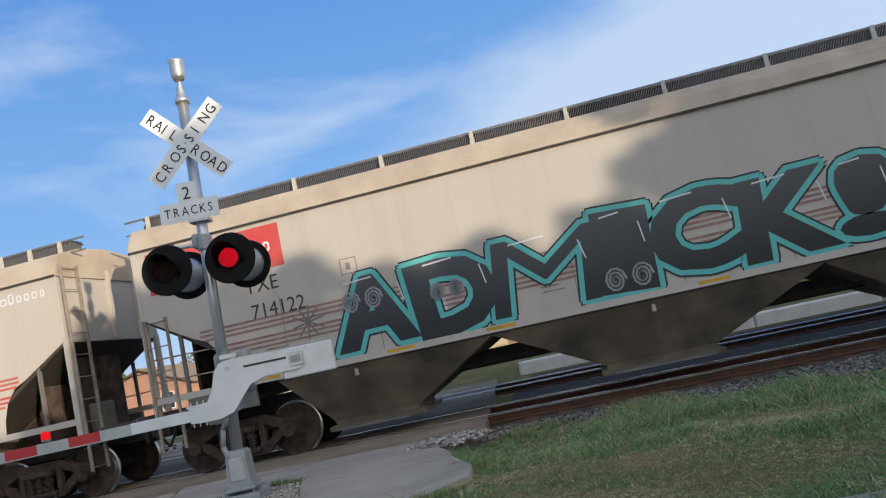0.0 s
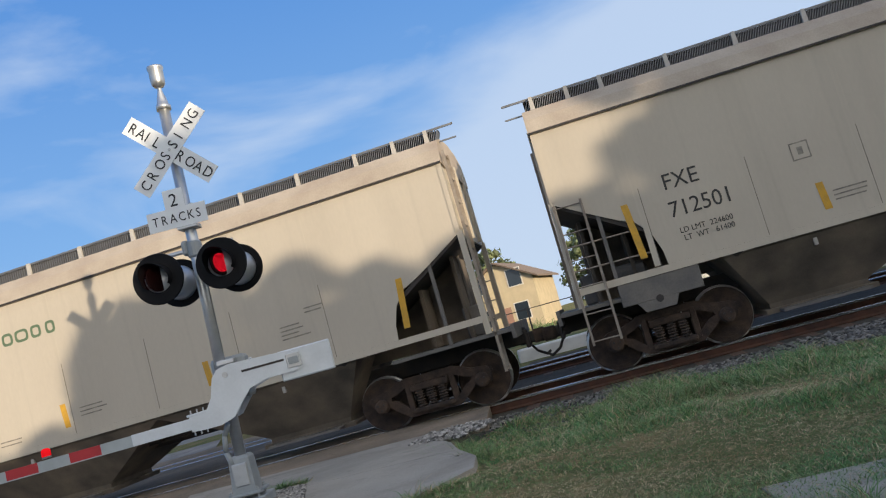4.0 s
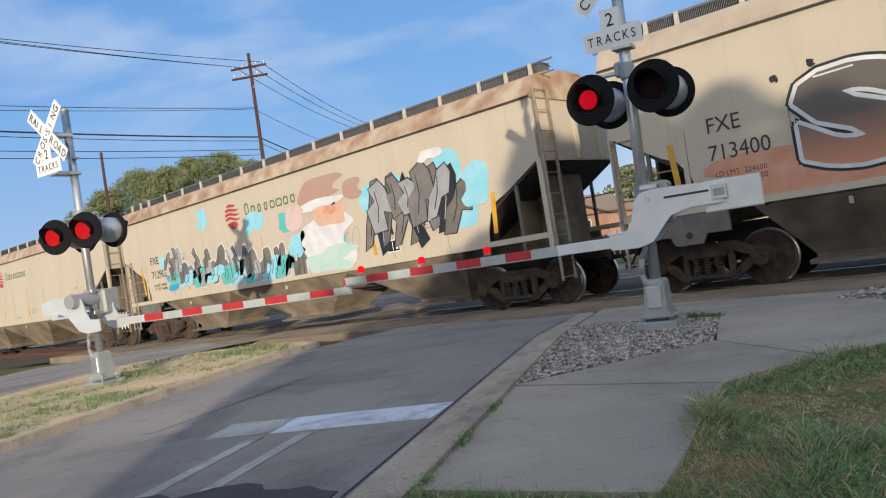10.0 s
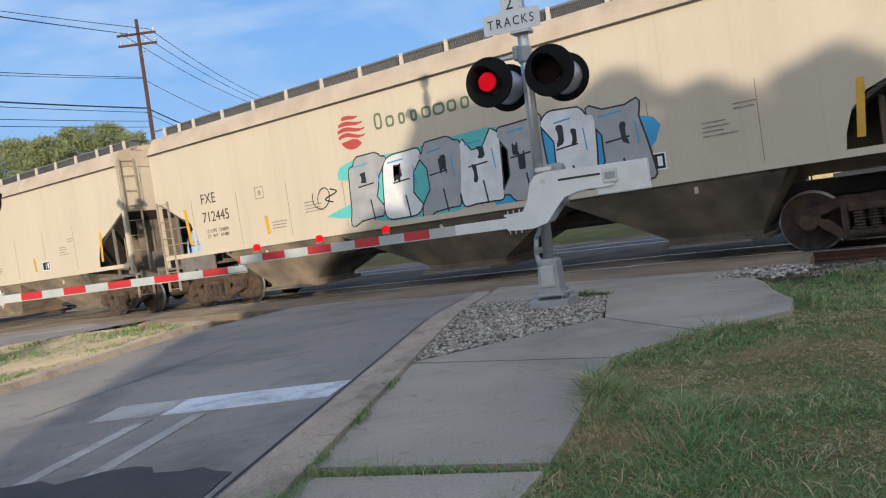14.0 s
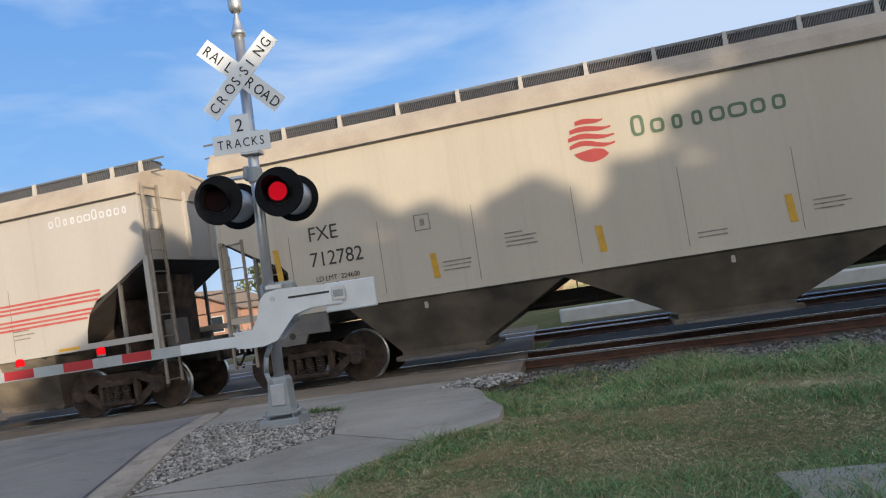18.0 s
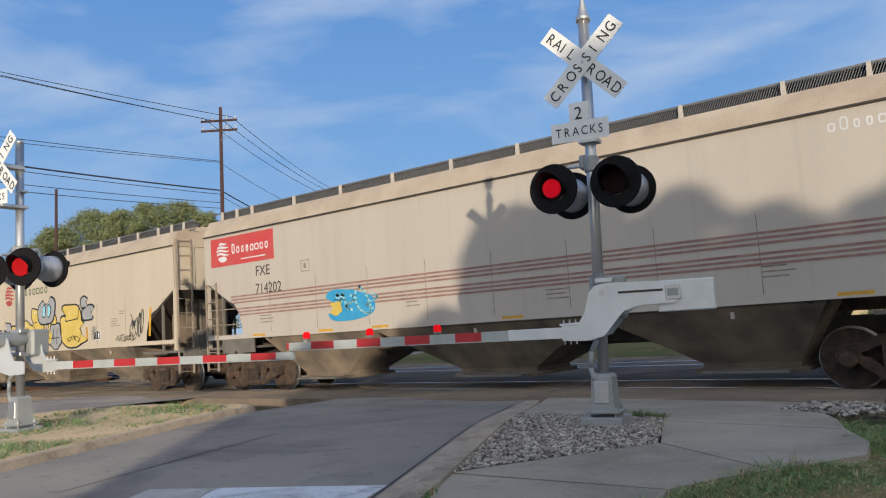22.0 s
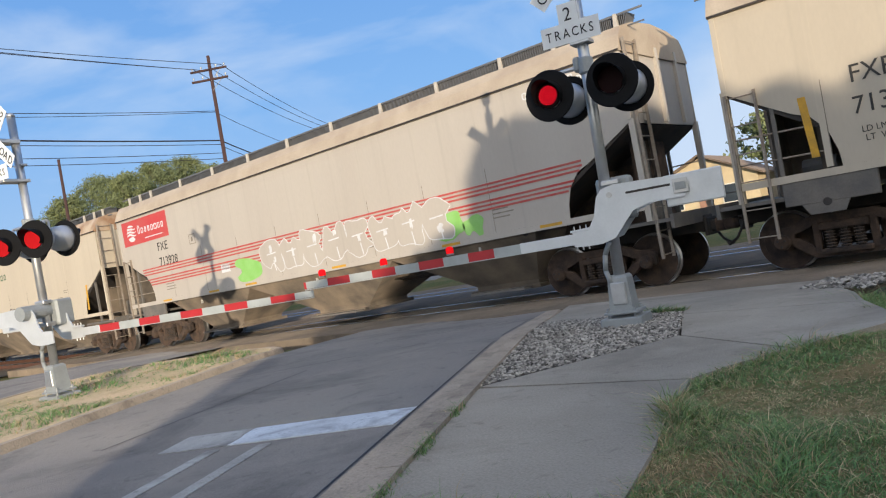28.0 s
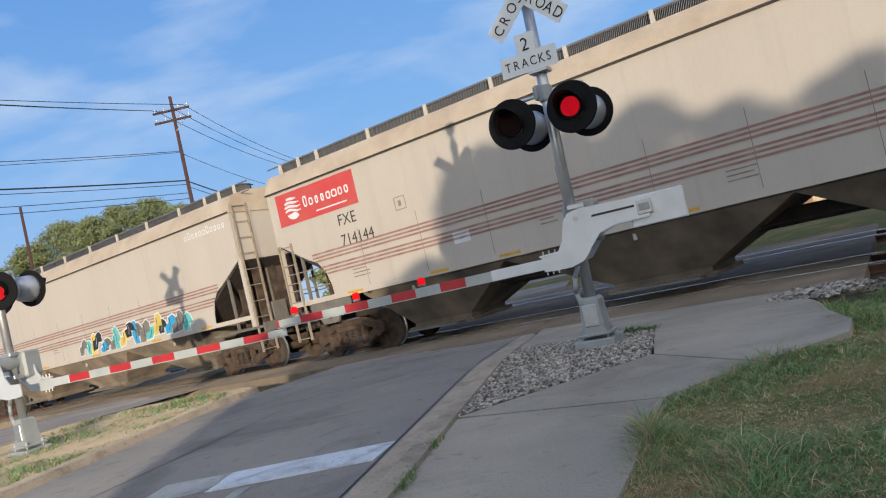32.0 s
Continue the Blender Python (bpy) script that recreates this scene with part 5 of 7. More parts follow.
def piece(text, x0, x1, z0, z1, fill, edge, rim=None, seed=1, shine=None, rise=0.0, fat=0.02, line=(0.10, 0.055)):
    """A lettering piece: fat, jostling letters with an outline, an outer rim and shine strokes. line: how far rim and outline stand out, in metres."""
    out = []
    r = random.Random(seed)
    n = len(text)
    share = [WIDTHS.get(ch, 1.0) for ch in text]
    fills = fill if isinstance(fill, tuple) else (fill,)
    for i, ch in enumerate(text):
        s = Shape()
        out.append(s)
        w = (x1 - x0) * share[i] / sum(share)
        pts, faces = glyph(ch, 0.0 if ch in "MNW" else fat)
        ax, bx = min(p[0] for p in pts), max(p[0] for p in pts)
        az, bz = min(p[1] for p in pts), max(p[1] for p in pts)
        hh = (z1 - z0) * r.uniform(0.86, 1.0)
        sx, sz = w * 1.04 / (bx - ax), hh / (bz - az)
        cx, cz = x0 + (x1 - x0) * (sum(share[:i]) + share[i] / 2) / sum(share), (z0 + z1) / 2 + rise * (i - n / 2) + r.uniform(-0.05, 0.05)
        slant, tilt = r.uniform(-0.10, 0.14), r.uniform(-0.08, 0.08)
        y = -HALF - 0.010 - 0.0004 * (i % 3)
        for k, (grown, m) in enumerate(((line[0], rim), (line[1], edge), (0.0, fills[i % len(fills)]))):
            if m is None:
                continue
            turns = 10 if grown else 1
            for j in range(turns):
                ox, oz = grown * math.cos(j * math.tau / turns), grown * math.sin(j * math.tau / turns)
                vs = []
                for px, pz in pts:
                    u, v = (px - (ax + bx) / 2) * sx, (pz - (az + bz) / 2) * sz
                    vs.append((cx + u + v * slant + ox, y - 0.0022 * k - 0.0001 * j, cz + v + u * tilt + oz))
                s.add(vs, faces, m)
        if shine:
            stroke(s, [(cx - w * 0.3, cz + hh * 0.44), (cx + w * 0.05, cz + hh * 0.46)], 0.026, y - 0.006, shine)
            stroke(s, [(cx + w * 0.36, cz + hh * 0.30), (cx + w * 0.40, cz + hh * 0.05)], 0.022, y - 0.006, shine)
    return out


def inked(cx, cz, w, h, material, seed):
    """One rounded letter form with a black outline."""
    up = 0.1 * (seed % 7)
    return [patch(cx, cz, w + 0.11, h + 0.11, INK, seed, 1 + up * 0.5), patch(cx, cz, w, h, material, seed, 1.5 + up * 0.5)]


def scrawl(x0, x1, z0, z1, n, material, seed=1, w=0.03):
    """A loose handwritten tag: joined-up loops, arches and long slashes."""
    s = Shape()
    r = random.Random(seed)
    y = -HALF - 0.012
    b = (x1 - x0) / n
    cz, half = (z0 + z1) / 2, (z1 - z0) / 2
    for i in range(n):
        a = x0 + b * i
        k = r.choice((0, 0, 1, 2, 3))
        hz = half * r.uniform(0.45, 0.9)
        mid = cz + half * r.uniform(-0.2, 0.2)
        turn = r.uniform(0.8, 1.25)
        if k == 0:
            pts = [(a + b * (0.5 + 0.62 * math.cos(q * 0.45 + 2.4)) + b * 0.03 * q, mid + hz * math.sin(q * 0.45 * turn + 2.4)) for q in range(17)]
        elif k == 1:
            pts = [(a + b * q / 12, mid - hz * 0.7 + hz * 1.5 * abs(math.sin(q * math.pi / 6 * turn))) for q in range(13)]
        elif k == 2:
            pts = [(a + b * (0.5 + 0.5 * math.sin(q * 0.5)), mid + hz * (1.0 - q / 6.5)) for q in range(14)]
        else:
            pts = [(a + b * (0.1 + 0.09 * q), mid - hz + hz * 0.28 * q + hz * 0.1 * math.sin(q)) for q in range(9)]
        stroke(s, pts, w * r.uniform(0.7, 1.1), y - 0.0003 * (i % 3), material)
    return s


def board(poly, material, edge, layer=1):
    """A flat painted panel with a drawn edge."""
    s = Shape()
    y = -HALF - 0.009 - 0.006 * layer
    flat(grow(poly, 0.06), y, s, edge)
    flat(poly, y - 0.0024, s, material)
    return s


def lifted(s, d=0.008):
    """The same strokes, laid over another layer of paint."""
    s.v = [(x, y - d, z) for x, y, z in s.v]
    return s


def stroked(pts, material, w=0.03):
    s = Shape()
    stroke(s, pts, w, -HALF - 0.0125, material)
    return s


def outline(cx, cz, w, h, seed, material):
    """A closed chalk line round an uneven form."""
    s = Shape()
    p = blob(cx, cz, w, h, seed, False)
    stroke(s, p + p[:1], 0.03, -HALF - 0.0125, material)
    return s


def shards(x0, x1, z0, z1, n, mats, seed, fall_off=0.0, edge=None, layer=0):
    """Interlocked arrow-like pieces of a wild lettering style, each with a thin edge."""
    out = []
    r = random.Random(seed)
    for i in range(n):
        u = (i + 0.5) / n
        cx = x0 + (x1 - x0) * u + r.uniform(-0.1, 0.1)
        h = (z1 - z0) * r.uniform(0.45, 0.95)
        cz = z0 + h / 2 + (z1 - z0 - h) * r.random() + fall_off * (0.5 - u)
        w = (x1 - x0) / n * r.uniform(1.0, 1.7)
        lean = r.uniform(-0.35, 0.45) * h
        a, b = cz - h / 2, cz + h / 2
        poly = [(cx - w / 2 - lean / 2, a), (cx + w * 0.1 - lean / 2, a + h * r.uniform(0.0, 0.12)), (cx + w * 0.15, cz - h * 0.1), (cx + w * 0.62, cz - h * r.uniform(0.0, 0.25)), (cx + w * 0.45 + lean / 2, b - h * 0.18), (cx + w * 0.2 + lean / 2, b), (cx - w * 0.3 + lean / 2, b - h * r.uniform(0.0, 0.2)), (cx - w * 0.2, cz + h * 0.12), (cx - w * 0.6, cz + h * r.uniform(-0.1, 0.1))]
        y = -HALF - 0.010 - layer * 0.006 - 0.0005 * (i % 5)
        s = Shape()
        if edge:
            flat(grow(poly, 0.035), y, s, edge)
        flat(poly, y - 0.0026, s, mats[i % len(mats)])
        stroke(s, [(cx - w * 0.1 + lean * 0.2, cz + h * 0.3), (cx - w * 0.05, cz), (cx - w * 0.2 - lean * 0.2, cz - h * 0.3)], 0.025, y - 0.0046, INK if mats[i % len(mats)] is not INK else CHROME)
        out.append(s)
    return out


def eyes(cx, cz, r):
    """Two staring spiral eyes in pale paint."""
    s = Shape()
    for f in (-1, 1):
        pts = [(cx + f * r * 1.25 + math.cos(k * 0.6) * r * (1 - k / 34), cz + math.sin(k * 0.6) * r * 1.2 * (1 - k / 34)) for k in range(30)]
        stroke(s, pts, 0.035, -HALF - 0.0165, CHROME)
    return s


def star(cx, cz, r):
    """A sprayed asterisk."""
    s = Shape()
    for k in range(5):
        a = k * math.pi / 5 + 0.2
        stroke(s, [(cx - math.cos(a) * r, cz - math.sin(a) * r), (cx + math.cos(a) * r, cz + math.sin(a) * r)], 0.03, -HALF - 0.0125 - 0.0004 * k, GREYP)
    return s


def patch(cx, cz, w, h, material, seed, layer=0):
    s = Shape()
    flat(blob(cx, cz, w, h, seed, False), -HALF - 0.009 - 0.006 * layer, s, material)
    return s


def framed(x0, x1, z0, z1):
    """A small stencilled square with a mark in it."""
    s = Shape()
    for a in ((x0, x1, z0, z0 + 0.02), (x0, x1, z1 - 0.02, z1), (x0, x0 + 0.02, z0 + 0.02, z1 - 0.02), (x1 - 0.02, x1, z0 + 0.02, z1 - 0.02), (x0 + 0.1, x0 + 0.18, z0 + 0.08, z0 + 0.2)):
        rect(s, *a, STENCIL_FAINT)
    return ("stencil", s.mesh("stencil"), "small stencilled square")


def stencil_lines(places, seed, dz, thick, y):
    out = []
    r = random.Random(seed)
    for x, z, n in places:
        s = Shape()
        for i in range(n):
            rect(s, x, x + r.uniform(0.3, 0.55), z + i * dz, z + i * dz + thick, STENCIL_FAINT, y)
        out.append(("stencil", s.mesh("stencil"), "lines of small stencil print"))
    return out


@cached
def _marks_b(faded):
    """Emblem, word blocks, bars and small stencils of the beige cars."""
    out = []
    y = -HALF - 0.0075
    s = Shape()
    emblem(s, 6.84, 3.44, 0.37, RED_LOGO, y)
    out.append(("emblem", s.mesh("emblem"), "faded red round emblem"))
    out += blocks(7.58, 3.35, 0.25, 0.30, 8, GREEN_LOGO, y, (0,))
    for x, z0, z1, lean in ((1.10, 1.66, 2.56, 0.07), (3.92, 1.62, 2.05, 0.03), (6.70, 1.62, 2.05, 0.03), (9.55, 1.62, 2.05, 0.03), (12.4, 1.62, 2.05, 0.03), (16.0, 1.62, 2.45, -0.07)):
        s = Shape()
        flat([(x, z0), (x + 0.11, z0), (x + 0.11 - lean, z1), (x - lean, z1)], y, s, YELLOW)
        out.append(("reflector", s.mesh("reflector"), "yellow reflector bar"))
    out.append(framed(3.70, 3.98, 2.46, 2.74))
    s = Shape()
    rect(s, 12.86, 13.28, 1.62, 1.90, WHITE)
    rect(s, 12.88, 13.26, 1.64, 1.88, LETTER, y - 0.0006)
    rect(s, 13.04, 13.06, 1.66, 1.86, WHITE, y - 0.0012)
    rect(s, 13.14, 13.22, 1.68, 1.84, WHITE, y - 0.0012)
    out.append(("placard", s.mesh("placard"), "black and white inspection placard"))
    out += stencil_lines(((4.1, 1.72, 3), (5.2, 1.95, 4), (9.9, 1.75, 3), (13.9, 2.0, 4), (8.2, 1.6, 2), (14.4, 2.35, 2)), 5, 0.07, 0.022, y)
    return out


@cached
def _marks_a(stripes, panel):
    """Logo panel, stripes, end mark and small stencils of the grey cars."""
    out = []
    y = -HALF - 0.0075
    s = Shape()
    rect(s, 0.26, 2.82, 3.27, 4.02, panel)
    out.append(("logo_panel", s.mesh("logo_panel"), "faded logo panel"))
    s = Shape()
    emblem(s, 0.78, 3.64, 0.27, CHALK, y - 0.0018)
    out.append(("emblem", s.mesh("emblem"), "white round emblem"))
    out += blocks(1.22, 3.56, 0.19, 0.19, 8, CHALK, y - 0.0018, (0,))
    s = Shape()
    rect(s, 1.52, 2.50, 3.38, 3.41, CHALK, y - 0.0018)
    out.append(("small_print", s.mesh("small_print"), "line of small white print"))
    if stripes:
        for z in (2.44, 2.36, 2.28, 2.12, 2.04, 1.96):
            x = 1.05 + max(0.0, (2.35 - z)) * 0.9
            s = Shape()
            rect(s, x, LEN - x, z - 0.02, z + 0.02, stripes)
            out.append(("stripe", s.mesh("stripe"), "thin faded stripe"))
    out += blocks(15.38, 3.78, 0.15, 0.165, 11, CHALK, y, (1, 6))
    for x in (1.9, 4.3, 6.0, 9.4, 12.8, 15.2):
        s = Shape()
        rect(s, x, x + 0.48, SILL - 0.075, SILL - 0.02, YELLOW, -HALF - 0.0165)
        out.append(("reflector", s.mesh("reflector"), "yellow reflector bar"))
    out.append(framed(3.78, 4.08, 2.84, 3.12))
    s = Shape()
    rect(s, 5.05, 5.45, 1.86, 2.08, CHALK)
    out.append(("placard", s.mesh("placard"), "pale placard"))
    out += stencil_lines(((2.2, 1.72, 3), (7.02, 1.80, 2), (10.4, 1.7, 3), (14.2, 1.75, 3)), 6, 0.08, 0.025, y - 0.0005)
    return out


@cached
def _marks_c():
    out = []
    y = -HALF - 0.0075
    for name, z0, z1, m, dy, label in (("stripe", SILL + 0.02, SILL + 0.20, ORANGE, 0, "orange stripe along the sill"), ("roof_band", 3.80, SEAM - 0.02, ROOF_DIRT, 0, "beige band under the roof"), ("stripe", 3.92, 3.932, UNDER, -0.0018, ""), ("stripe", 4.02, 4.032, UNDER, -0.0018, "")):
        x0 = 1.6 if m is ORANGE else 0.02
        s = Shape()
        rect(s, x0, LEN - x0, z0, z1, m, y + dy)
        out.append((name, s.mesh(name), label))
    s = Shape()
    for a in ((4.0, 4.3, 2.9, 2.92), (4.0, 4.3, 3.2, 3.22), (4.0, 4.02, 2.92, 3.2), (4.28, 4.3, 2.92, 3.2), (4.1, 4.2, 2.98, 3.06)):
        rect(s, *a, STENCIL_WHITE)
    out.append(("stencil", s.mesh("stencil"), "small white stencilled square"))
    return out


CARS = []


def hopper_car(kind, code, number, label, paintwork=None, stripes=RED_STRIPE, panel=RED_PANEL, roof=None, art=()):
    """A covered hopper car whose left end is at the origin, on the rail."""
    body = paintwork or {"A": GREY, "B": BEIGE, "C": BLACK}[kind]
    roof = roof or {"A": ROOF_DIRT, "B": ROOF_DIRT, "C": ROOF_DIRT}[kind]
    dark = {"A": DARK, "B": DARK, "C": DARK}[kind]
    car = thing("hopper_car", label, "hopper car", "cars of the train")
    CARS.append(car)
    side = side_panel(car, kind, body)
    side_panel(car, kind, body, pose(LEN, 0, 0, 0, 0, 180))
    part("roof", _roof(roof, 0), car, "dusty roof with a raised loading trough")
    for m in (None, pose(LEN, 0, 0, 0, 0, 180)):
        part("end_sheet", _end(body), car, m=m)
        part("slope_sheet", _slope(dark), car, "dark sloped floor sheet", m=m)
        part("platform", _platform(UNDER if kind != "C" else DARK), car, "end platform with brake gear", m=m)
        q = m or Matrix()
        for y in (-HALF + 0.05, HALF - 0.05):
            part("corner_post", _corner_post(body), car, m=q @ pose(0, y, 0))
            part("brace", _brace(), car, m=q @ pose(0.65, y, 0))
        for z in (1.75, 2.15):
            part("grab_bar", _grab_bar(), car, m=q @ pose(0, -HALF + 0.05, z))
        part("brake_cylinder", _brake_cylinder(), car, m=m)
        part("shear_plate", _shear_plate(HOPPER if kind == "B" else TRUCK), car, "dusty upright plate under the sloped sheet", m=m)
        part("brake_valve", _brake_valve(), car, m=m)
        part("coupler", _coupler(), car, "knuckle coupler with air hose", m=m)
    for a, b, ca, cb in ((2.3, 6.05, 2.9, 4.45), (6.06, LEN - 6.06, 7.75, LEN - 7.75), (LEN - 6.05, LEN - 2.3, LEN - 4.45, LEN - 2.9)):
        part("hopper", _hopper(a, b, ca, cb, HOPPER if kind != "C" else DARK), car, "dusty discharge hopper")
    part("centre_sill", _centre_sill(), car)
    part("walkway", _walkway(kind), car, "grated roof running board")
    if kind == "B":
        xs_ = [0.16, 0.77] + [1.35 + i * 1.115 for i in range(14)] + [LEN - 0.77, LEN - 0.16]
    else:
        xs_ = [0.15, 0.80, 1.44] + [3.10 + i * 1.655 for i in range(8)] + [LEN - 1.44, LEN - 0.80, LEN - 0.15]
    for x in xs_:
        part("walkway_bracket", _bracket(), car, m=pose(x, -1.05, 4.50))
    part("ladder", _ladder(0.50, 4.3, 0.46, LADDER), car, m=pose(LEN + 0.10, -HALF + 0.05, 0))
    part("ladder", _ladder(0.85, 4.3, 0.46, LADDER), car, m=pose(-0.10, HALF - 0.51, 0))
    part("ladder", _ladder(0.55, 2.86, 0.44, LADDER), car, m=pose(0.02, -HALF - 0.02, 0, 0, 0, -90))
    truck(car, 1.27)
    truck(car, LEN - 1.27)
    marks = _marks_b(0) if kind == "B" else _marks_c() if kind == "C" else _marks_a(stripes, panel)
    for name, me, what in marks:
        part(name, me, side, what)
    y = -HALF - 0.0078
    ink = STENCIL_WHITE if kind == "C" else STENCIL
    x, z = (1.74, 2.60) if kind == "B" else (2.08, 2.90) if kind == "A" else (1.95, 2.92)
    if code:
        part("lettering", lettering(code, 0.36, ink, 0.95), side, m=pose(x, y, z))
    if number:
        part("lettering", lettering(number, 0.36, ink, 0.93), side, m=pose(x - 0.02, y, z - 0.45))
    if kind == "B":
        part("lettering", lettering("LD LMT  224600\n LT  WT   61400", 0.125, ink, 0.95), side, m=pose(x + 0.05, y, z - 0.72))
    if kind == "C":
        part("lettering", lettering("LD LMT  224100\n LT  WT   61900", 0.125, ink, 0.95), side, m=pose(x + 0.05, y, z - 0.95))
        part("lettering", lettering("DO NOT HAMMER ON CAR", 0.17, ink, 0.95), side, m=pose(6.95, y, 2.58))
        part("lettering", lettering("NO USAR MARTILLO SOBRE LATERALES DE CARRO", 0.078, ink, 0.95), side, m=pose(6.97, y, 2.43))
    for a in art:
        for one in a if isinstance(a, list) else [a]:
            one.v = [(p[0], p[1], max(p[2], SILL - 0.085)) for p in one.v]
            part("graffiti", one.raw("graffiti"), side, "spray-painted lettering")
    return car


PLAIN_B = "weathered beige covered hopper car with faded emblem"
RED_A = "dusty grey covered hopper car with red logo"


def art_label(base, what):
    return base + " and " + what


hopper_car("A", "FXE", "", RED_A)
hopper_car("A", "FXE", "714122", art_label(RED_A, "black turquoise-rimmed graffiti"), stripes=DULL_STRIPE, art=(piece("ADMICK!", 3.5, 12.5, 1.52, 2.88, INKFADE, TURQ, INK, 3, CHALK, 0.015, 0.05, (0.115, 0.085)), eyes(4.05, 2.35, 0.16), eyes(5.5, 2.2, 0.13), eyes(8.4, 1.75, 0.17), scrawl(14.3, 15.2, 1.6, 1.95, 4, INK, 4, 0.02), star(13.0, 2.3, 0.35), star(3.05, 2.2, 0.28)))
hopper_car("B", "FXE", "712330", art_label(PLAIN_B, "silver graffiti"), art=(patch(2.6, 1.55, 1.7, 0.85, TURQ, 3), patch(7.9, 2.2, 0.6, 1.1, TURQ, 8), patch(13.7, 1.9, 1.8, 0.7, TURQ, 6), piece("KUDEK", 2.95, 7.75, 1.30, 2.62, CHROME, INK, None, 5, None, 0.03, 0.06, (0.10, 0.07)), piece("TROCS", 7.9, 13.2, 1.38, 2.95, CHROME, INK, None, 6, None, 0.0, 0.06, (0.10, 0.07))), roof=ROOF_RUST)
hopper_car("A", "FXE", "714234", RED_A, stripes=DULL_STRIPE)
hopper_car("B", "FXE", "712778", PLAIN_B)
hopper_car("B", "FXE", "712501", art_label(PLAIN_B, "a black tag"), art=(scrawl(13.6, 15.6, 1.45, 2.3, 6, INK, 12, 0.04),))
hopper_car("A", "FXE", "714634", RED_A)
hopper_car("A", "FXE", "714096", art_label(RED_A, "black-white graffiti"), stripes=DULL_STRIPE, art=(bubbles(5.5, 9.0, 1.36, 2.2, 4, (INK, GREYP), CHALK, INK, 9, False, CHALK, 0.03, 0.04), bubbles(8.6, 10.2, 1.4, 2.25, 2, GREYP, CHALK, INK, 14, False, CHALK, 0.0, 0.04, 1),))
hopper_car("B", "FXE", "713604", PLAIN_B, roof=ROOF_RUST)
hopper_car("B", "FXE", "712902", art_label(PLAIN_B, "large mixed graffiti"), roof=ROOF_RUST, art=(patch(3.0, 1.9, 0.7, 0.5, BLUE, 3), patch(5.2, 3.6, 0.6, 0.6, SKYBLUE, 4), patch(7.8, 3.1, 0.9, 0.6, SKYBLUE, 5), patch(13.0, 2.9, 1.5, 1.0, SKYBLUE, 6), patch(10.6, 2.0, 1.8, 0.8, TURQ, 7),
    patch(2.5, 2.6, 0.5, 0.4, SKYBLUE, 21), patch(15.2, 2.2, 1.0, 0.7, SKYBLUE, 22), patch(15.0, 3.2, 0.8, 0.8, SKYBLUE, 23), patch(9.3, 2.9, 0.8, 0.5, TURQ, 24), shards(2.6, 9.9, 1.45, 2.75, 26, (GREYP, UNDER, GREYP, CHROME, UNDER), 15, 0.75, CHALK), shards(3.0, 9.4, 1.5, 2.3, 9, (TURQ, SKYBLUE), 16, 0.5), patch(10.9, 2.2, 2.1, 1.35, CHALK, 9, 1), patch(10.9, 1.72, 1.9, 0.6, MINT, 25, 2), patch(11.05, 2.85, 1.25, 0.6, SKIN, 10, 2), patch(11.1, 2.95, 0.5, 0.25, SALMON, 31, 3), patch(10.8, 3.5, 1.8, 0.62, CAP, 11, 1), patch(12.0, 3.3, 0.7, 0.5, CAP, 12, 1), patch(10.75, 3.14, 1.6, 0.26, CHALK, 13, 3), patch(9.6, 2.95, 0.7, 0.66, PINK, 19, 1), patch(9.6, 2.25, 0.7, 0.6, SKYBLUE, 27, 1), scrawl(10.1, 11.9, 1.75, 2.5, 6, CHROME, 8, 0.02), shards(12.4, 15.3, 1.6, 3.5, 9, (GREYP, INK, UNDER), 17, -0.3, INK, 1), shards(12.7, 14.9, 2.0, 3.5, 5, (CHROME, GREYP), 14, -0.2, INK, 2), patch(14.6, 3.55, 0.7, 0.25, CHALK, 35, 3), patch(15.7, 2.7, 0.8, 0.9, SKYBLUE, 33, 2)))
hopper_car("B", "FXE", "713400", art_label(PLAIN_B, "salmon graffiti"), art=(patch(3.2, 1.7, 3.4, 0.9, SALMON, 3), patch(13.4, 2.0, 2.6, 1.5, GOLD, 5), piece("SCROTE", 3.15, 12.3, 1.6, 3.25, FADE, CHALK, INK, 18, CHALK, 0.0, 0.06, (0.11, 0.065)), [patch(2.9 + 0.55 * k, 3.2 + 0.12 * math.sin(k * 2.1), 0.12, 0.12, INK, 60 + k) for k in range(16)], board([(12.9, 2.5), (13.9, 2.25), (14.6, 2.35), (14.55, 3.5), (13.35, 3.55), (13.2, 2.75)], PINK, SALMON), lifted(scrawl(13.5, 14.3, 3.1, 3.42, 4, INK, 31, 0.04)), lifted(scrawl(13.45, 14.4, 2.75, 3.0, 5, INK, 32, 0.04)), lifted(scrawl(13.5, 14.3, 2.42, 2.66, 4, INK, 33, 0.04))))
hopper_car("A", "FXE", "714259", art_label(RED_A, "pale bubble graffiti"), stripes=DULL_STRIPE, art=(bubbles(9.75, 12.95, 1.5, 2.5, 4, INK, INK, None, 121, False, None, 0.06, 0.02), bubbles(9.7, 12.9, 1.68, 2.68, 4, (PINK, PINK, CHALK), INK, None, 121, False, None, 0.06, 0.03, 1), scrawl(13.3, 14.3, 2.2, 2.55, 5, INK, 22)))
hopper_car("B", "FXE", "713797", art_label(PLAIN_B, "a faint tag"), art=(scrawl(5.2, 7.2, 1.8, 2.4, 6, UNDER, 41, 0.03),))
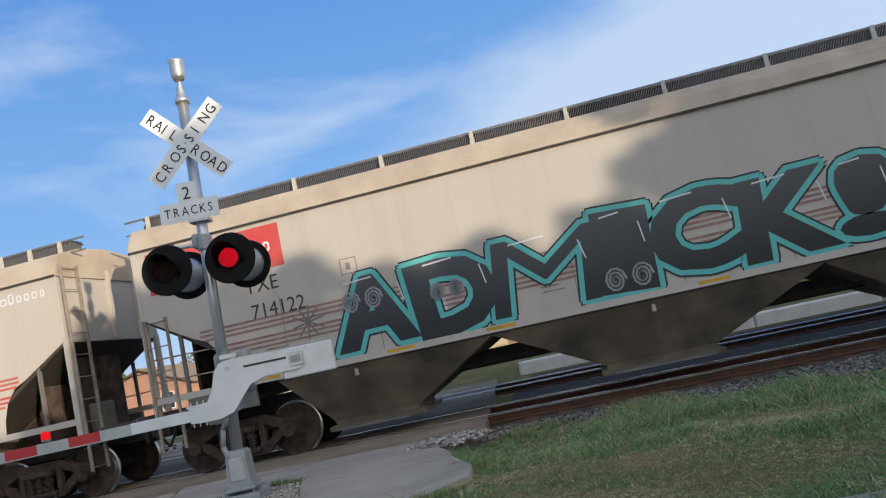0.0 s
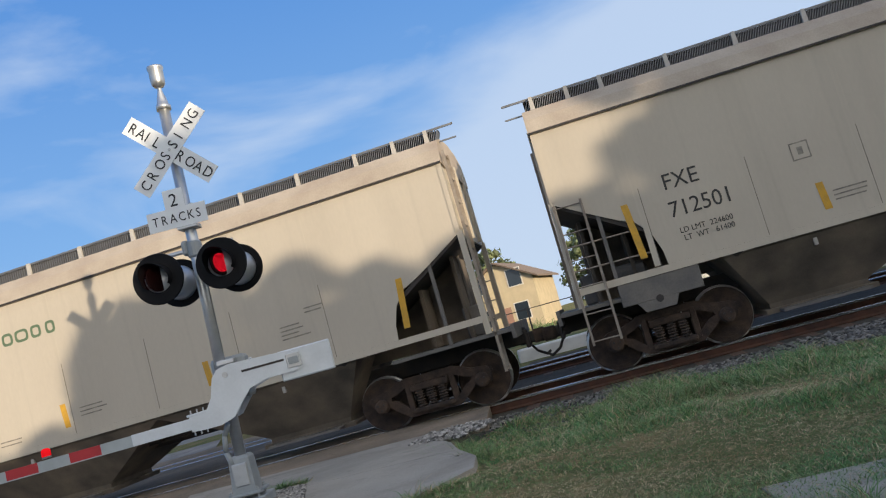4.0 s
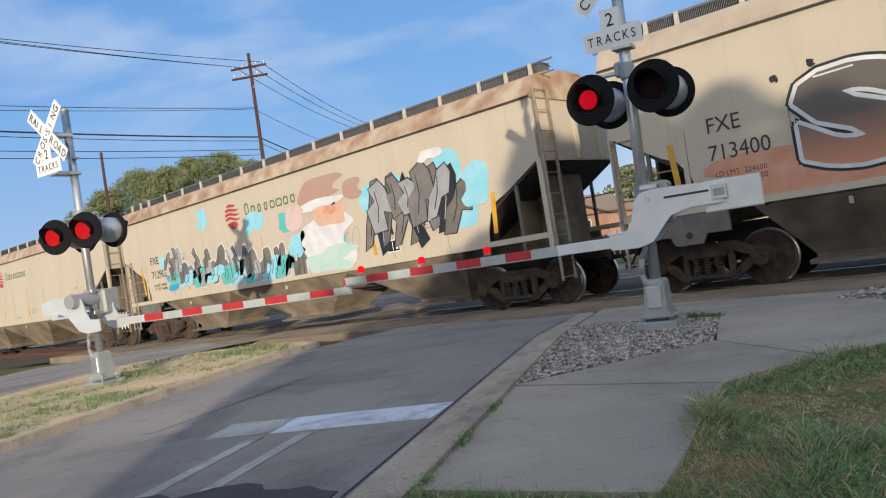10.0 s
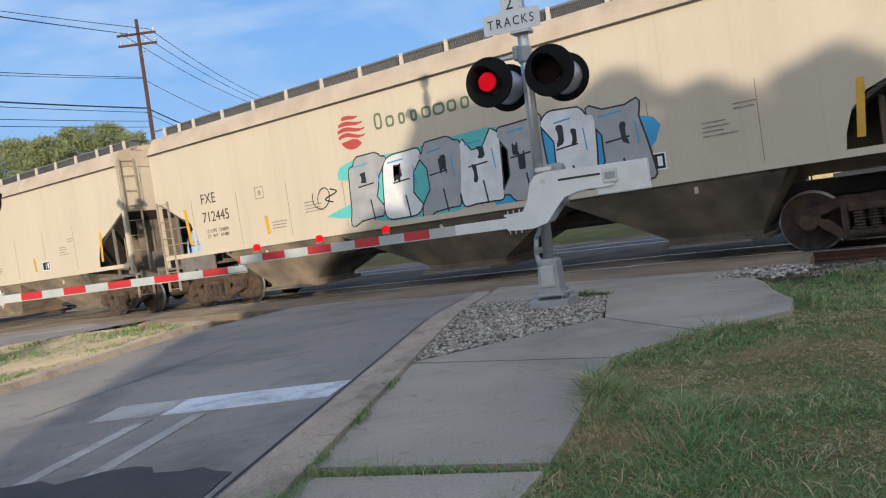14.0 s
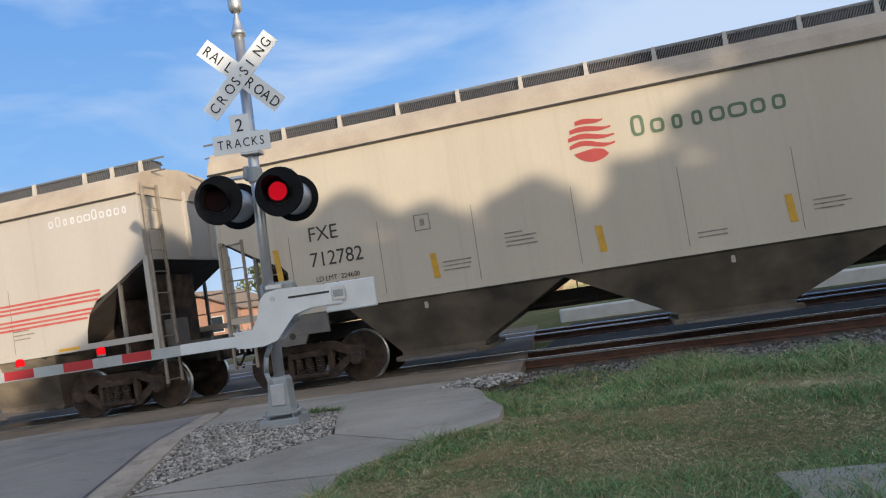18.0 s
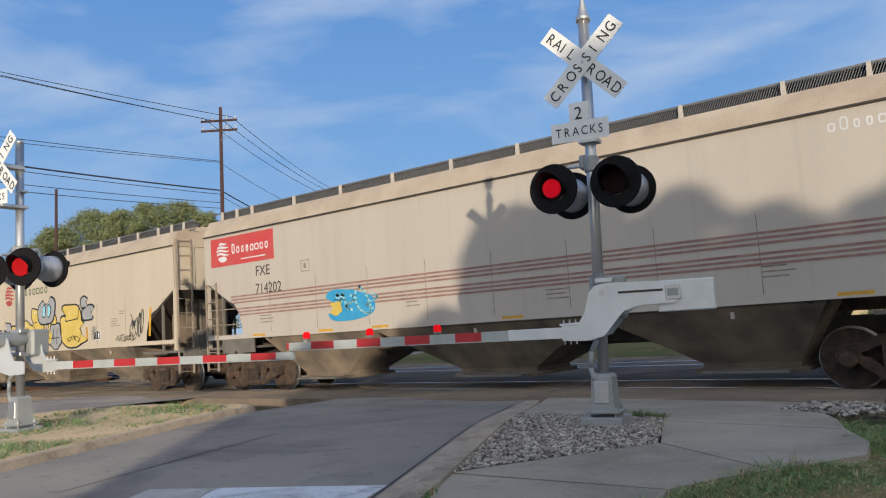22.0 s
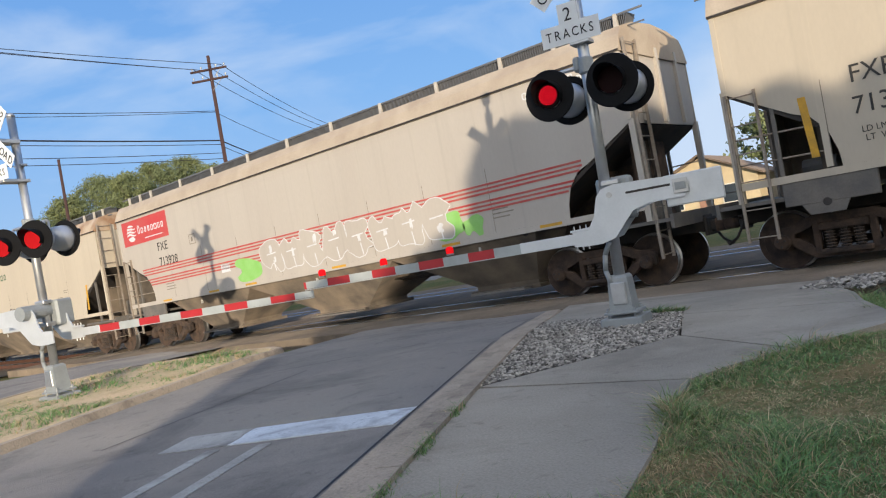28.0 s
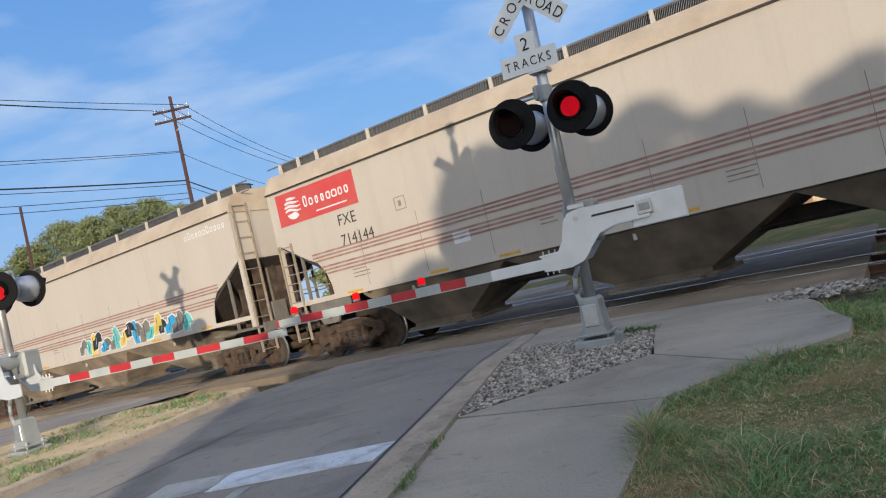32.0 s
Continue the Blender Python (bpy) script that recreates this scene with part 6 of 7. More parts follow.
hopper_car("B", "FXE", "712445", art_label(PLAIN_B, "blue-silver graffiti"), art=(patch(8.4, 2.2, 5.0, 1.4, TURQ, 4), patch(11.5, 2.1, 3.0, 1.3, BLUE, 5), bubbles(6.6, 13.0, 1.45, 2.9, 7, (CHROME, CHALK), INK, None, 25, True, BLUE, 0.0, 0.03), scrawl(5.5, 6.2, 1.9, 2.5, 2, INK, 26)))
hopper_car("B", "FXE", "713005", PLAIN_B)
hopper_car("C", "COER", "355101", "black covered hopper car with beige roof, orange stripe and chalky graffiti", art=(patch(3.7, 1.72, 0.7, 0.55, TURQ, 4), patch(6.9, 1.9, 0.7, 0.5, TURQ, 7), bubbles(3.75, 6.9, 1.46, 2.42, 5, GREYP, INK, CHALK, 33, False, None, 0.03, 0.035), bubbles(7.6, 11.6, 1.55, 2.3, 6, BLACK, GREYP, None, 35, True, None, 0.0, 0.03), outline(13.7, 2.55, 1.1, 0.8, 37, CHALK), outline(13.7, 1.95, 0.6, 0.5, 38, CHALK), outline(13.45, 2.6, 0.25, 0.2, 39, CHALK), outline(13.95, 2.6, 0.25, 0.2, 40, CHALK), stroked([(13.2, 2.9), (13.05, 3.45), (13.5, 3.1), (13.9, 3.15), (14.3, 3.5), (14.2, 2.85)], CHALK, 0.055), stroked([(13.4, 1.75), (13.4, 1.5), (13.7, 1.55), (14.0, 1.5), (14.0, 1.75)], CHALK), scrawl(14.6, 15.6, 2.2, 2.5, 6, CHALK, 41, 0.02), scrawl(14.6, 15.7, 2.6, 2.85, 7, CHALK, 42, 0.02)))
hopper_car("A", "FXE", "714658", RED_A)
hopper_car("B", "FXE", "712782", PLAIN_B)
hopper_car("B", "FXE", "712396", art_label(PLAIN_B, "grey outline graffiti"), roof=ROOF_RUST, art=(scrawl(3.8, 9.6, 1.5, 2.2, 11, GREYP, 43, 0.03), scrawl(9.8, 12.6, 1.7, 2.5, 5, STENCIL, 44, 0.04)))
hopper_car("B", "FXE", "712433", art_label(PLAIN_B, "yellow cartoon graffiti"), art=(inked(6.3, 2.0, 0.5, 0.4, CHROME, 46), inked(6.2, 1.75, 0.4, 0.3, CHROME, 45), bubbles(6.4, 8.7, 1.42, 2.4, 2, GOLD, INK, None, 47, False, CHALK, 0.05), inked(6.75, 2.3, 0.4, 0.3, CHROME, 58), patch(6.95, 1.8, 0.6, 0.62, SKYBLUE, 48, 2), lifted(scrawl(6.7, 7.2, 1.55, 2.05, 3, BLUE, 66, 0.03), 0.014), lifted(scrawl(8.0, 8.5, 1.6, 1.85, 3, INK, 67, 0.025), 0.014), bubbles(8.6, 10.4, 1.55, 2.75, 3, GOLD, INK, None, 44, False, CHALK, -0.1), lifted(scrawl(9.3, 9.9, 1.7, 1.95, 4, INK, 68, 0.025), 0.014), inked(10.35, 1.85, 0.75, 0.8, CHROME, 59), lifted(stroked([(10.2, 1.6), (10.25, 2.1)], INK), 0.014), lifted(stroked([(10.45, 1.6), (10.5, 2.1)], INK), 0.014), lifted(stroked([(10.05, 1.78), (10.65, 1.8)], INK), 0.014), inked(11.55, 1.95, 1.7, 0.95, GOLD, 61), inked(11.4, 2.45, 1.25, 0.75, GOLD, 62), lifted(scrawl(11.2, 12.1, 1.6, 1.85, 5, INK, 69, 0.025), 0.014), lifted(stroked([(10.9, 2.75), (11.1, 2.3), (11.9, 2.35), (12.0, 2.8)], INK), 0.014), inked(12.55, 2.5, 0.7, 0.42, CHROME, 63), inked(12.3, 2.85, 0.42, 0.32, CHROME, 64), star(12.9, 1.85, 0.22), patch(9.75, 2.72, 1.3, 0.95, INK, 49, 2), patch(9.75, 2.72, 1.18, 0.83, CHROME, 49, 3), patch(9.58, 2.72, 0.26, 0.44, INK, 51, 4), patch(9.94, 2.72, 0.26, 0.44, INK, 53, 4), patch(9.58, 2.72, 0.2, 0.36, SKYBLUE, 51, 5), patch(9.94, 2.72, 0.2, 0.36, SKYBLUE, 53, 5), scrawl(14.2, 15.3, 1.5, 1.75, 7, INK, 65, 0.025), scrawl(15.0, 15.7, 1.6, 2.4, 5, INK, 50)))
hopper_car("A", "FXE", "714202", art_label(RED_A, "small blue tag"), stripes=DULL_STRIPE, art=(patch(5.3, 1.95, 1.5, 0.7, BLUE, 3), scrawl(4.9, 6.2, 1.7, 2.4, 4, SKYBLUE, 52, 0.06), patch(4.9, 1.9, 0.4, 0.3, GOLD, 4, 1)))
hopper_car("A", "FXE", "714075", art_label(RED_A, "light blue graffiti").replace("red logo", "brown logo"), stripes=DULL_STRIPE, panel=BROWN_PANEL, art=(scrawl(1.3, 2.3, 1.6, 2.2, 5, INK, 54), piece("MESTA", 2.5, 8.0, 1.44, 2.12, CHROME, INK, CHALK, 55, CHALK, 0.0, 0.03, (0.09, 0.05)), scrawl(7.95, 8.3, 2.1, 2.4, 2, INK, 56), piece("SEKONE", 8.4, 13.9, 1.42, 2.3, SKYBLUE, INK, CHALK, 57, CHALK, 0.03, 0.03, (0.10, 0.055))))
hopper_car("B", "FXE", "712812", art_label(PLAIN_B, "faint sketched tags"), art=(scrawl(7.6, 9.0, 1.6, 2.2, 5, GREYP, 61, 0.02), scrawl(9.9, 11.6, 1.6, 2.3, 6, INK, 62, 0.02), scrawl(14.0, 15.0, 2.2, 3.2, 4, GREYP, 63, 0.03)))
hopper_car("B", "FXE", "712440", "rust-streaked beige covered hopper car with faded emblem", paintwork=RUSTY, roof=ROOF_RUST)
hopper_car("B", "FXE", "713112", art_label(PLAIN_B, "a faint tag"), roof=ROOF_RUST, art=(scrawl(8.0, 10.2, 1.5, 2.2, 6, UNDER, 66, 0.04),))
hopper_car("A", "FXE", "713928", art_label(RED_A, "lime-white graffiti"), art=(patch(6.2, 1.8, 1.1, 0.6, LIME, 3), patch(13.0, 1.8, 0.9, 0.55, LIME, 4), patch(13.7, 1.7, 0.5, 0.4, LIME, 7), bubbles(6.9, 13.2, 1.55, 2.45, 8, GREY, CHALK, None, 67, False, None, 0.0, 0.02)))
hopper_car("B", "FXE", "713041", art_label(PLAIN_B, "a black tag"), art=(scrawl(5.0, 6.4, 1.6, 2.25, 5, INK, 71, 0.035),))
hopper_car("A", "FXE", "714026", art_label(RED_A, "light blue graffiti"), stripes=DULL_STRIPE, panel=GREY, art=(scrawl(0.9, 1.6, 2.2, 3.0, 4, BLUE, 72, 0.07), piece("AEMZ", 3.8, 8.9, 1.45, 2.4, BLUE, INK, None, 73, SKYBLUE, 0.08, 0.06, (0.1, 0.05)), shards(3.2, 9.0, 1.45, 2.3, 7, (BLUE,), 79, -0.3, INK), piece("ON", 9.2, 11.2, 1.5, 2.9, SKYBLUE, INK, None, 74, CHALK, 0.0, 0.06, (0.1, 0.06)), patch(11.85, 2.15, 0.95, 1.25, PINK, 75), patch(11.75, 2.85, 1.05, 0.55, INK, 76, 1), patch(11.45, 2.55, 0.3, 0.6, INK, 36, 1), scrawl(11.65, 12.15, 1.8, 1.95, 2, INK, 77, 0.02), piece("RS", 12.6, 15.1, 1.7, 3.1, SKYBLUE, INK, None, 78, CHALK, 0.1, 0.06, (0.1, 0.07))))
hopper_car("A", "FXE", "714352", art_label(RED_A, "blue-yellow graffiti"), stripes=DULL_STRIPE, art=(shards(8.8, 14.9, 1.42, 2.15, 20, (GREYP, TURQ, GOLD, INK, BLUE, UNDER), 81, -0.1, CHALK)))
hopper_car("A", "FXE", "714144", RED_A, stripes=DULL_STRIPE)
hopper_car("B", "FXE", "712690", PLAIN_B)


# ---- far side of the tracks ----
def leaves(s, c, r, count, size, rnd, material=None, loose=False):
    """Small crossed leaf clumps through the shell of an uneven crown."""
    for _ in range(count):
        a, b = rnd.uniform(0, math.tau), math.acos(rnd.uniform(-0.9, 1))
        k = loose and rnd.uniform(0.15, 1.3) or rnd.uniform(0.55, 1.05)
        p = Vector((c[0] + r[0] * k * math.sin(b) * math.cos(a), c[1] + r[1] * k * math.sin(b) * math.sin(a), c[2] + r[2] * k * math.cos(b)))
        n = (p - Vector(c)).normalized() + Vector((rnd.gauss(0, 0.45), rnd.gauss(0, 0.45), rnd.gauss(0, 0.45)))
        u = n.cross(Vector((rnd.gauss(0, 1), rnd.gauss(0, 1), rnd.gauss(0, 1)))).normalized()
        w = u.cross(n).normalized() * size * rnd.uniform(0.4, 0.8)
        u = u * size * rnd.uniform(0.7, 1.3)
        s.add([p - u, p + w, p + u, p - w], [(0, 1, 2, 3)], material or LEAF)


def tree(at, height, spread, clumps, count, size, seed, label):
    rnd = random.Random(seed)
    t = thing("tree", label, "tree", m=pose(at[0], at[1], at[2]))
    s = Shape()
    s.loft([[(math.cos(i * math.tau / 8) * r + dx, math.sin(i * math.tau / 8) * r, z) for i in range(8)] for z, r, dx in ((-0.3, 0.34, 0), (0.5, 0.25, 0.02), (height * 0.3, 0.2, 0.1), (height * 0.6, 0.11, 0.05), (height * 0.85, 0.03, 0.1))], BARK)
    tips = []
    for i in range(clumps):
        a, z = i * 2.4 + rnd.uniform(-0.4, 0.4), height * rnd.uniform(0.38, 0.86)
        d = spread * rnd.uniform(0.3, 0.8)
        tip = Vector((math.cos(a) * d, math.sin(a) * d, z))
        s.tube((0.05, 0, z * 0.62), tip, 0.09, BARK, 6, 0.025)
        tips.append(tip)
    part("trunk", s, t)
    s = Shape()
    for tip in tips:
        q = spread * rnd.uniform(0.28, 0.5)
        leaves(s, tip, (q, q, q * 0.75), count // clumps, size, rnd)
    part("crown", s.raw("crown"), t)
    return t


def bushy_tree(at, height, spread, clumps, per, size, seed, label, group="", base=0.25, taper=0.62):
    """A tree whose crown is made of many uneven tufts round its limbs."""
    rnd = random.Random(seed)
    t = thing("tree", label, "tree", group, m=pose(at[0], at[1], at[2]))
    s = Shape()
    s.loft([[(math.cos(i * math.tau / 8) * r + dx, math.sin(i * math.tau / 8) * r, z) for i in range(8)] for z, r, dx in ((-0.3, 0.34, 0), (0.5, 0.25, 0.02), (height * 0.3, 0.2, 0.1), (height * 0.6, 0.11, 0.05), (height * 0.9, 0.03, 0.1))], BARK)
    crown = Shape()
    for i in range(clumps):
        z = base + (1 - base) * rnd.random() ** 0.8
        girth = spread * (1.0 if z < taper else max(0.22, 1.0 - ((z - taper) / (1 - taper)) ** 1.6 * 0.8))
        a, d = rnd.uniform(0, math.tau), girth * math.sqrt(rnd.random())
        q = rnd.uniform(0.12, 0.22) * spread
        tip = Vector((math.cos(a) * d, math.sin(a) * d, z * height - q * 0.6))
        if i % 4 == 0:
            s.tube((0.05, 0, tip.z * 0.7), tip, 0.07, BARK, 5, 0.02)
        leaves(crown, tip, (q, q, q * 0.7), per, size, rnd, None, True)
    part("trunk", s, t)
    part("crown", crown.raw("crown"), t)
    return t


# (bearing to the left of the track's normal, height over distance, spread)
for i, (az, el, w) in enumerate(((66.6, 0.118, 3.0), (64.8, 0.140, 3.4), (62.6, 0.163, 3.8), (60.6, 0.162, 3.6), (58.7, 0.170, 3.8), (56.8, 0.172, 3.6), (55.1, 0.158, 2.8))):
    d = 104 + 7 * (i % 3)
    bushy_tree((-math.sin(radians(az)) * d, math.cos(radians(az)) * d, -0.1), el * d + 1.2, w * 1.6 * d / 108, 330, 105, 0.125, 100 + i, "broad green shade tree behind the tracks", "trees behind the tracks", 0.10)
for i, (az, d, el, w) in enumerate(((44, 90, 0.075, 4), (36, 86, 0.085, 4), (27, 84, 0.08, 4.5), (15, 86, 0.10, 5), (6, 84, 0.095, 4), (-2, 80, 0.10, 4), (-8, 76, 0.105, 4.5), (-14, 78, 0.10, 4), (-21, 80, 0.09, 4))):
    bushy_tree((-math.sin(radians(az)) * d, math.cos(radians(az)) * d, -0.1), el * d + 1.2, w, 70, 70, 0.24, 140 + i, "green garden tree beyond the houses", "trees behind the tracks", 0.15)


def house(at, w, d, h, roof, siding, label, turn=0, storeys=1):
    """A gabled house with its roof, windows, door and trim."""
    b = thing("house", label, "house", "houses beyond the tracks", pose(at[0], at[1], at[2], 0, 0, turn))
    s = Shape()
    s.box(-w / 2, w / 2, 0, d, -0.2, h, siding)
    s.prism([(-w / 2, h), (w / 2, h), (0, h + roof * 0.94)], d, siding, "xz", 0.0)
    part("wall", s, b)
    s = Shape()
    e = 0.5
    for f in (-1, 1):
        q = [(f * (w / 2 + e), h - e * roof / (w / 2)), (0, h + roof), (0, h + roof + 0.14), (f * (w / 2 + e), h - e * roof / (w / 2) + 0.14)]
        s.loft([[(x, y, z) for x, z in q] for y in (-e, d + e)], SHINGLE)
    part("roof", s, b, "brown shingle roof")
    for k in range(storeys):
        for x in (-w * 0.28, w * 0.24):
            z = 0.9 + k * 2.7
            s = Shape()
            s.box(x - 0.62, x + 0.62, -0.05, -0.001, z - 0.08, z + 1.38, TRIM)
            win = part("window", s, b, "white-framed window")
            s = Shape()
            s.box(x - 0.54, x + 0.54, -0.062, -0.0501, z, z + 1.3, GLASS)
            part("pane", s, win)
    s = Shape()
    s.box(-0.45, 0.45, -0.06, -0.001, 0.0, 2.05, BRICK)
    part("door", s, b)
    return b


house((-11.4, 58, -0.1), 4.6, 9, 4.2, 1.4, CREAM, "cream two-storey house with a brown shingle roof", 12, 2)
house((-5.9, 60, -0.1), 5.6, 9, 4.1, 1.6, CREAM, "cream gabled house with white-framed upper windows", -8, 2)
house((-21, 58, -0.1), 8, 9, 2.8, 1.9, CREAM, "low cream bungalow with a shallow roof", 6, 1)
house((-38, 60, -0.1), 9, 8, 2.8, 1.8, BRICK, "brick bungalow with a brown roof", 0, 1)
house((7, 64, -0.1), 9, 8, 2.8, 1.8, TRIM, "white bungalow with a brown roof", -5, 1)

# street and drive behind the tracks
sh = Shape()
sh.box(-200, 120, 37, 43, -0.3, -0.06, CONCRETE)
solid("street", sh, "pale concrete street behind the tracks", "road", "structure")
fence = thing("fence", "chain fence of dark posts and rails behind the tracks", "fence")
for i in range(18):
    s = Shape()
    s.tube((-12 + i * 2.4, 34, -0.1), (-12 + i * 2.4, 34, 1.35), 0.035, DARK, 8)
    part("post", s, fence)
for z in (0.15, 1.3):
    s = Shape()
    s.tube((-12, 34, z), (28.8, 34, z), 0.022, DARK, 6)
    part("rail", s, fence)

# low pale concrete beams laid end to end beyond the second track
barrier = thing("concrete_barrier", "low pale concrete beams laid end to end beyond the tracks", "barrier")
for i in range(10):
    s = Shape()
    x = -2.35 + i * 3.6
    s.box(x, x + 3.58, 23.9, 24.25, -0.48, 0.07, TRIM, 0.05)
    part("beam", s, barrier)

# utility poles and lines
def utility_pole(at, h, arms, label, r=0.17):
    p = thing("utility_pole", label, "utility pole", "utility poles", pose(at[0], at[1], 0, 0, 0, 36))
    s = Shape()
    s.tube((0, 0, -0.5), (0.15, 0, h), r, POLE_WOOD, 12, r * 0.65)
    part("pole", s, p)
    for k, z in enumerate(arms):
        s = Shape()
        s.box(-1.25, 1.35, -0.16, -0.04, z - 0.07, z + 0.07, POLE_WOOD, 0.01)
        s.tube((0.9, -0.1, z - 0.05), (0.12, -0.1, z - 0.8), 0.02, GALV, 6)
        arm = part("cross_arm", s, p)
        for x in (-1.1, -0.45, 0.6, 1.2):
            s = Shape()
            s.lathe((x, -0.1, z + 0.07), (0, 0, 1), ((0, 0.03), (0.1, 0.03), (0.12, 0.07), (0.2, 0.07), (0.24, 0.02)), GALV, 8)
            part("insulator", s, arm)
    return p


utility_pole((-44.6, 32.4), 17.3, (16.3, 15.6), "tall reddish wooden utility pole with cross arms")
utility_pole((-75.2, 35.2), 16.4, (), "short bare wooden pole beyond the tracks", 0.2)


def cable(a, b, sag, r, n=18):
    s = Shape()
    a, b = Vector(a), Vector(b)
    pts = [a.lerp(b, i / n) - Vector((0, 0, sag * 4 * (i / n) * (1 - i / n))) for i in range(n + 1)]
    w = (b - a).normalized()
    u = w.orthogonal().normalized()
    v = w.cross(u)
    s.loft([[p + (u * math.cos(k * math.tau / 5) + v * math.sin(k * math.tau / 5)) * r for k in range(5)] for p in pts], WIRE)
    return solid("power_line", s, "thin black overhead power line", "power line", group="power lines")


P = (-44.6, 32.4)
Q = (-43.3, 13.0)        # over the tracks, where the lines pass on towards the south
for dx, z, zq, r in ((-1.0, 16.6, 16.9, 0.022), (-0.4, 16.4, 16.6, 0.022), (0.9, 16.5, 16.3, 0.022), (0.0, 13.4, 12.9, 0.022), (0.1, 13.3, 12.6, 0.018), (0.0, 11.3, 11.6, 0.05), (0.1, 11.0, 11.3, 0.022), (0.1, 10.4, 10.5, 0.022), (0.1, 10.0, 10.1, 0.022)):
    a = Vector((P[0] + dx, P[1] + dx * 0.5, z))
    q = Vector((Q[0] + dx, Q[1], zq))
    cable(a, a + (q - a) * 2.2, 0.5, r)
for dx, z, r in ((-1.0, 16.6, 0.022), (0.2, 16.4, 0.022), (0.9, 16.5, 0.022)):
    cable((P[0] + dx, P[1] + dx * 0.5, z), (-62 + dx, 66, 15.5), 1.0, r)
for z, r in ((13.3, 0.018), (11.3, 0.045), (10.9, 0.022)):
    cable((P[0], P[1], z), (-62, 66, z - 0.5), 1.0, r)

# ---- behind the camera: trees that shade the crossing ----
back_w = Vector((-SUN_WAY.x, -SUN_WAY.y)).normalized()   # towards the sun
side_w = Vector((back_w.y, -back_w.x)) * -1.0


def shade_spot(x, y, far):
    """A place far metres towards the sun from (x, y)."""
    return (x + back_w.x * far, y + back_w.y * far, -0.1)


rise = -SUN_WAY.z / math.hypot(SUN_WAY.x, SUN_WAY.y)
# (a point on the train's side, height of the shade there, spread of the crown)
# the first crowns are also raised to bury the near crossbuck's shadow
for i, (x, top, w) in enumerate(((-8.4, 3.1, 0.55), (-7.7, 3.3, 0.62), (-7.0, 3.3, 0.7), (-5.9, 3.1, 0.85), (-4.6, 3.2, 0.85), (-3.2, 2.75, 0.95), (-1.4, 2.8, 1.05), (0.6, 2.95, 1.1), (4.6, 6.4, 2.4), (7.6, 7.0, 2.8), (11, 6.6, 3.0), (14.5, 6.6, 3.0), (18.5, 6.4, 3.2), (22.5, 6.4, 3.2))):
    p = shade_spot(x, 12.22, 32)
    bushy_tree(p, top + 32 * rise, w, 150 if w < 2 else 420, 34, 0.16 if w < 2 else 0.24, 300 + i, "leafy garden tree across the street", "shade trees", 0.30, 0.84)
# a clipped hedge, unseen and added only to keep the low sun off the near ground
hedge = thing("hedge", "tall dense green hedge, unseen, added to block the low sun", "hedge")
rnd = random.Random(77)
for k in range(30):
    s = Shape()
    p = shade_spot(-10.3 + k * 1.15, 9.0, 24)
    h = 24 * rise + (0.85 if k > 2 else 0.25) + rnd.uniform(-0.15, 0.2)
    leaves(s, (p[0], p[1], h * 0.5), (0.9, 0.9, h * 0.46), 420, 0.30, rnd)
    for j in range(9):
        q = rnd.uniform(0.25, 0.45)
        leaves(s, (p[0] + rnd.uniform(-0.7, 0.7), p[1] + rnd.uniform(-0.7, 0.7), h - q + rnd.uniform(-0.4, 0.15)), (q, q, q * 0.7), 34, 0.18, rnd)
    part("bush", s.raw("bush"), hedge)

# a second, lower unseen row, added to shade the foot of the train
low_hedge = thing("hedge", "dense green hedge of uneven shrubs, unseen, added to shade the train", "hedge")
for k in range(32):
    s = Shape()
    x = -10.5 + k * 1.25
    p = shade_spot(x, 12.22, 29)
    h = 29 * rise + min(1.75, 1.15 + 0.24 * k) + rnd.uniform(-0.15, 0.15)
    leaves(s, (p[0], p[1], h * 0.5), (0.95, 0.95, h * 0.48), 460, 0.32, rnd)
    for j in range(8):
        q = rnd.uniform(0.25, 0.45)
        leaves(s, (p[0] + rnd.uniform(-0.7, 0.7), p[1] + rnd.uniform(-0.7, 0.7), h - q + rnd.uniform(-0.35, 0.2)), (q, q, q * 0.7), 34, 0.18, rnd)
    part("bush", s.raw("bush"), low_hedge)

# ---- grass ----
verge = [(-1.52, 1.2), (-1.57, 2.7), (-1.70, 3.3), (-1.95, 4.1), (-1.93, 5.0), (-1.70, 5.48), (-1.41, 5.88), (-1.23, 6.18), (-1.29, 6.7), (-1.60, 7.48), (-1.88, 8.51), (-1.95, 9.8), (-1.5, 11.2), (0.4, 11.15), (4, 10.6), (9, 9.9), (9, 1.2)]


# worn straw-coloured spots in the lawn
WORN = ((-1.5, 4.2, 0.5), (-1.0, 4.1, 0.45), (-0.7, 4.8, 0.7), (-0.1, 4.4, 0.6), (-1.4, 3.1, 0.35), (-0.7, 6.0, 0.7), (0.4, 5.6, 0.8), (-0.3, 3.2, 0.5), (0.9, 4.8, 0.7), (1.4, 6.6, 0.9))


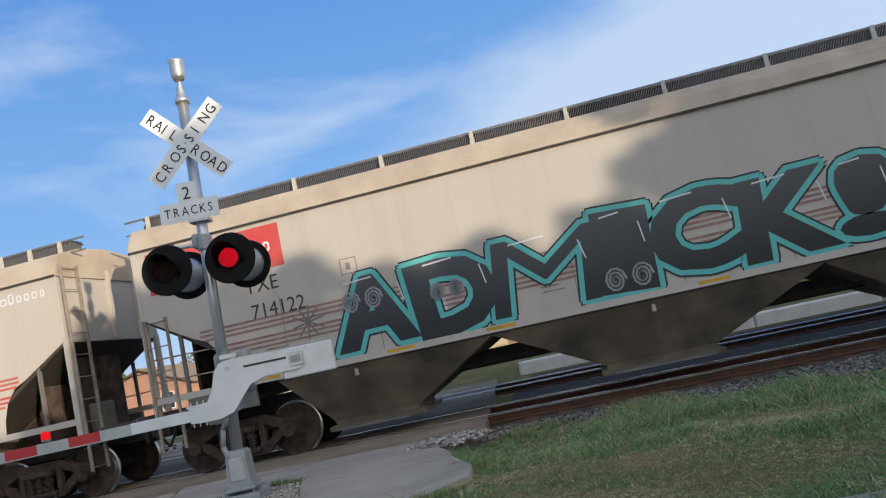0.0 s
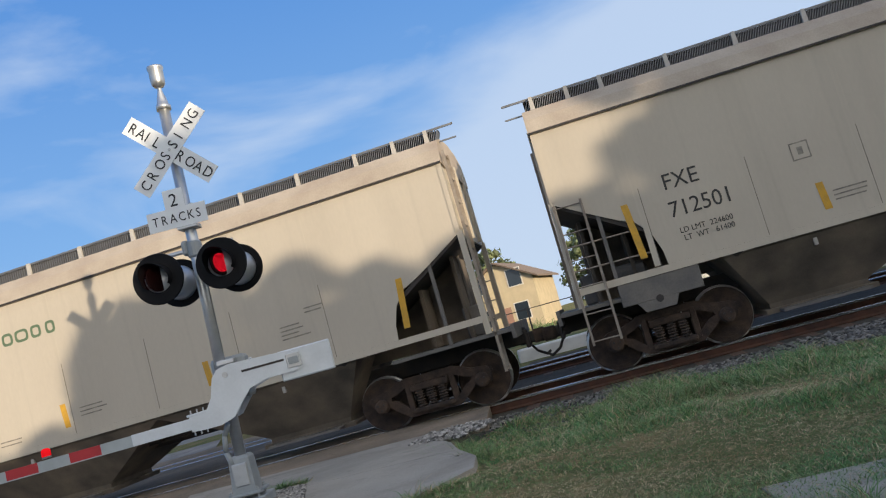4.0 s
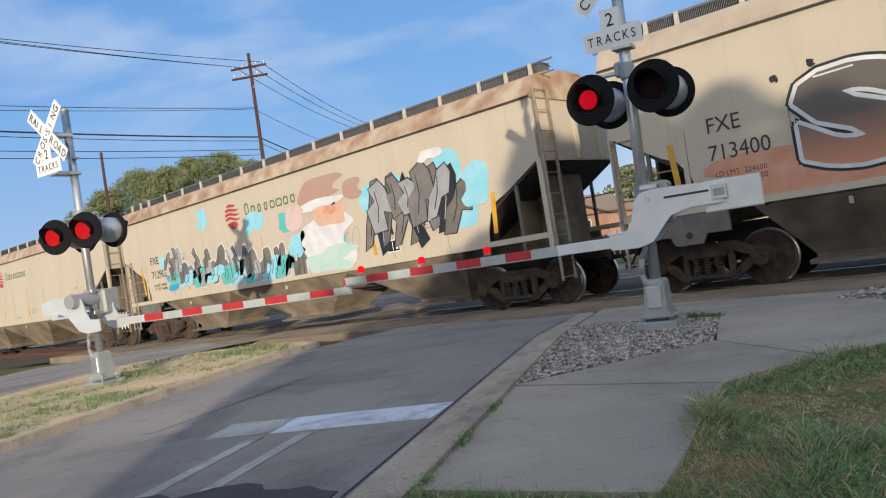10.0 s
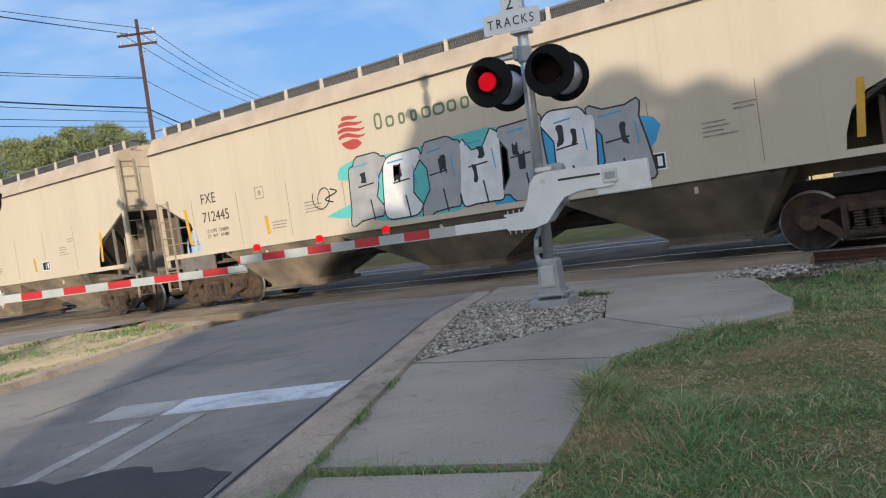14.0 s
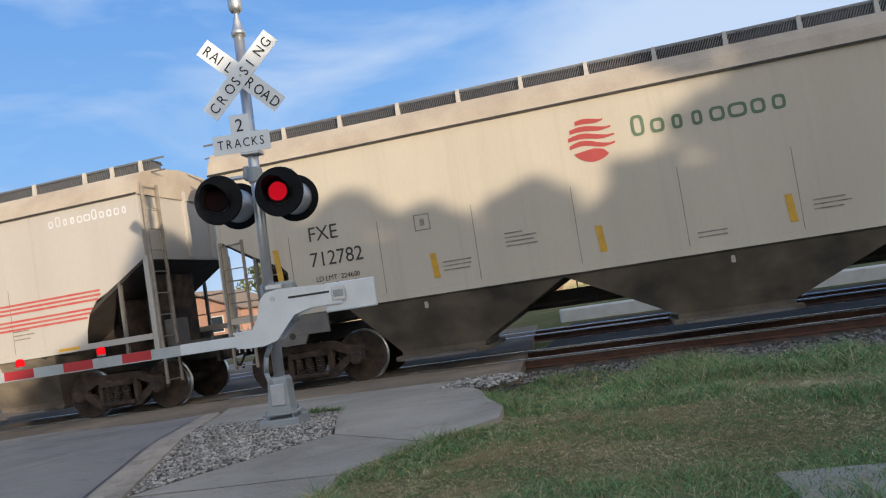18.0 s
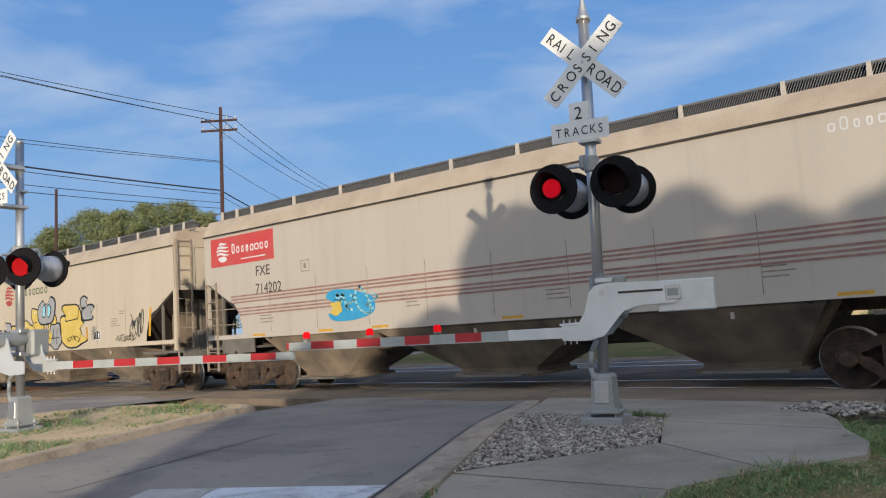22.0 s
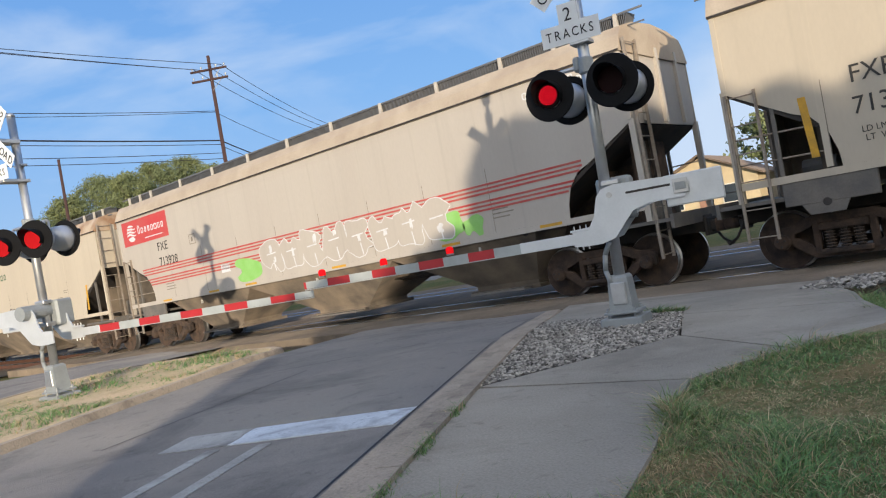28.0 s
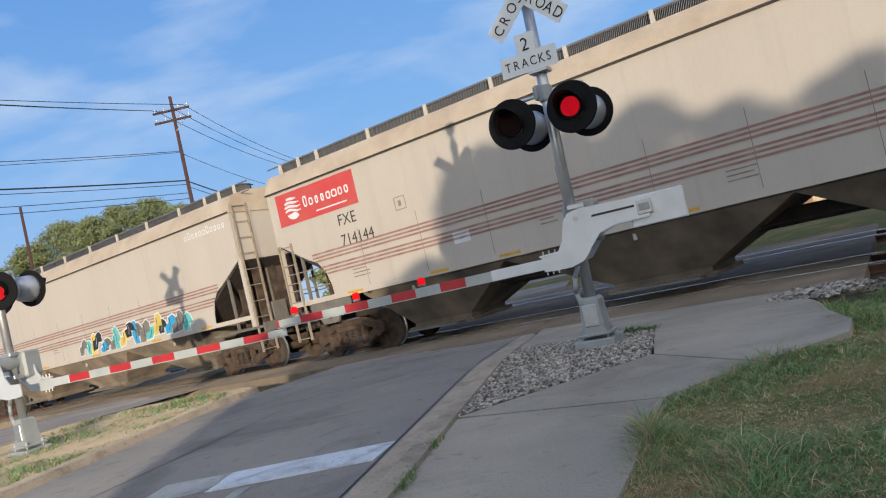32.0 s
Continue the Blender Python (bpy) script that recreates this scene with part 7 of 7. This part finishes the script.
def grass(poly, count, low, high, name, label, ground, skip=None, seed=11, clump=None, dryness=0.10):
    """Blades in small tufts that spread from one root; height, colour and density vary from patch to patch."""
    rnd = random.Random(seed)
    s = Shape()
    x0, x1 = min(p[0] for p in poly), max(p[0] for p in poly)
    y0, y1 = min(p[1] for p in poly), max(p[1] for p in poly)
    done = 0
    while done < count:
        x, y = rnd.uniform(x0, x1), rnd.uniform(y0, y1)
        if rnd.random() > 16.0 / (x * x + y * y) or not inside((x, y), poly) or (skip and skip(x, y)):
            continue
        q = noise.noise(Vector((x * 0.75, y * 0.75, 3.0))) + 0.6 * noise.noise(Vector((x * 2.1, y * 2.1, 9.0)))
        if clump and q < clump - 0.25 and rnd.random() < 0.75:
            continue
        worn = max([0.0] + [1 - math.hypot(x - u, (y - v) * 1.2) / w0 for u, v, w0 in WORN])
        far = 1.0 + max(0.0, (math.hypot(x, y) - 3)) * 0.13
        tall = (1.0 + 1.1 * q) * (1.5 if y > 6.4 else 1.0) * (1.7 if q > 0.25 else 1.0) * max(0.4, 1.0 - 1.5 * worn)
        dead = rnd.random() < dryness + max(0.0, min(0.45, -0.15 - 0.9 * q)) + 0.9 * worn
        z = ground(y) - 0.01 - drop(x)
        b0 = rnd.uniform(0, math.tau)
        for _ in range(rnd.choice((3, 4, 5, 6))):
            done += 1
            h = max(0.016 * rnd.uniform(0.8, 1.5), (low + (high - low) * rnd.random() ** 2) * tall)
            a = rnd.uniform(0, math.tau)
            w = rnd.uniform(0.0013, 0.0028) * far
            lean = rnd.uniform(0.4, 2.4) * h
            dx, dy = math.cos(a) * w, math.sin(a) * w
            b = b0 + rnd.uniform(-1.3, 1.3)
            lx, ly = math.cos(b) * lean, math.sin(b) * lean
            px, py = x + rnd.uniform(-0.025, 0.025), y + rnd.uniform(-0.025, 0.025)
            s.add([(px - dx, py - dy, z), (px + dx, py + dy, z), (px + dx * 0.8 + lx * 0.35, py + dy * 0.8 + ly * 0.35, z + h * 0.62), (px - dx * 0.8 + lx * 0.35, py - dy * 0.8 + ly * 0.35, z + h * 0.62), (px + lx, py + ly, z + h * 0.9)], [(0, 1, 2, 3), (3, 2, 4)], STRAW if dead and rnd.random() < 0.85 else BLADE)
    return solid(name, s, label, "grass", "stuff", raw=True)


grass(verge, 340000, 0.014, 0.066, "grass", "uneven green and straw-dry grass beside the pavement", lambda y: slope(y) if y < 9.0 else -0.29 - 0.04 * (y - 9), lambda x, y: 0.95 < x and 2.5 < y < 3.55, dryness=0.24)
median_area = [rp(-6.1, -6), rp(-6.1, 11.2), rp(-7.3, 12.1), rp(-9.4, 11.7), rp(-10.0, -6)]
grass(median_area, 42000, 0.015, 0.042, "grass", "sparse dry grass on the median", lambda y: fall(y) + 0.065, seed=13, clump=0.2, dryness=0.3)
far_lawn = [(-16, 44), (44, 44), (44, 56), (-16, 56)]
grass(far_lawn, 9000, 0.12, 0.26, "grass", "bright sunlit lawn beyond the street", lambda y: -0.1, seed=15)
hem = [(-1.50, 1.2), (-1.55, 2.7), (-1.69, 3.3), (-1.94, 4.1), (-1.92, 5.0), (-1.69, 5.46), (-1.40, 5.86), (-1.20, 6.18), (-1.26, 6.7), (-1.45, 6.7), (-1.12, 6.3), (-1.2, 5.8), (-1.55, 5.3), (-1.78, 4.9), (-1.8, 4.1), (-1.52, 3.3), (-1.38, 2.7), (-1.34, 1.2)]
grass(hem, 6500, 0.03, 0.095, "grass", "longer straw-pale grass along the pavement edge", slope, seed=29, dryness=0.4)
joint = [(kerb_x(2.32) , 2.30), (-1.5, 2.60), (-1.52, 2.70), (kerb_x(2.40), 2.42)]
grass(joint, 900, 0.02, 0.06, "grass", "grass growing in a pavement joint", lambda y: 0.0, seed=17)
edge_strip = [(kerb_x(1.2, -1.42), 1.2), (kerb_x(1.2, -1.30), 1.2), (kerb_x(4.0, -1.34), 4.0), (kerb_x(4.0, -1.40), 4.0)]
grass(edge_strip, 1500, 0.02, 0.06, "grass", "grass tufts along the kerb", lambda y: 0.03, seed=19, clump=0.15)
tuft = [(-3.75, 8.0), (-3.4, 7.98), (-3.4, 8.12), (-3.7, 8.16)]
grass(tuft, 500, 0.04, 0.10, "grass", "green tuft at the gravel corner", lambda y: fall(y), seed=23)
sh = Shape()
sh.loft([[(-1.81, 3.99, -0.05), (-1.775, 3.99, -0.05), (-1.775, 4.02, -0.05), (-1.81, 4.02, -0.05)], [(-1.82, 3.98, -0.008), (-1.77, 3.985, 0.004), (-1.765, 4.03, -0.005), (-1.815, 4.035, 0.002)]], WHITE)
solid("litter", sh, "crumpled white scrap of litter in the grass", "litter")


# ---- what moves ----
# seconds and how far the first lettered car's left end has come along the track
TRAIN = [(0.0, -7.55), (0.5, -16.45), (1.0, -24.63), (2.0, -41.7), (3.0, -58.6), (6.0, -109.0), (6.5, -117.2), (7.0, -125.3), (8.0, -142.4), (9.0, -159.45), (11.0, -193.2), (13.0, -226.9), (13.5, -235.1), (16.0, -276.6), (17.0, -292.47), (18.0, -308.8), (19.0, -325.75), (20.5, -350.6), (21.0, -359.4), (23.0, -392.3), (23.5, -400.8), (24.0, -408.39), (25.0, -424.95), (28.0, -475.4), (30.0, -508.8), (32.0, -541.9)]
LEFT_LIT = [(0.4, 0.92), (1.6, 2.18), (2.78, 3.37), (3.96, 4.56), (5.15, 5.74), (6.34, 6.9), (7.53, 8.12), (8.7, 9.3), (9.88, 10.52), (11.08, 11.68), (12.28, 12.87), (13.46, 14.06), (14.65, 15.25), (15.84, 16.43), (17.04, 17.62), (18.23, 18.8), (19.4, 20.06), (20.6, 21.19), (21.78, 22.37), (22.88, 23.57), (24.2, 24.76), (25.36, 25.95), (26.55, 27.14), (27.73, 28.31), (28.86, 29.5), (30.1, 30.69), (31.28, 31.88)]
CY_BASE = HALF + 12.22


def train_at(t):
    """How far the train has come at t, gliding from row to row."""
    k = max(0, min(len(TRAIN) - 2, sum(1 for r in TRAIN if r[0] <= t) - 1))
    speed = lambda i: (TRAIN[min(i + 1, len(TRAIN) - 1)][1] - TRAIN[max(i - 1, 0)][1]) / (TRAIN[min(i + 1, len(TRAIN) - 1)][0] - TRAIN[max(i - 1, 0)][0])
    (t0, s0), (t1, s1) = TRAIN[k], TRAIN[k + 1]
    h, u = t1 - t0, (t - t0) / (t1 - t0)
    return s0 * (1 + 2 * u) * (1 - u) ** 2 + speed(k) * h * u * (1 - u) ** 2 + s1 * u * u * (3 - 2 * u) + speed(k + 1) * h * u * u * (u - 1)


def motions():
    for k, car in enumerate(CARS):
        rows = []
        for i in range(129):
            x = train_at(i / 4) + (k - 1) * PITCH
            za, zb = -drop(x + 1.27), -drop(x + LEN - 1.27)
            slant = (zb - za) / (LEN - 2.54)
            rows.append((i / 4, pose(x, CY_BASE, RZ + za - 1.27 * slant, 0, -math.degrees(math.atan(slant)), 0)))
        walk(car, rows)
    # wheels roll with the train
    v = (TRAIN[0][1] - TRAIN[-1][1]) / 32.0
    for f in (-1, 1):
        rows = []
        for i in range(961):
            t = i / 30
            rows.append((t, pose(f * 0.89, 0, 0.457) @ Matrix.Rotation(-v * t / 0.457, 4, "Y")))
        first = WHEELS[f][0]
        walk(first, rows)
        for w in WHEELS[f][1:]:
            w.rotation_mode = "QUATERNION"
            w.animation_data_create()
            w.animation_data.action = first.animation_data.action
            w.animation_data.action_slot = first.animation_data.action_slot
    # the flashers turn their lit face out by turns
    for lens, left in FLASHERS:
        at = Vector((0, -0.385, 0))
        rows, a = [], (180.0 if left else 0.0)
        rows.append((0.0, Matrix.Translation(at) @ pose(0, 0, 0, 0, 0, a)))
        for on, off in LEFT_LIT:
            for t in (round(on * 30) / 30, round(off * 30) / 30):
                for i in range(4):
                    rows.append((t + i / 30, Matrix.Translation(at) @ pose(0, 0, 0, 0, 0, a + 60 * i)))
                a += 180
        rows.append((32.0, Matrix.Translation(at) @ pose(0, 0, 0, 0, 0, a)))
        walk(lens, rows)


motions()
